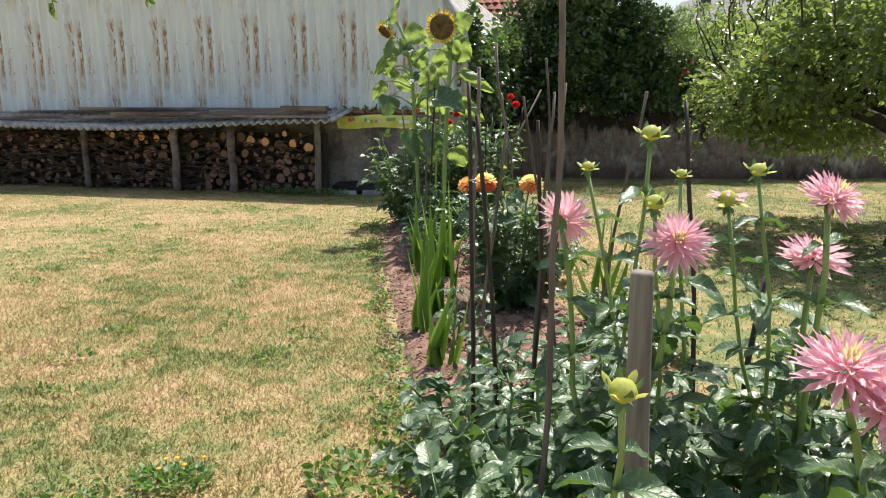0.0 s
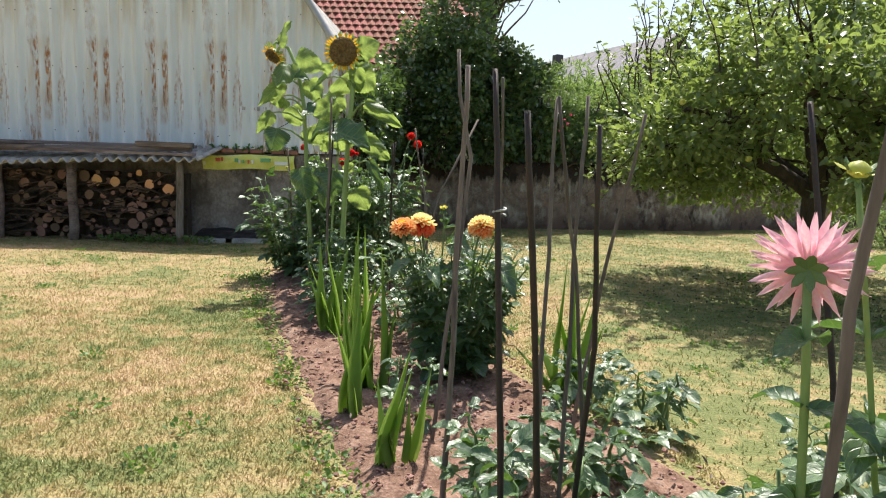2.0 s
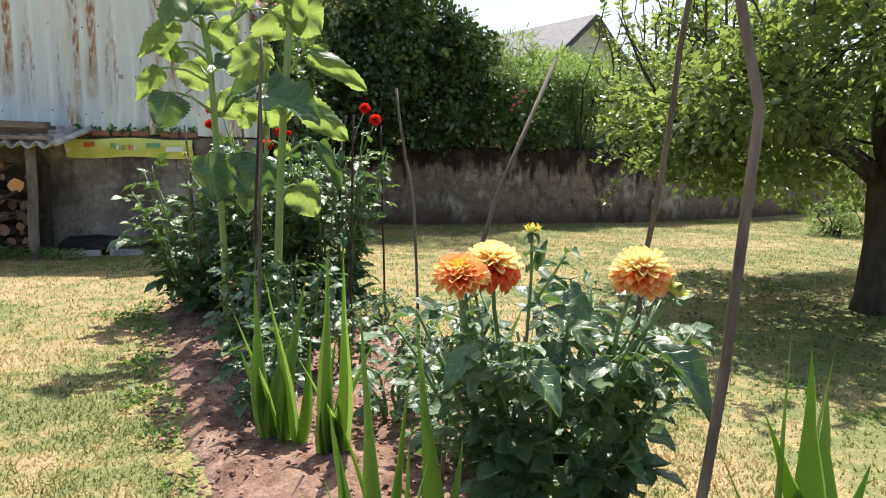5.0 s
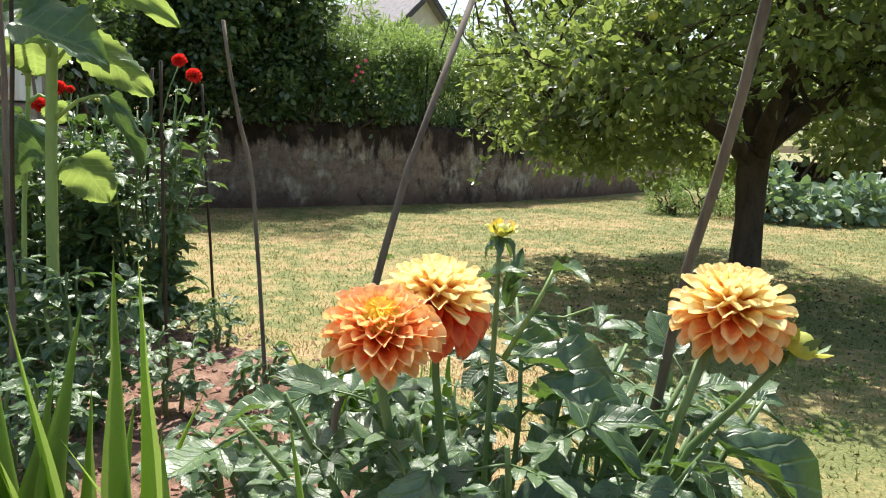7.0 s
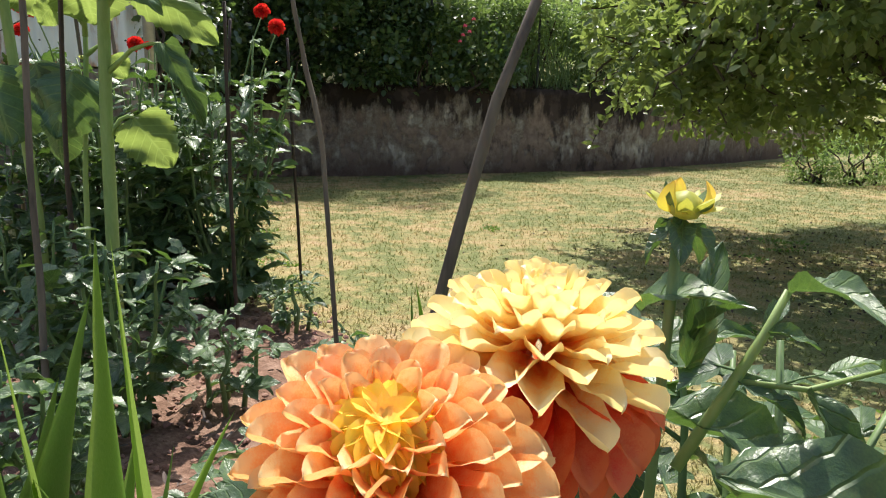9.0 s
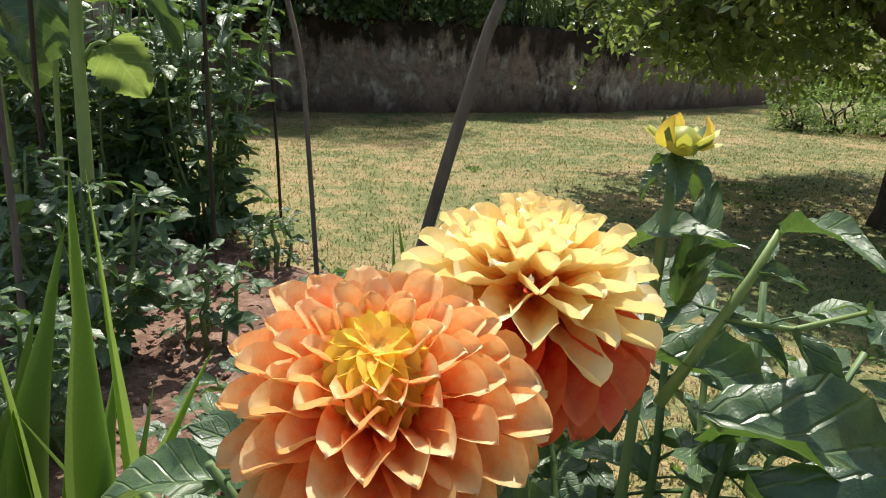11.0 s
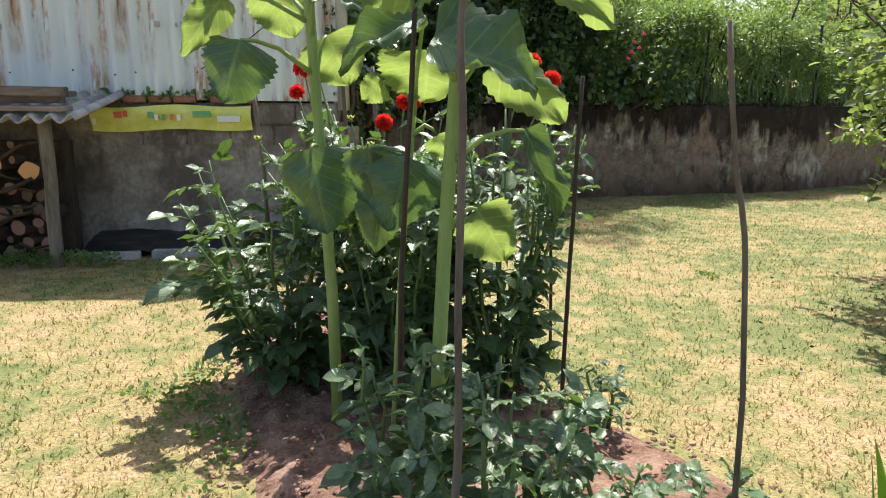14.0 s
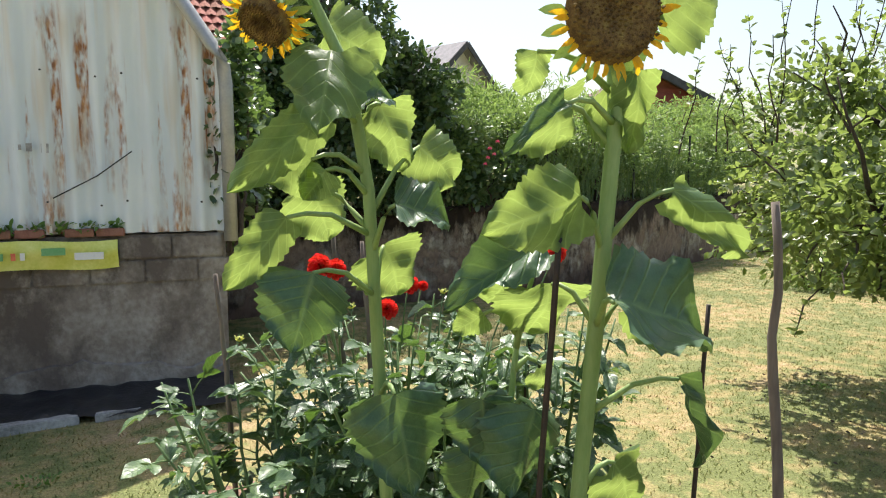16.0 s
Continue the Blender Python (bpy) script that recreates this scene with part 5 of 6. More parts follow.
def sunflower_head(parent, at, facing, r, seed, droop=False):
    base = Vector(at) - parent.location
    q = Vector(facing).to_track_quat("Z", "Y").to_matrix().to_4x4()
    m = Matrix.Translation(base) @ q
    vs, fs = [], []
    rings = [(0.0, 0.010), (0.25, 0.012), (0.5, 0.022), (0.75, 0.026), (0.95, 0.012), (1.04, -0.01), (0.9, -0.045), (0.4, -0.06), (0.0, -0.065)]
    for rr, zz in rings:
        for k in range(28):
            a = 2 * math.pi * k / 28
            vs.append((r * rr * math.cos(a), r * rr * math.sin(a), zz))
    for i in range(len(rings) - 1):
        for k in range(28):
            a, b = i * 28 + k, i * 28 + (k + 1) % 28
            fs.append((a, b, b + 28, a + 28))
    head = put("head", mesh_from("head", vs[:28 * 6], [f for f in fs if max(f) < 28 * 6], M["sundisc"], True), parent, m)
    put("receptacle", mesh_from("receptacle", vs[28 * 5:], [tuple(i - 28 * 5 for i in f) for f in fs if min(f) >= 28 * 5], M["dstem"], True), head)
    seeds = bmesh.new()
    for i in range(260):
        a, rr = i * 2.39996, r * 0.96 * math.sqrt((i + 0.5) / 260)
        z = 0.014 + 0.013 * (rr / r)
        bmesh.ops.create_cone(seeds, segments=4, radius1=0.0055, radius2=0.001, depth=0.012, matrix=Matrix.Translation((rr * math.cos(a), rr * math.sin(a), z)))
    s_ = part("florets", seeds, M["sundisc"], head)
    s_["kind"] = "stuff"
    rd = random.Random(seed)
    pm = [leaf_mesh("petal", M["sunpetal"], 1, 0.34, ovate, 5, 1, 0.15, 0.5, 0.08, 0, s) for s in range(3)]
    bm_ = leaf_mesh("bract", M["stem"], 1, 0.55, ovate, 4, 1, 0.1, 0.3, 0.05, 0, 3)
    for i in range(34):
        a = 2 * math.pi * i / 34 + rd.uniform(-0.08, 0.08)
        d = Vector((math.cos(a), math.sin(a), rd.uniform(-0.2, 0.9)))
        p = Vector((math.cos(a) * r * 0.97, math.sin(a) * r * 0.97, -0.005))
        put("petal", pm[i % 3], head, aim(p, p + d, (0, 0, 1), 1) @ Matrix.Diagonal((0.055, rd.uniform(0.035, 0.065), 0.05, 1)))
    for i in range(18):
        a = 2 * math.pi * i / 18
        d = Vector((math.cos(a), math.sin(a), rd.uniform(-0.5, 0.3)))
        p = Vector((math.cos(a) * r * 0.9, math.sin(a) * r * 0.9, -0.03))
        put("bract", bm_, head, aim(p, p + d, (0, 0, 1), 1) @ Matrix.Diagonal((0.06, 0.075, 0.06, 1)))


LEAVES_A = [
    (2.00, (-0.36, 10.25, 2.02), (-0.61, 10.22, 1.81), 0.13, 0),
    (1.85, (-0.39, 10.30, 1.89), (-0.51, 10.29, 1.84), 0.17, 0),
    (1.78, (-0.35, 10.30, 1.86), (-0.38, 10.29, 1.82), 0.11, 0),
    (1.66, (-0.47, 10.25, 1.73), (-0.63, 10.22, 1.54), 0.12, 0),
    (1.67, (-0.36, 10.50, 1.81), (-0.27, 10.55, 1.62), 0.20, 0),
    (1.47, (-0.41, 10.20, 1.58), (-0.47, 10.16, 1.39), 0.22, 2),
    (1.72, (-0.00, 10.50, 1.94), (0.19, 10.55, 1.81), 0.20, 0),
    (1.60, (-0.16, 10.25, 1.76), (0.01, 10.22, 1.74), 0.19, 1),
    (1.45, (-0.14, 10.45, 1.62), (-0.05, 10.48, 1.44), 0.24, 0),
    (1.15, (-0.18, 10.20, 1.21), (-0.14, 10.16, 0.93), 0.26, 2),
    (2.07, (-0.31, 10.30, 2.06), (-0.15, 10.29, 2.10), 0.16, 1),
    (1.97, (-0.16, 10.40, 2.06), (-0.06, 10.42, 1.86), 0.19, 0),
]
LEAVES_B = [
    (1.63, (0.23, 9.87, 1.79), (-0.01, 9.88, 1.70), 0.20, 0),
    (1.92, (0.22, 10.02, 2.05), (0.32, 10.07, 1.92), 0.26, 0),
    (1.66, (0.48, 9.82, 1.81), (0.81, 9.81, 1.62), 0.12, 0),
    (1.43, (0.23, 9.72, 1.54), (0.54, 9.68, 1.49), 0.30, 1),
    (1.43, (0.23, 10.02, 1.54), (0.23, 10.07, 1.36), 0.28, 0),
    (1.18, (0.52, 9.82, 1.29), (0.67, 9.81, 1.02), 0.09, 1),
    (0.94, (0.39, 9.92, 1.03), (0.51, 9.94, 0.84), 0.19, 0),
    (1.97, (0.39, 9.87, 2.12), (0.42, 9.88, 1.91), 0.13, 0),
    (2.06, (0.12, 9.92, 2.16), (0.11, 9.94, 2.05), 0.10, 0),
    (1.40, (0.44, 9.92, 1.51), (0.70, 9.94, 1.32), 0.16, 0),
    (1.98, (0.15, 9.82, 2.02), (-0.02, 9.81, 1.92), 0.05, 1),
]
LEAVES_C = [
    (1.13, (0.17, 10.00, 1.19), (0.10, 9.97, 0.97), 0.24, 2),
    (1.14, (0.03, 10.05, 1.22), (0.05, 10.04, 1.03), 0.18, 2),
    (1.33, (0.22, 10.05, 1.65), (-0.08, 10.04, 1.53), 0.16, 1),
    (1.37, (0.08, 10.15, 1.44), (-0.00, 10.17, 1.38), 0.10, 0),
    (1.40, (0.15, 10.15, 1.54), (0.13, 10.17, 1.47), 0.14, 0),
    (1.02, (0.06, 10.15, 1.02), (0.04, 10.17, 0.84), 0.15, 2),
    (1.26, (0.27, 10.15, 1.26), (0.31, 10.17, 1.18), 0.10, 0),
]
sf1 = sunflower("sunflower", (-0.13, 10.4, 0), [(-0.13, 10.4, -0.02), (-0.14, 10.4, 0.6), (-0.17, 10.4, 1.2), (-0.2, 10.4, 1.8), (-0.26, 10.4, 2.15), (-0.36, 10.42, 2.36), (-0.48, 10.42, 2.42), (-0.53, 10.42, 2.36)], LEAVES_A, 0.024, 1)
sunflower_head(sf1, (-0.50, 10.38, 2.28), (-0.5, -0.5, -0.75), 0.075, 1)
sf2 = sunflower("sunflower", (0.26, 9.95, 0), [(0.26, 9.97, -0.02), (0.27, 9.96, 0.5), (0.29, 9.94, 1.0), (0.32, 9.92, 1.5), (0.36, 9.92, 2.0), (0.35, 9.93, 2.22), (0.31, 9.9, 2.3), (0.29, 9.86, 2.27)], LEAVES_B, 0.026, 2)
sunflower_head(sf2, (0.28, 9.82, 2.25), (-0.12, -1, -0.12), 0.125, 2)
sf3 = sunflower("sunflower", (0.12, 10.15, 0), [(0.1, 10.15, -0.02), (0.12, 10.15, 0.4), (0.14, 10.15, 0.8), (0.18, 10.15, 1.25), (0.19, 10.14, 1.4)], LEAVES_C, 0.013, 3)
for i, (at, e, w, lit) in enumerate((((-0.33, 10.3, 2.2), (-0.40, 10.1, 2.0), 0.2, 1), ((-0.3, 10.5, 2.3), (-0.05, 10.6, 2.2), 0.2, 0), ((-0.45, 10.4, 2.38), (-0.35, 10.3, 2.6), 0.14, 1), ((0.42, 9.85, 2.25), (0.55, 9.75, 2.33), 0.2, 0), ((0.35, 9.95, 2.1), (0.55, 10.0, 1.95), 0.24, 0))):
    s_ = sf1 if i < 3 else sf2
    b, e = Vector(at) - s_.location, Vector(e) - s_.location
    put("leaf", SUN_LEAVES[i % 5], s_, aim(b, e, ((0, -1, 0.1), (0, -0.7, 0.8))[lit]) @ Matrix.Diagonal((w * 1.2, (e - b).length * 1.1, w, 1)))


# dahlia leaves: three to five toothed leaflets on one stalk
def compound(name, mat, n, seed, w=0.5):
    rd = random.Random(seed)
    vs, fs, uv = [], [], []

    def add(b, d, L, W):
        y = d.normalized()
        x = y.cross(Vector((0, 0, 1))).normalized()
        z = x.cross(y)
        nu, nv = 5, 2
        o = len(vs)
        ph = rd.uniform(0, 6)
        dr = rd.uniform(0.15, 0.7)
        for i in range(nu + 1):
            u = i / nu
            ww = W / 2 * ovate(u)
            for j in range(-nv, nv + 1):
                v = j / nv
                k_ = 1.0 + (0.14 if i % 2 else -0.05) * (abs(j) == nv)
                q = b + y * (L * (u - dr * dr * u ** 3 / 8)) + x * (ww * v * k_) + z * (0.35 * abs(v) * ww - L * dr * u * u / 2 + 0.03 * L * math.sin(ph + 9 * u + 3 * v))
                vs.append(tuple(q))
                uv.append((0.5 + v / 2, u))
        k = 2 * nv + 1
        for i in range(nu):
            for j in range(2 * nv):
                a = o + i * k + j
                fs.append((a, a + 1, a + 1 + k, a + k))
    v_, f_ = tube([(0, 0, 0), (0, 0.25, 0.02), (0, 0.55, 0.0)], [0.018, 0.014, 0.01], 4)
    o = len(vs)
    vs += [tuple(v) for v in v_]
    uv += [(0.5, 0.5)] * len(v_)
    fs += [tuple(o + q for q in f) for f in f_]
    add(Vector((0, 0.5, 0)), Vector((0, 1, rd.uniform(-0.2, 0.1))), 0.55, w * 0.75)
    for s in (-1, 1):
        add(Vector((0, 0.42, 0)), Vector((s, 0.75, 0)), 0.36, w * 0.5)
        if n > 3:
            add(Vector((0, 0.2, 0)), Vector((s, 0.5, -0.05)), 0.26, w * 0.38)
    return mesh_from(name, vs, fs, mat, True, uv)


D_LEAVES = [compound("leaf", M["dahlialeaf"], 5 if s % 2 else 3, s) for s in range(6)]
SINGLE = [leaf_mesh("leaf", M["dahlialeaf"], 1.0, 0.5, ovate, 12, 3, 0.3, 0.8, 0.06, 0.12, s + 60, 0, 0.012) for s in range(4)]
Y_LEAF = leaf_mesh("leaf", M["yellowleaf"], 1.0, 0.5, ovate, 6, 2, 0.3, 0.6, 0.04, 0.05, 70)


def dahlia_bush(name, base, rx, ry, h, stems, pairs, size, seed, label, group="", lean=(0, 0), single=0.25, low=0.12):
    """Stems from one crown, leaves in opposite pairs along them."""
    rd = random.Random(seed)
    t = thing(name, base, label, "dahlia plant", group)
    for s in range(stems):
        a = 2 * math.pi * (s + rd.uniform(-0.3, 0.3)) / stems
        rad = rd.uniform(0.35, 1.0)
        foot = Vector((0.06 * math.cos(a), 0.06 * math.sin(a), 0))
        hh = h * rd.uniform(0.75, 1.03) * (1 - 0.22 * rad)
        top = Vector((rx * rad * math.cos(a) + lean[0], ry * rad * math.sin(a) + lean[1], hh))
        pts = bent(foot, top, 6, 0.02, -0.05, seed * 50 + s)
        vs, fs = tube(pts, [0.010, 0.009, 0.008, 0.007, 0.006, 0.005, 0.004], 6)
        put("stem", mesh_from("stem", vs, fs, M["dstem"], True), t)
        for k in range(pairs):
            u = low + (1 - low) * (k + rd.uniform(0.1, 0.9)) / pairs
            p = pts[0].lerp(pts[6], u)
            p = pts[min(5, int(u * 6))].lerp(pts[min(6, int(u * 6) + 1)], u * 6 - int(u * 6)) if u < 1 else pts[6]
            an = rd.uniform(0, math.pi)
            for sg in (0, math.pi):
                d = Vector((math.cos(an + sg), math.sin(an + sg), rd.uniform(-0.35, 0.55)))
                out = Vector((p.x, p.y, 0))
                if out.length > 0.05 and d.dot(out) < 0:
                    d += out.normalized() * 0.7
                L = size * rd.uniform(0.6, 1.25) * (1.1 - 0.35 * u)
                me = SINGLE[rd.randrange(4)] if rd.random() < single else D_LEAVES[rd.randrange(6)]
                f_ = 0.75 if me in SINGLE else 1.0
                up = Vector((rd.uniform(-0.4, 0.4), rd.uniform(-0.5, 0.3), 1))
                put("leaf", me, t, aim(p, p + d, up, L * f_))
    return t


def petal(name, mat, w, seed, cup=0.3, tip=0.0, droop=-0.3):
    return leaf_mesh(name, mat, 1.0, w, (lambda u: 1.75 * (u + 0.01) ** 0.75 * (1 - u) ** 0.52 if u < 1 else 0), 9, 2, cup, droop, 0.05, 0, seed, 0, 0.008, True)


PINK = [leaf_mesh("petal", M["pink"], 1.0, 0.2, lambda u: (0.55 + 0.45 * math.sin(math.pi * u)) * (1 - u ** 3), 6, 1, 0.5, -0.35, 0.05, 0, s) for s in range(4)]
CREAM = [leaf_mesh("petal", M["cream"], 1.0, 0.24, lambda u: (0.6 + 0.4 * math.sin(math.pi * u)) * (1 - u ** 3), 5, 1, 0.5, -0.6, 0.03, 0, s) for s in range(2)]
ORANGE = [petal("petal", M["orange"], 0.52, s, 0.45) for s in range(3)]
FLAME = [petal("petal", M["flame"], 0.5, s + 20, 0.5, 0, 0.1) for s in range(2)]
YELLOW = [petal("petal", M["yellow"], 0.5, s + 5, 0.45) for s in range(3)]
YCORE = [petal("petal", M["heart"], 0.85, s + 9, 0.5, 0, 0.9) for s in range(3)]
RED = [petal("petal", M["red"], 0.75, s + 12, 0.8) for s in range(2)]
BRACT = leaf_mesh("bract", M["dstem"], 1, 0.5, ovate, 4, 1, 0.15, 0.2, 0.03, 0, 2)
GREEN_BRACT = leaf_mesh("bract", M["bud"], 1, 0.5, ovate, 4, 1, 0.3, -0.6, 0.03, 0, 2)


def bloom(parent, at, facing, r, n, outer, inner, core=0.2, th0=6, th1=108, seed=0, lens=(0.55, 1.0), label="", back=(), name="flower", dome=0):
    """A dahlia flower of overlapping petals by the golden angle, under a plant."""
    fl = new(name)
    fl.parent = parent
    fl.empty_display_size = 0.05
    base = Vector(at) - parent.location
    fl.matrix_basis = Matrix.Translation(base) @ Vector(facing).to_track_quat("Z", "Y").to_matrix().to_4x4()
    if label:
        fl["label"] = label
    rd = random.Random(seed)
    for i in range(n):
        f_ = (i + 0.5) / n
        th = radians(th0 + (th1 - th0) * f_ ** 0.75 + rd.uniform(-4, 4))
        ph = i * 2.39996 + rd.uniform(-0.08, 0.08)
        d = Vector((math.sin(th) * math.cos(ph), math.sin(th) * math.sin(ph), math.cos(th)))
        p = d * (r * (0.10 + 0.12 * f_)) + Vector((0, 0, r * (0.12 - 0.28 * f_)))
        L = r * (lens[0] + (lens[1] - lens[0]) * min(1, f_ * 1.6)) * 0.88 * rd.uniform(0.92, 1.06)
        kind = inner if f_ < core else (back if back and f_ > 0.66 else outer)
        up = Vector((0, 0, 1)) if th > 0.35 else Vector((math.cos(ph), math.sin(ph), 0)) * -1
        put("petal", kind[i % len(kind)], fl, aim(p, p + d, up, L))
    for i in range(dome):
        th = radians(28 + 62 * ((i + 0.5) / dome) ** 0.8)
        ph = i * 2.39996
        d = Vector((math.sin(th) * math.cos(ph), math.sin(th) * math.sin(ph), math.cos(th)))
        rise = Vector((-math.cos(th) * math.cos(ph), -math.cos(th) * math.sin(ph), math.sin(th)))
        p = d * (r * 0.34) + Vector((0, 0, r * 0.22)) - rise * r * 0.1
        put("petal", YCORE[i % 3], fl, aim(p, p + rise, d, r * 0.36))
    for i in range(7):
        ph = i * 0.9
        d = Vector((math.cos(ph), math.sin(ph), -0.5))
        p = Vector((0, 0, -r * 0.25))
        put("bract", BRACT, fl, aim(p, p + d, (0, 0, 1), r * 0.45))
    return fl


def stalk(parent, foot, top, r=0.006, seed=0, sway=0.02, mat="dstem"):
    tube_part("flower_stalk", bent(foot, top, 7, sway, 0.0, seed), [r * (1.25 - 0.05 * k) for k in range(8)], M[mat], parent, 6)


def green_bud(parent, at, r, seed=0, way=(0, -0.2, 1), open_=0.0):
    b = new("bud")
    b.parent = parent
    b.empty_display_size = 0.03
    b["label"] = "closed yellow-green dahlia bud"
    b.matrix_basis = Matrix.Translation(Vector(at) - parent.location) @ Vector(way).to_track_quat("Z", "Y").to_matrix().to_4x4()
    vs, fs = [], []
    for zz, rr in ((-0.9, 0.35), (-0.6, 0.85), (0, 1.0), (0.5, 0.8), (0.9, 0.3), (1.0, 0.02)):
        for k in range(10):
            a = 2 * math.pi * k / 10
            w = 1 + 0.07 * (k % 2)
            vs.append((r * rr * w * math.cos(a), r * rr * w * math.sin(a), r * zz * 0.8))
    for i in range(5):
        for k in range(10):
            fs.append((i * 10 + k, i * 10 + (k + 1) % 10, i * 10 + 10 + (k + 1) % 10, i * 10 + 10 + k))
    put("core", mesh_from("core", vs, fs, M["bud"], True), b)
    for i in range(8):
        ph = i * 0.785
        d = Vector((math.cos(ph) * (0.5 + open_), math.sin(ph) * (0.5 + open_), 0.9 - open_))
        p = Vector((math.cos(ph) * r * 0.7, math.sin(ph) * r * 0.7, -r * 0.3))
        put("bract", GREEN_BRACT if i % 2 else BRACT, b, aim(p, p + d, (math.cos(ph), math.sin(ph), 0.3), r * 1.5))
    for i in range(6):
        ph = i * 1.05
        d = Vector((math.cos(ph), math.sin(ph), -0.7))
        p = Vector((0, 0, -r * 0.7))
        put("sepal", BRACT, b, aim(p, p + d, (0, 0, 1), r * 1.3))


# apricot dahlia
od = dahlia_bush("orange_dahlia", (1.35, 7.62, 0.03), 0.58, 0.45, 0.92, 34, 8, 0.19, 3, "bushy dahlia with large apricot and orange blooms", "", (0.02, 0.0), 0.35, 0.06)
bloom(od, (1.047, 7.46, 0.925), (-0.10, -0.40, 0.9), 0.073, 92, ORANGE, ORANGE, 0.0, 40, 104, 1, (0.62, 1.05), label="orange dahlia bloom with a yellow domed heart", dome=48)
bloom(od, (1.15, 7.535, 0.955), (0.04, -0.06, 1.0), 0.079, 150, YELLOW, YELLOW, 0.1, 2, 146, 2, (0.42, 1.05), "pale apricot ball-shaped dahlia bloom, red beneath", FLAME)
bloom(od, (1.493, 7.335, 0.968), (0.0, -0.15, 0.98), 0.078, 150, YELLOW, YELLOW, 0.1, 2, 140, 3, (0.42, 1.0), "pale apricot ball-shaped dahlia bloom, red beneath", ORANGE)
for i, (a, b) in enumerate((((1.25, 7.6, 0.1), (1.045, 7.48, 0.89)), ((1.3, 7.65, 0.1), (1.15, 7.55, 0.93)), ((1.38, 7.55, 0.1), (1.48, 7.35, 0.92)), ((1.32, 7.63, 0.1), (1.27, 7.59, 1.02)), ((1.4, 7.6, 0.3), (1.57, 7.3, 0.91)))):
    stalk(od, a, b, (0.0075, 0.0065, 0.0065, 0.005, 0.006)[i], i)
# open bud on the tallest stalk, with curled green and yellow petals
green_bud(od, (1.27, 7.585, 1.035), 0.013, 1, (0.1, -0.25, 1), 0.2)
for i in range(9):
    w_ = i * 0.7
    p = Vector((1.27 + 0.008 * math.cos(w_), 7.585 + 0.008 * math.sin(w_), 1.03)) - od.location
    put("petal", (GREEN_BRACT, GREEN_BRACT, YCORE[0])[i % 3], od, aim(p, p + Vector((0.7 * math.cos(w_), 0.7 * math.sin(w_), 0.9)), (math.cos(w_), math.sin(w_), -0.3), 0.024))
for i in range(5):
    w_ = i * 1.26 + 0.4
    p = Vector((1.27, 7.585, 1.022)) - od.location
    put("leaf", SINGLE[i % 4], od, aim(p, p + Vector((math.cos(w_), math.sin(w_), -0.55 + 0.3 * (i % 2))), (0, 0, 1), 0.04))
green_bud(od, (1.57, 7.29, 0.92), 0.022, 2, (0.5, -0.3, 0.8))
for i, (a, b, s) in enumerate((((1.30, 7.56, 0.84), (1.55, 7.36, 0.84), 0.2), ((1.3, 7.5, 0.82), (1.42, 7.3, 0.78), 0.2), ((1.27, 7.64, 0.9), (1.36, 7.6, 0.97), 0.1), ((1.3, 7.64, 0.85), (1.5, 7.5, 0.84), 0.14), ((1.55, 7.4, 0.75), (1.78, 7.15, 0.62), 0.25), ((1.26, 7.62, 0.95), (1.3, 7.55, 1.01), 0.08), ((1.1, 7.4, 0.75), (0.95, 7.25, 0.7), 0.17), ((1.2, 7.35, 0.72), (1.28, 7.15, 0.68), 0.18))):
    b_ = Vector(a) - od.location
    put("leaf", SINGLE[i % 4], od, aim(b_, Vector(b) - od.location, (0.0, -0.35, 1), s))

# leafy side branch beside the open bud
tube_part("branch", [(1.292, 7.6, 0.822), (1.336, 7.6, 0.893), (1.358, 7.6, 0.931), (1.374, 7.6, 0.965)], [0.005, 0.0045, 0.0038, 0.003], M["stem"], od, 7, 0.05, 5)
tube_part("branch", [(1.336, 7.6, 0.893), (1.386, 7.58, 0.891), (1.433, 7.56, 0.912)], [0.003, 0.0024, 0.0018], M["stem"], od, 6, 0.05, 6)
for i, (a, b, w_) in enumerate((
    ((1.374, 7.6, 0.965), (1.385, 7.52, 0.994), 0.42),
    ((1.358, 7.6, 0.931), (1.394, 7.58, 0.936), 0.5),
    ((1.336, 7.6, 0.893), (1.381, 7.56, 0.88), 0.5),
    ((1.386, 7.58, 0.891), (1.399, 7.52, 0.84), 0.55),
    ((1.433, 7.56, 0.912), (1.405, 7.5, 0.921), 0.5),
    ((1.287, 7.59, 0.912), (1.305, 7.585, 1.007), 0.4),
    ((1.289, 7.59, 0.934), (1.294, 7.56, 0.985), 0.45),
    ((1.358, 7.6, 0.931), (1.392, 7.62, 0.963), 0.4),)):
    a, b = Vector(a) - od.location, Vector(b) - od.location
    put("leaf", SINGLE[i % 4], od, aim(a, b, (0.0, -0.35, 1), 1.0) @ Matrix.Diagonal((w_ * (b - a).length * 1.6, (b - a).length * 1.08, (b - a).length, 1)))

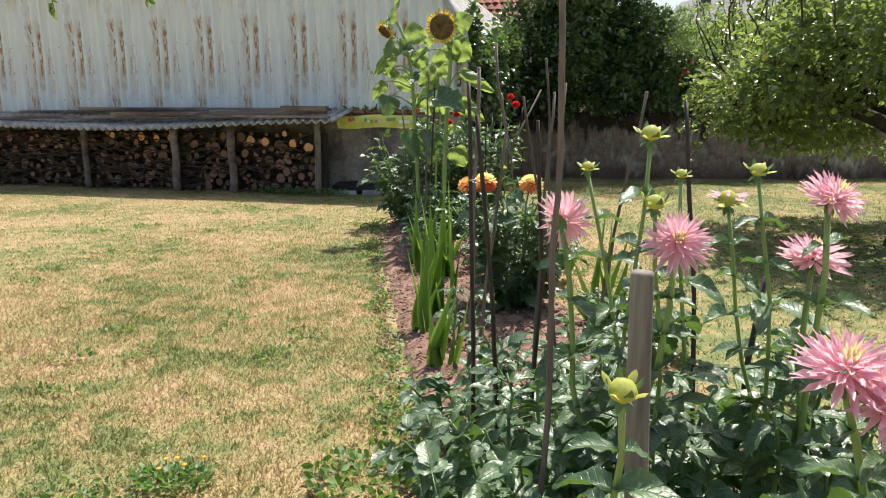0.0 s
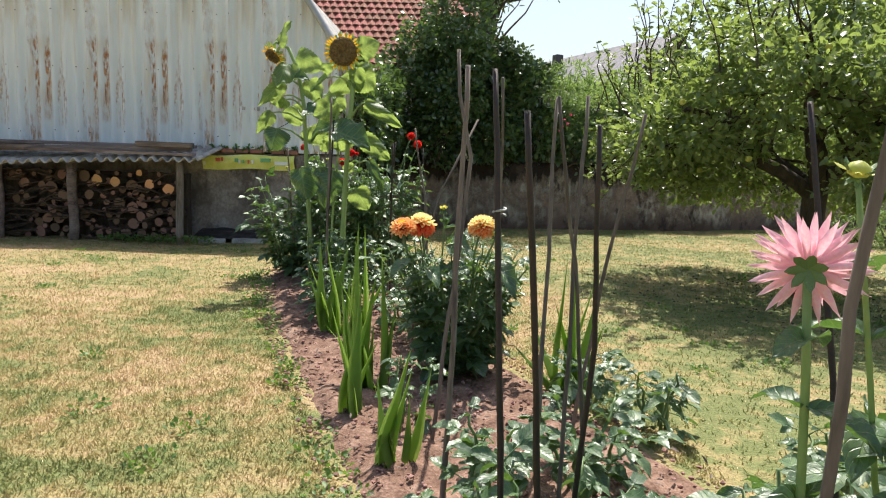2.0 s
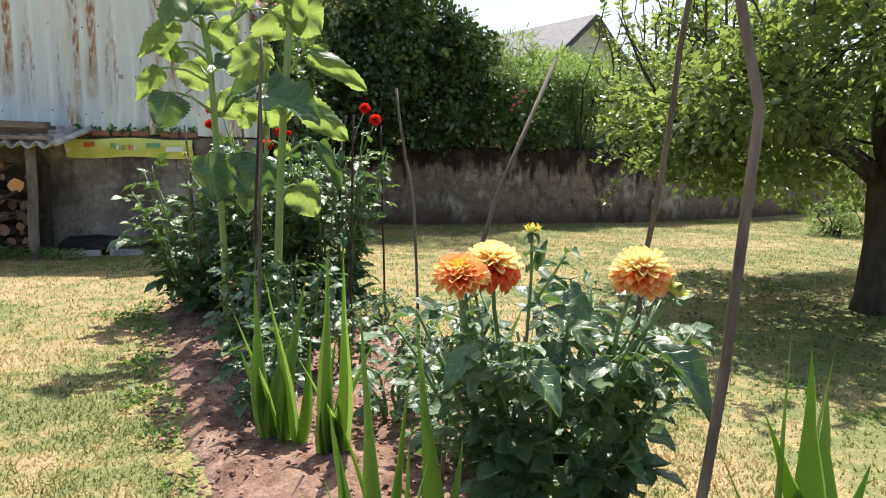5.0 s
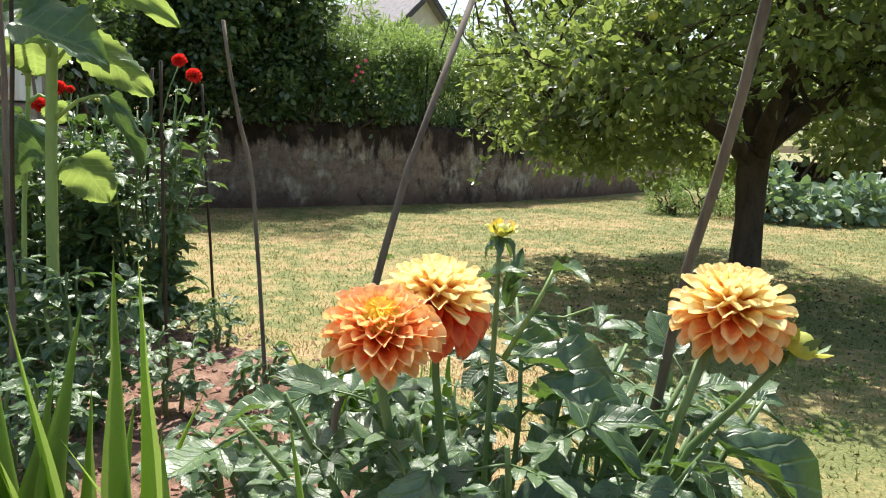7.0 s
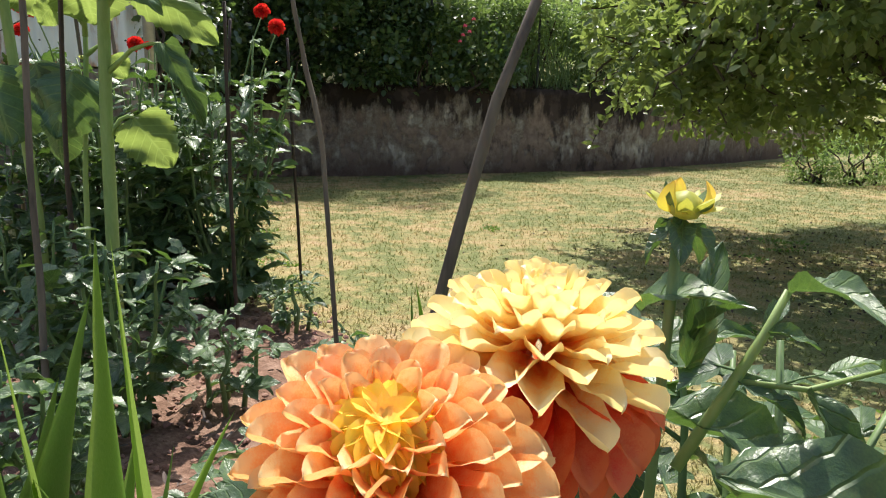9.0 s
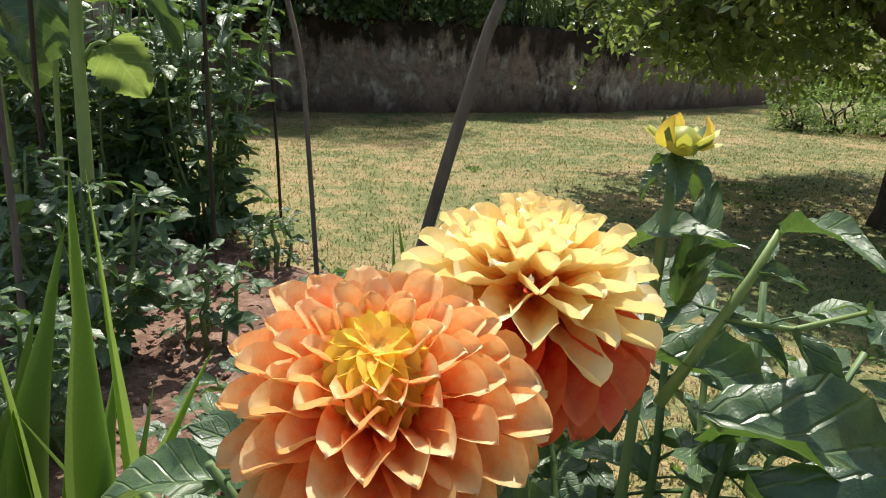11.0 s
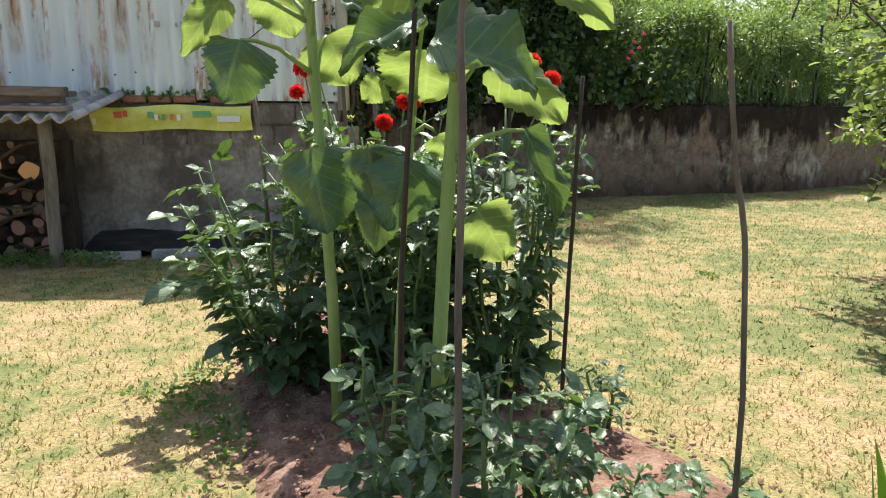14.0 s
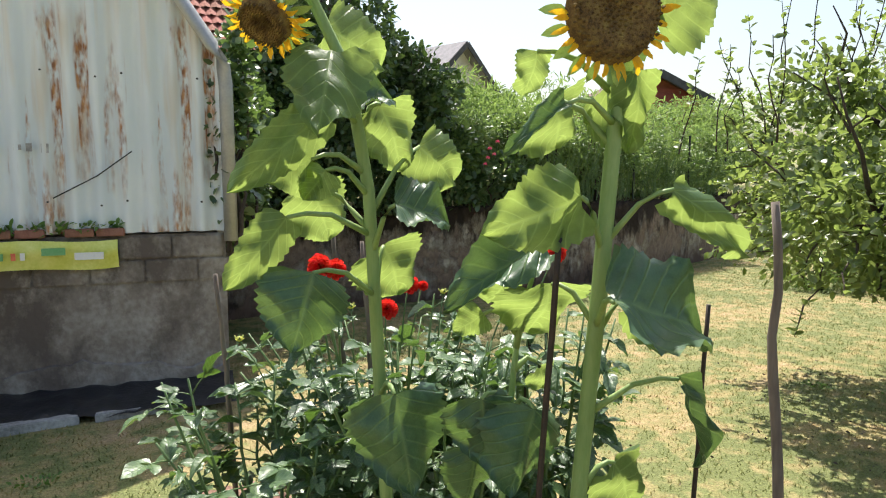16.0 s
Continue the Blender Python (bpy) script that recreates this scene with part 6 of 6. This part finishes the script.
# red pompon dahlias behind the sunflowers
rdb = dahlia_bush("red_dahlia", (0.1, 11.25, 0.03), 0.78, 0.5, 1.5, 24, 8, 0.25, 4, "tall dense dahlia with small scarlet pompon blooms", "red dahlias", (0, 0), 0.3, 0.05)
rd2 = dahlia_bush("red_dahlia", (0.62, 10.75, 0.03), 0.42, 0.35, 1.52, 17, 9, 0.2, 5, "upright dark-leaved dahlia with scarlet pompon blooms", "red dahlias", (0, 0), 0.3, 0.05)
rd3 = dahlia_bush("red_dahlia", (-0.45, 10.95, 0.03), 0.42, 0.4, 1.24, 18, 8, 0.22, 6, "bushy dahlia low at the bed's edge", "red dahlias", (-0.05, 0), 0.3, 0.05)
rd4 = dahlia_bush("red_dahlia", (0.12, 10.7, 0.03), 0.5, 0.3, 1.40, 20, 9, 0.22, 7, "dense dark-leaved dahlia between the sunflowers", "red dahlias", (0, 0), 0.3, 0.03)
for i, (x, y, z, r) in enumerate(((0.06, 11.1, 1.28, 0.043), (0.16, 11.1, 1.38, 0.04), (-0.28, 10.8, 1.52, 0.042), (-0.22, 10.82, 1.50, 0.04), (0.22, 11.1, 1.37, 0.022), (0.88, 11.1, 1.49, 0.045), (0.8, 11.2, 1.58, 0.042), (-0.34, 11.0, 1.42, 0.035))):
    bloom(rdb, (x, y, z), (-0.1 + 0.1 * (i % 3), -0.8, 0.6), r, 60, RED, RED, 0.1, 4, 125, 20 + i, (0.6, 1.0), "scarlet pompon dahlia bloom")
    stalk(rdb, (0.1 + (x - 0.1) * 0.4, 11.25, 0.5), (x, y + 0.03, z - 0.02), 0.004, i)
for i, (x, y, z) in enumerate(((0.35, 11.2, 1.32), (-0.1, 11.1, 1.30), (0.0, 11.0, 1.18), (0.45, 11.1, 1.25), (-0.55, 11.1, 1.2))):
    green_bud(rdb, (x, y, z), 0.014, i)
    stalk(rdb, (0.1 + (x - 0.1) * 0.5, 11.25, 0.6), (x, y, z - 0.01), 0.003, i + 40)
for a, b, s in (((-0.72, 10.75, 0.60), (-1.0, 10.55, 0.58), 0.3), ((-0.75, 10.7, 0.58), (-0.92, 10.45, 0.6), 0.22)):
    put("leaf", D_LEAVES[1], rd3, aim(Vector(a) - rd3.location, Vector(b) - rd3.location, (0, -0.3, 1), s))

def leafy_stalk(parent, foot, top, seed):
    """Opposite pairs of leaves up a flower stalk, smaller towards the top."""
    rd = random.Random(seed)
    for k in range(6):
        u = 0.35 + 0.11 * k + rd.uniform(-0.02, 0.02)
        p = foot.lerp(top, u) - parent.location
        an = 1.4 * k + rd.uniform(-0.3, 0.3)
        for sg in (0, math.pi):
            d = Vector((math.cos(an + sg), math.sin(an + sg), rd.uniform(-0.2, 0.6)))
            put("leaf", SINGLE[rd.randrange(4)] if k > 2 else D_LEAVES[rd.randrange(6)], parent, aim(p, p + d, (rd.uniform(-0.3, 0.3), -0.2, 1), (0.19 - 0.02 * k) * rd.uniform(0.7, 1.15)))


# pink cactus dahlias in the foreground
pk = [dahlia_bush("pink_dahlia", (x, y, 0.02), rx, ry, h, st, pr, sz, sd, "pink cactus dahlia with large glossy leaves", "pink dahlias", (0, 0), 0.75, 0.15)
      for x, y, rx, ry, h, st, pr, sz, sd in ((1.78, 4.75, 0.28, 0.3, 0.7, 9, 6, 0.2, 11), (2.12, 4.72, 0.22, 0.25, 0.86, 8, 6, 0.2, 12), (2.5, 4.75, 0.28, 0.3, 0.92, 9, 6, 0.2, 13), (1.65, 5.5, 0.3, 0.3, 0.5, 6, 5, 0.2, 14), (2.55, 4.25, 0.22, 0.2, 0.8, 4, 5, 0.24, 15), (2.05, 4.25, 0.22, 0.12, 0.7, 6, 5, 0.2, 16), (1.5, 5.0, 0.28, 0.28, 0.42, 7, 5, 0.18, 17), (1.95, 5.15, 0.3, 0.25, 0.5, 8, 5, 0.2, 18), (2.35, 5.05, 0.3, 0.25, 0.5, 7, 5, 0.2, 19), (2.75, 5.0, 0.3, 0.28, 0.5, 7, 5, 0.2, 20), (1.35, 5.45, 0.2, 0.25, 0.35, 6, 4, 0.16, 21), (1.8, 4.45, 0.25, 0.15, 0.55, 7, 5, 0.2, 22))]
for i, (pl, at, face, r) in enumerate(((1, (1.88, 4.61, 1.16), (0.45, 0.75, 0.2), 0.078), (1, (2.13, 4.33, 1.165), (0.1, -0.8, 0.55), 0.072), (2, (2.48, 4.63, 1.09), (0.1, -0.15, 1), 0.078), (2, (2.47, 4.5, 1.25), (0.45, -0.3, 0.8), 0.07), (4, (2.38, 4.03, 1.02), (0.1, -0.35, 0.9), 0.085), (4, (2.44, 4.0, 0.97), (0.5, -0.5, 0.4), 0.075))):
    bloom(pk[pl], at, face, r, 88, PINK, CREAM, 0.2, 6, 112, 40 + i, (0.35, 1.05), "spiky pink dahlia bloom with a cream heart")
    f0 = pk[pl].location
    foot, top = Vector((f0.x + 0.05 * i - 0.1, f0.y, 0.1)), Vector((at[0] - face[0] * 0.02, at[1] - face[1] * 0.02, at[2] - 0.02))
    stalk(pk[pl], foot, top, 0.0075, 60 + i, 0.015, "stem")
    leafy_stalk(pk[pl], foot, top, 90 + i)
for i, (pl, at, r, op) in enumerate(((1, (2.07, 4.45, 1.39), 0.022, 0.3), (5, (2.01, 3.65, 1.105), 0.018, 0.0), (2, (2.28, 4.68, 1.22), 0.026, 0.5), (2, (2.33, 4.6, 1.30), 0.02, 0.2), (1, (2.08, 4.33, 1.25), 0.02, 0.0), (1, (1.93, 4.6, 1.3), 0.016, 0.3), (1, (2.14, 4.45, 1.3), 0.013, 0.3))):
    green_bud(pk[pl], at, r, i, (0.1, -0.3, 1), op)
    f0 = pk[pl].location
    foot, top = Vector((f0.x + 0.03 * i - 0.08, f0.y, 0.2)), Vector((at[0], at[1], at[2] - 0.015))
    stalk(pk[pl], foot, top, 0.005, 80 + i, 0.012, "stem")
    leafy_stalk(pk[pl], foot, top, 120 + i)
for i in range(9):
    a = i * 2.3
    p = Vector((2.28, 4.68, 1.22)) - pk[2].location
    put("petal", PINK[i % 4], pk[2], aim(p, p + Vector((math.cos(a), math.sin(a) * 0.6, 0.15 * math.sin(i))), (0, 0, 1), 0.055))
# low young plants on the soil
for i, (x, y, r, h, st, pr, sz) in enumerate(((2.05, 7.15, 0.22, 0.35, 5, 4, 0.17), (2.35, 6.85, 0.2, 0.32, 5, 4, 0.17), (1.9, 6.2, 0.28, 0.38, 6, 5, 0.17), (1.5, 5.95, 0.2, 0.4, 4, 5, 0.16), (1.15, 6.75, 0.14, 0.42, 3, 5, 0.13), (0.95, 8.7, 0.22, 0.33, 5, 4, 0.16), (1.25, 9.0, 0.2, 0.3, 4, 4, 0.17), (1.55, 8.55, 0.22, 0.42, 5, 4, 0.18), (0.42, 9.4, 0.26, 0.75, 9, 7, 0.17), (0.15, 9.6, 0.22, 0.76, 8, 7, 0.17), (0.95, 10.3, 0.16, 0.3, 5, 5, 0.11), (1.1, 9.55, 0.13, 0.25, 4, 4, 0.14), (0.72, 9.5, 0.16, 0.4, 4, 5, 0.15), (2.6, 5.6, 0.3, 0.35, 5, 4, 0.19), (2.9, 6.3, 0.22, 0.25, 4, 3, 0.2), (0.35, 8.85, 0.2, 0.55, 6, 6, 0.16), (2.2, 5.4, 0.3, 0.4, 6, 5, 0.2), (1.15, 8.25, 0.2, 0.45, 5, 5, 0.17))):
    dahlia_bush("young_dahlia", (x, y, 0.03), r, r, h, st, pr, sz, 100 + i, "low leafy young dahlia growing on bare soil", "young dahlias in the bed", (0, 0), 0.3, 0.1)

# gladiolus clumps
SWORD = [leaf_mesh("blade", M["glad"], 1.0, 1.0, lambda u: (0.55 + 0.45 * math.sin(math.pi * min(1, u * 1.3 + 0.1))) * (1 - u ** 2.2) if u < 1 else 0, 10, 2, 0.35, 0.22 + 0.1 * s, 0.004, 0, s) for s in range(3)]


def gladiolus(base, blades, seed):
    t = thing("gladiolus", (*base, 0.0), "gladiolus clump with upright bright green sword leaves", "gladiolus", "gladiolus clumps in the bed")
    rd = random.Random(seed)
    blades = blades + [(a + rd.uniform(-0.05, 0.05), b + rd.uniform(-0.05, 0.05), h * rd.uniform(0.55, 0.9), w * 0.8) for a, b, h, w in blades[::2]]
    for i, (dx, dy, h, w) in enumerate(blades):
        p = Vector((rd.uniform(-0.05, 0.05), rd.uniform(-0.04, 0.04), 0.0))
        e = Vector((dx * 1.25 + rd.uniform(-0.03, 0.03), dy, h))
        L = (e - p).length
        up = Vector((0.5 if i % 2 else -0.5, -1, 0.0))
        put("blade", SWORD[i % 3], t, aim(p, e, up, 1) @ Matrix.Diagonal((w * 0.38, L, L * 0.6 if L < 0.5 else 0.35, 1)))
    return t


gladiolus((0.47, 8.55), [(-0.12, 0.05, 0.72, 0.045), (-0.06, 0.06, 0.74, 0.045), (0.01, 0.12, 0.72, 0.045), (0.12, 0.0, 0.5, 0.035), (-0.16, -0.05, 0.42, 0.035)], 1)
gladiolus((0.67, 8.42), [(-0.03, -0.06, 0.88, 0.055), (0.075, -0.22, 0.90, 0.055), (0.12, 0.05, 0.5, 0.035), (-0.1, -0.1, 0.45, 0.035)], 2)
gladiolus((0.92, 7.27), [(-0.12, 0.1, 0.86, 0.034), (0.02, 0.12, 0.86, 0.036), (-0.05, 0.05, 0.7, 0.03), (0.1, -0.03, 0.55, 0.03), (-0.2, 0.12, 0.6, 0.03)], 3)
gladiolus((1.98, 7.4), [(0.0, 0.0, 0.80, 0.034), (0.07, -0.05, 0.75, 0.03), (-0.2, -0.05, 0.45, 0.034), (0.18, -0.1, 0.42, 0.03), (0.12, 0.05, 0.72, 0.02)], 4)
gladiolus((1.14, 6.4), [(0.0, 0.0, 0.52, 0.045), (0.14, -0.05, 0.44, 0.045), (-0.10, -0.05, 0.40, 0.04), (0.05, 0.1, 0.3, 0.03)], 5)
gladiolus((1.35, 9.2), [(-0.04, 0.0, 0.52, 0.024), (0.02, 0.0, 0.55, 0.024), (0.16, 0.02, 0.5, 0.024), (0.24, 0.0, 0.42, 0.024), (0.1, -0.05, 0.3, 0.022), (-0.15, 0, 0.4, 0.02)], 6)
gladiolus((1.68, 9.0), [(0.0, 0.0, 0.45, 0.028), (0.1, -0.02, 0.4, 0.026), (-0.1, 0.0, 0.3, 0.024)], 7)
gladiolus((0.86, 6.95), [(0.0, 0.0, 0.7, 0.03), (-0.1, 0.05, 0.6, 0.03), (0.06, 0.1, 0.62, 0.03)], 8)


# canes and posts
def cane(points, r, mat="stake", label="thin weathered wooden plant stake in the bed", knobs=0.12, seed=0, name="plant_stake"):
    t = thing(name, (points[0][0], points[0][1], 0), label, "plant stake", "plant stakes in the bed")
    pts = []
    for a, b in zip(points[:-1], points[1:]):
        long_run = (Vector(b) - Vector(a)).length > 0.45
        pts += bent(a, b, 6, 0.006 if mat == "stake" else 0.002, 0, seed)[:-1] if long_run else [Vector(a)]
    pts.append(Vector(points[-1]))
    k = len(pts)
    tube_part("cane", pts, [r * (1.1 - 0.3 * i / k) for i in range(k)], M[mat], t, 8, knobs, seed)
    return t


cane([(1.115, 9.45, -0.1), (1.11, 9.45, 0.2), (1.09, 9.43, 0.57), (1.07, 9.45, 0.94), (0.98, 9.45, 1.455), (0.965, 9.45, 1.58)], 0.0085, seed=1)
cane([(1.06, 7.98, -0.1), (1.10, 7.98, 0.6), (1.147, 7.98, 0.74), (1.20, 7.98, 0.95), (1.24, 7.97, 1.108), (1.32, 8.03, 1.27), (1.466, 8.12, 1.58)], 0.0085, seed=2)
cane([(1.63, 7.8, -0.1), (1.60, 7.6, 0.7), (1.585, 7.4, 1.52), (1.57, 7.3, 1.75)], 0.0088, seed=30)
cane([(1.26, 6.67, -0.1), (1.37, 6.70, 0.9), (1.41, 6.73, 1.32), (1.35, 6.76, 1.6), (1.34, 6.76, 1.8)], 0.0095, seed=3)
cane([(1.71, 6.26, -0.1), (1.73, 6.36, 0.8), (1.75, 6.46, 1.57)], 0.009, seed=4)
cane([(1.93, 6.81, -0.1), (2.03, 6.74, 0.75), (2.16, 6.65, 1.53)], 0.009, seed=5)
c6 = cane([(1.52, 5.28, -0.1), (1.48, 5.38, 0.9), (1.45, 5.45, 1.54)], 0.009, "dark_stake", "thick dark plant stake with a white cord tied round it", 0.1, 6)
tube_part("cord", [Vector((1.473, 5.41, 1.16)) + Vector((0.017 * math.cos(a * 0.7), 0.017 * math.sin(a * 0.7), 0.002 * a)) for a in range(11)], 0.003, M["ply"], c6, 6)
cane([(1.85, 5.8, -0.1), (1.74, 5.7, 0.9), (1.64, 5.6, 1.49)], 0.0065, seed=8)
cane([(1.70, 5.6, -0.1), (1.72, 5.68, 0.9), (1.75, 5.76, 1.51)], 0.007, seed=9)
cane([(1.34, 6.05, -0.1), (1.36, 6.03, 0.8), (1.38, 6.03, 1.63)], 0.0105, seed=10)
cane([(1.83, 4.55, -0.1), (1.86, 4.48, 0.8), (1.87, 4.43, 1.45), (1.87, 4.42, 1.95)], 0.008, "stake", "long dark weathered plant stake among pink dahlias", 0.12, 12)
cane([(2.33, 5.12, -0.1), (2.29, 5.25, 0.8), (2.23, 5.37, 1.47)], 0.0085, "dark_stake", "thin dark plant stake among pink dahlias", 0.1, 13)
cane([(2.45, 5.2, -0.1), (2.47, 5.2, 0.6), (2.5, 5.2, 0.9)], 0.011, "dark_stake", "short dark plant stake among pink dahlias", 0.1, 14)
cane([(1.62, 5.3, -0.1), (1.58, 5.3, 0.7), (1.52, 5.25, 1.42)], 0.009, "dark_stake", "thin dark plant stake among pink dahlias", 0.1, 15)
cane([(1.7, 5.5, -0.1), (1.75, 5.45, 0.8), (1.72, 5.4, 1.4)], 0.008, "dark_stake", "thin dark plant stake among pink dahlias", 0.1, 16)
cane([(0.27, 9.16, -0.1), (0.27, 9.22, 0.9), (0.28, 9.26, 1.3), (0.28, 9.3, 1.8)], 0.0095, seed=17)
cane([(0.72, 10.0, -0.1), (0.72, 9.97, 0.8), (0.73, 9.95, 1.46)], 0.008, "dark_stake", "thin dark metal rod holding up a sunflower", 0.03, 18)
cane([(0.12, 9.95, -0.1), (0.14, 9.93, 0.8), (0.19, 9.91, 1.72)], 0.010, "dark_stake", "dark plant stake between the sunflowers", 0.05, 19)
cane([(-0.55, 11.4, -0.1), (-0.58, 11.4, 0.8), (-0.62, 11.4, 1.42)], 0.012, seed=20)
cane([(-0.12, 11.2, -0.1), (-0.1, 11.2, 0.8), (-0.15, 11.2, 1.62)], 0.011, seed=21)
cane([(0.02, 11.3, -0.1), (0.04, 11.3, 0.8), (0.0, 11.3, 1.55)], 0.011, seed=22)
cane([(0.62, 10.9, -0.1), (0.61, 10.9, 0.8), (0.66, 10.9, 1.5)], 0.009, "dark_stake", "thin dark rod in the red dahlias", 0.05, 23)
cane([(0.98, 11.3, -0.1), (0.95, 11.3, 0.7), (0.93, 11.3, 1.45)], 0.009, "dark_stake", "thin dark rod in the red dahlias", 0.05, 24)

post = thing("round_post", (2.07, 3.84, 0), "round weathered wooden post with a flat sawn top, grey brown", "post")
tube_part("shaft", [(2.075, 3.85, -0.1), (2.06, 3.845, 0.5), (2.04, 3.84, 1.0), (2.035, 3.838, 1.205), (2.035, 3.838, 1.211)], [0.0185, 0.018, 0.0175, 0.017, 0.0163], M["post"], post, 12, 0.05, 5)
post2 = thing("round_post", (2.5, 4.0, 0), "leaning dark wooden post among pink dahlias", "post")
tube_part("shaft", [(2.46, 3.98, -0.1), (2.53, 4.02, 0.5), (2.6, 4.06, 1.1)], [0.02, 0.019, 0.018], M["bark"], post2, 10, 0.08, 6)

# weeds, yellow flowers and litter
rng = np.random.default_rng(12)


def weed_patch(name, x, y, rx, ry, n, size, h, mat, seed, label):
    rg = np.random.default_rng(seed)
    a, r = rg.uniform(0, 6.28, n), np.sqrt(rg.random(n))
    c = np.stack([rx * r * np.cos(a), ry * r * np.sin(a), rg.uniform(0.005, h, n)], 1)
    w = np.stack([np.cos(a + rg.normal(size=n)), np.sin(a + rg.normal(size=n)), rg.uniform(0, 1.2, n)], 1)
    t = put(name, foliage(name, c, w, size * rg.uniform(0.5, 1.3, n), mat, 1.1, seed))
    t.location = (x, y, 0)
    return tagged(t, label, "weeds", kind="stuff")


weed_patch("weeds", 1.15, 5.15, 0.26, 0.25, 420, 0.04, 0.05, M["weed"], 1, "patch of broad-leaved weeds at the lawn's edge")
weed_patch("weeds", 0.38, 4.95, 0.16, 0.1, 300, 0.03, 0.04, M["weed"], 2, "tuft of greener grass with yellow flowers")
weed_patch("weeds", -0.85, 10.9, 0.12, 0.4, 160, 0.035, 0.03, M["weed"], 3, "weeds along the bed's edge")
weed_patch("weeds", -3.1, 13.55, 0.9, 0.12, 500, 0.05, 0.10, M["weed"], 4, "weeds at the foot of the wood store")
weed_patch("weeds", -1.9, 14.27, 0.75, 0.05, 320, 0.06, 0.1, M["weed"], 5, "small weeds on the wall ledge").location.z = 1.36
for i in range(60):
    yy = rng.uniform(4.9, 11)
    weed_patch("weeds", bed_left(yy) + rng.uniform(-0.12, 0.05), yy, 0.07, 0.07, 26, 0.03, 0.035, M["weed"], 20 + i, "small weeds along the bed's edge")
for i in range(90):
    xx, yy = rng.uniform(-4, 6), rng.uniform(4.5, 13)
    if bed_left(yy) - 0.1 < xx < bed_right(yy) + 0.1:
        continue
    weed_patch("weeds", xx, yy, rng.uniform(0.06, 0.2), rng.uniform(0.05, 0.15), 60, 0.028, 0.025, M["weed"], 120 + i, "low clover patch in the lawn")
for i, (x, y) in enumerate(((0.32, 5.0), (0.36, 5.02), (0.42, 4.98), (0.34, 4.93), (0.46, 5.05))):
    yf = thing("yellow_flower", (x, y, 0.075), "tiny yellow meadow flower in the lawn", "flower", "yellow meadow flowers")
    bm = bmesh.new()
    bmesh.ops.create_icosphere(bm, subdivisions=1, radius=0.011)
    bmesh.ops.scale(bm, verts=bm.verts, vec=(1, 1, 0.5))
    part("bloom", bm, M["sunpetal"], yf)
    v_, f_ = tube([(0, 0, 0), (0.004, 0, -0.07)], 0.0015, 4)
    put("stalk", mesh_from("stalk", v_, f_, M["dstem"]), yf)
lit_c = np.stack([rng.uniform(-5, 6, 5000), rng.uniform(4, 14, 5000), np.full(5000, 0.012)], 1)
lit_c = lit_c[[not (bed_left(b) + 0.1 < a < bed_right(b) - 0.1) for a, b in lit_c[:, :2]]]
lit_w = np.stack([rng.normal(size=len(lit_c)), rng.normal(size=len(lit_c)), rng.uniform(0, 0.2, len(lit_c))], 1)
tagged(put("dry_litter", foliage("dry_litter", lit_c, lit_w, rng.uniform(0.010, 0.028, len(lit_c)), M["hay"], 0.35, 2, True)), "dry straw and fallen leaves on the lawn", "litter", kind="stuff")
# leaves fallen under the apple tree and dry bits on the soil
lc = np.stack([rng.normal(4.6, 1.0, 1200), rng.normal(10.6, 1.1, 1200), np.full(1200, 0.03)], 1)
tagged(put("fallen_leaves", foliage("fallen_leaves", lc, rng.normal(size=lc.shape) * (1, 1, 0.3), rng.uniform(0.015, 0.035, 1200), M["bark"], 1.0, 4)), "dark fallen leaves under the apple tree", "leaves", kind="stuff")
lc = np.array([(bed_left(b) + (bed_right(b) - bed_left(b)) * a, b, 0.06) for a, b in zip(rng.random(900), rng.uniform(4.8, 12, 900))])
tagged(put("bed_litter", foliage("bed_litter", lc, rng.normal(size=lc.shape) * (1, 1, 0.3), rng.uniform(0.015, 0.05, 900), M["plank"], 0.5, 6)), "dry leaf bits on the soil", "litter", kind="stuff")

# hanging twig tips of a tree over the lawn
tw = thing("overhanging_tree", (-3.6, 3.4, 0.0), "slender tree with yellow-green twig tips over the lawn", "tree")
tube_part("trunk", bent((-3.6, 3.4, -0.05), (-3.3, 3.6, 3.6), 8, 0.05, 0, 2), [0.1, 0.085, 0.08, 0.075, 0.07, 0.065, 0.06, 0.05, 0.04], M["bark"], tw, 9, 0.05)
tube_part("limb", bent((-3.33, 3.58, 3.2), (-0.2, 6.05, 3.25), 9, 0.08, -0.1, 4), [0.045, 0.04, 0.036, 0.032, 0.028, 0.024, 0.02, 0.016, 0.012, 0.008], M["bark"], tw, 8, 0.05)
for i, (x, y, z) in enumerate(((-0.87, 6.0, 1.93), (-0.31, 6.0, 1.96))):
    tube_part("twig", bent((x + 0.05, y - 0.35 + 0.35 * i, 3.3), (x, y, z), 6, 0.03, 0, i), [0.008, 0.006, 0.005, 0.004, 0.003, 0.003, 0.002], M["dstem"], tw, 5)
    for k in range(22):
        u = 1 - 0.5 * rng.uniform(0, 1) ** 1.5
        p = Vector((x + 0.05, y - 0.35 + 0.35 * i, 3.3)).lerp(Vector((x, y, z)), u) - tw.location
        put("leaf", SINGLE[0] if k % 2 else Y_LEAF, tw, aim(p, p + Vector((rng.uniform(-1, 1), rng.uniform(-1, 1), -1.2)), (0, -1, 0.3), 0.05))
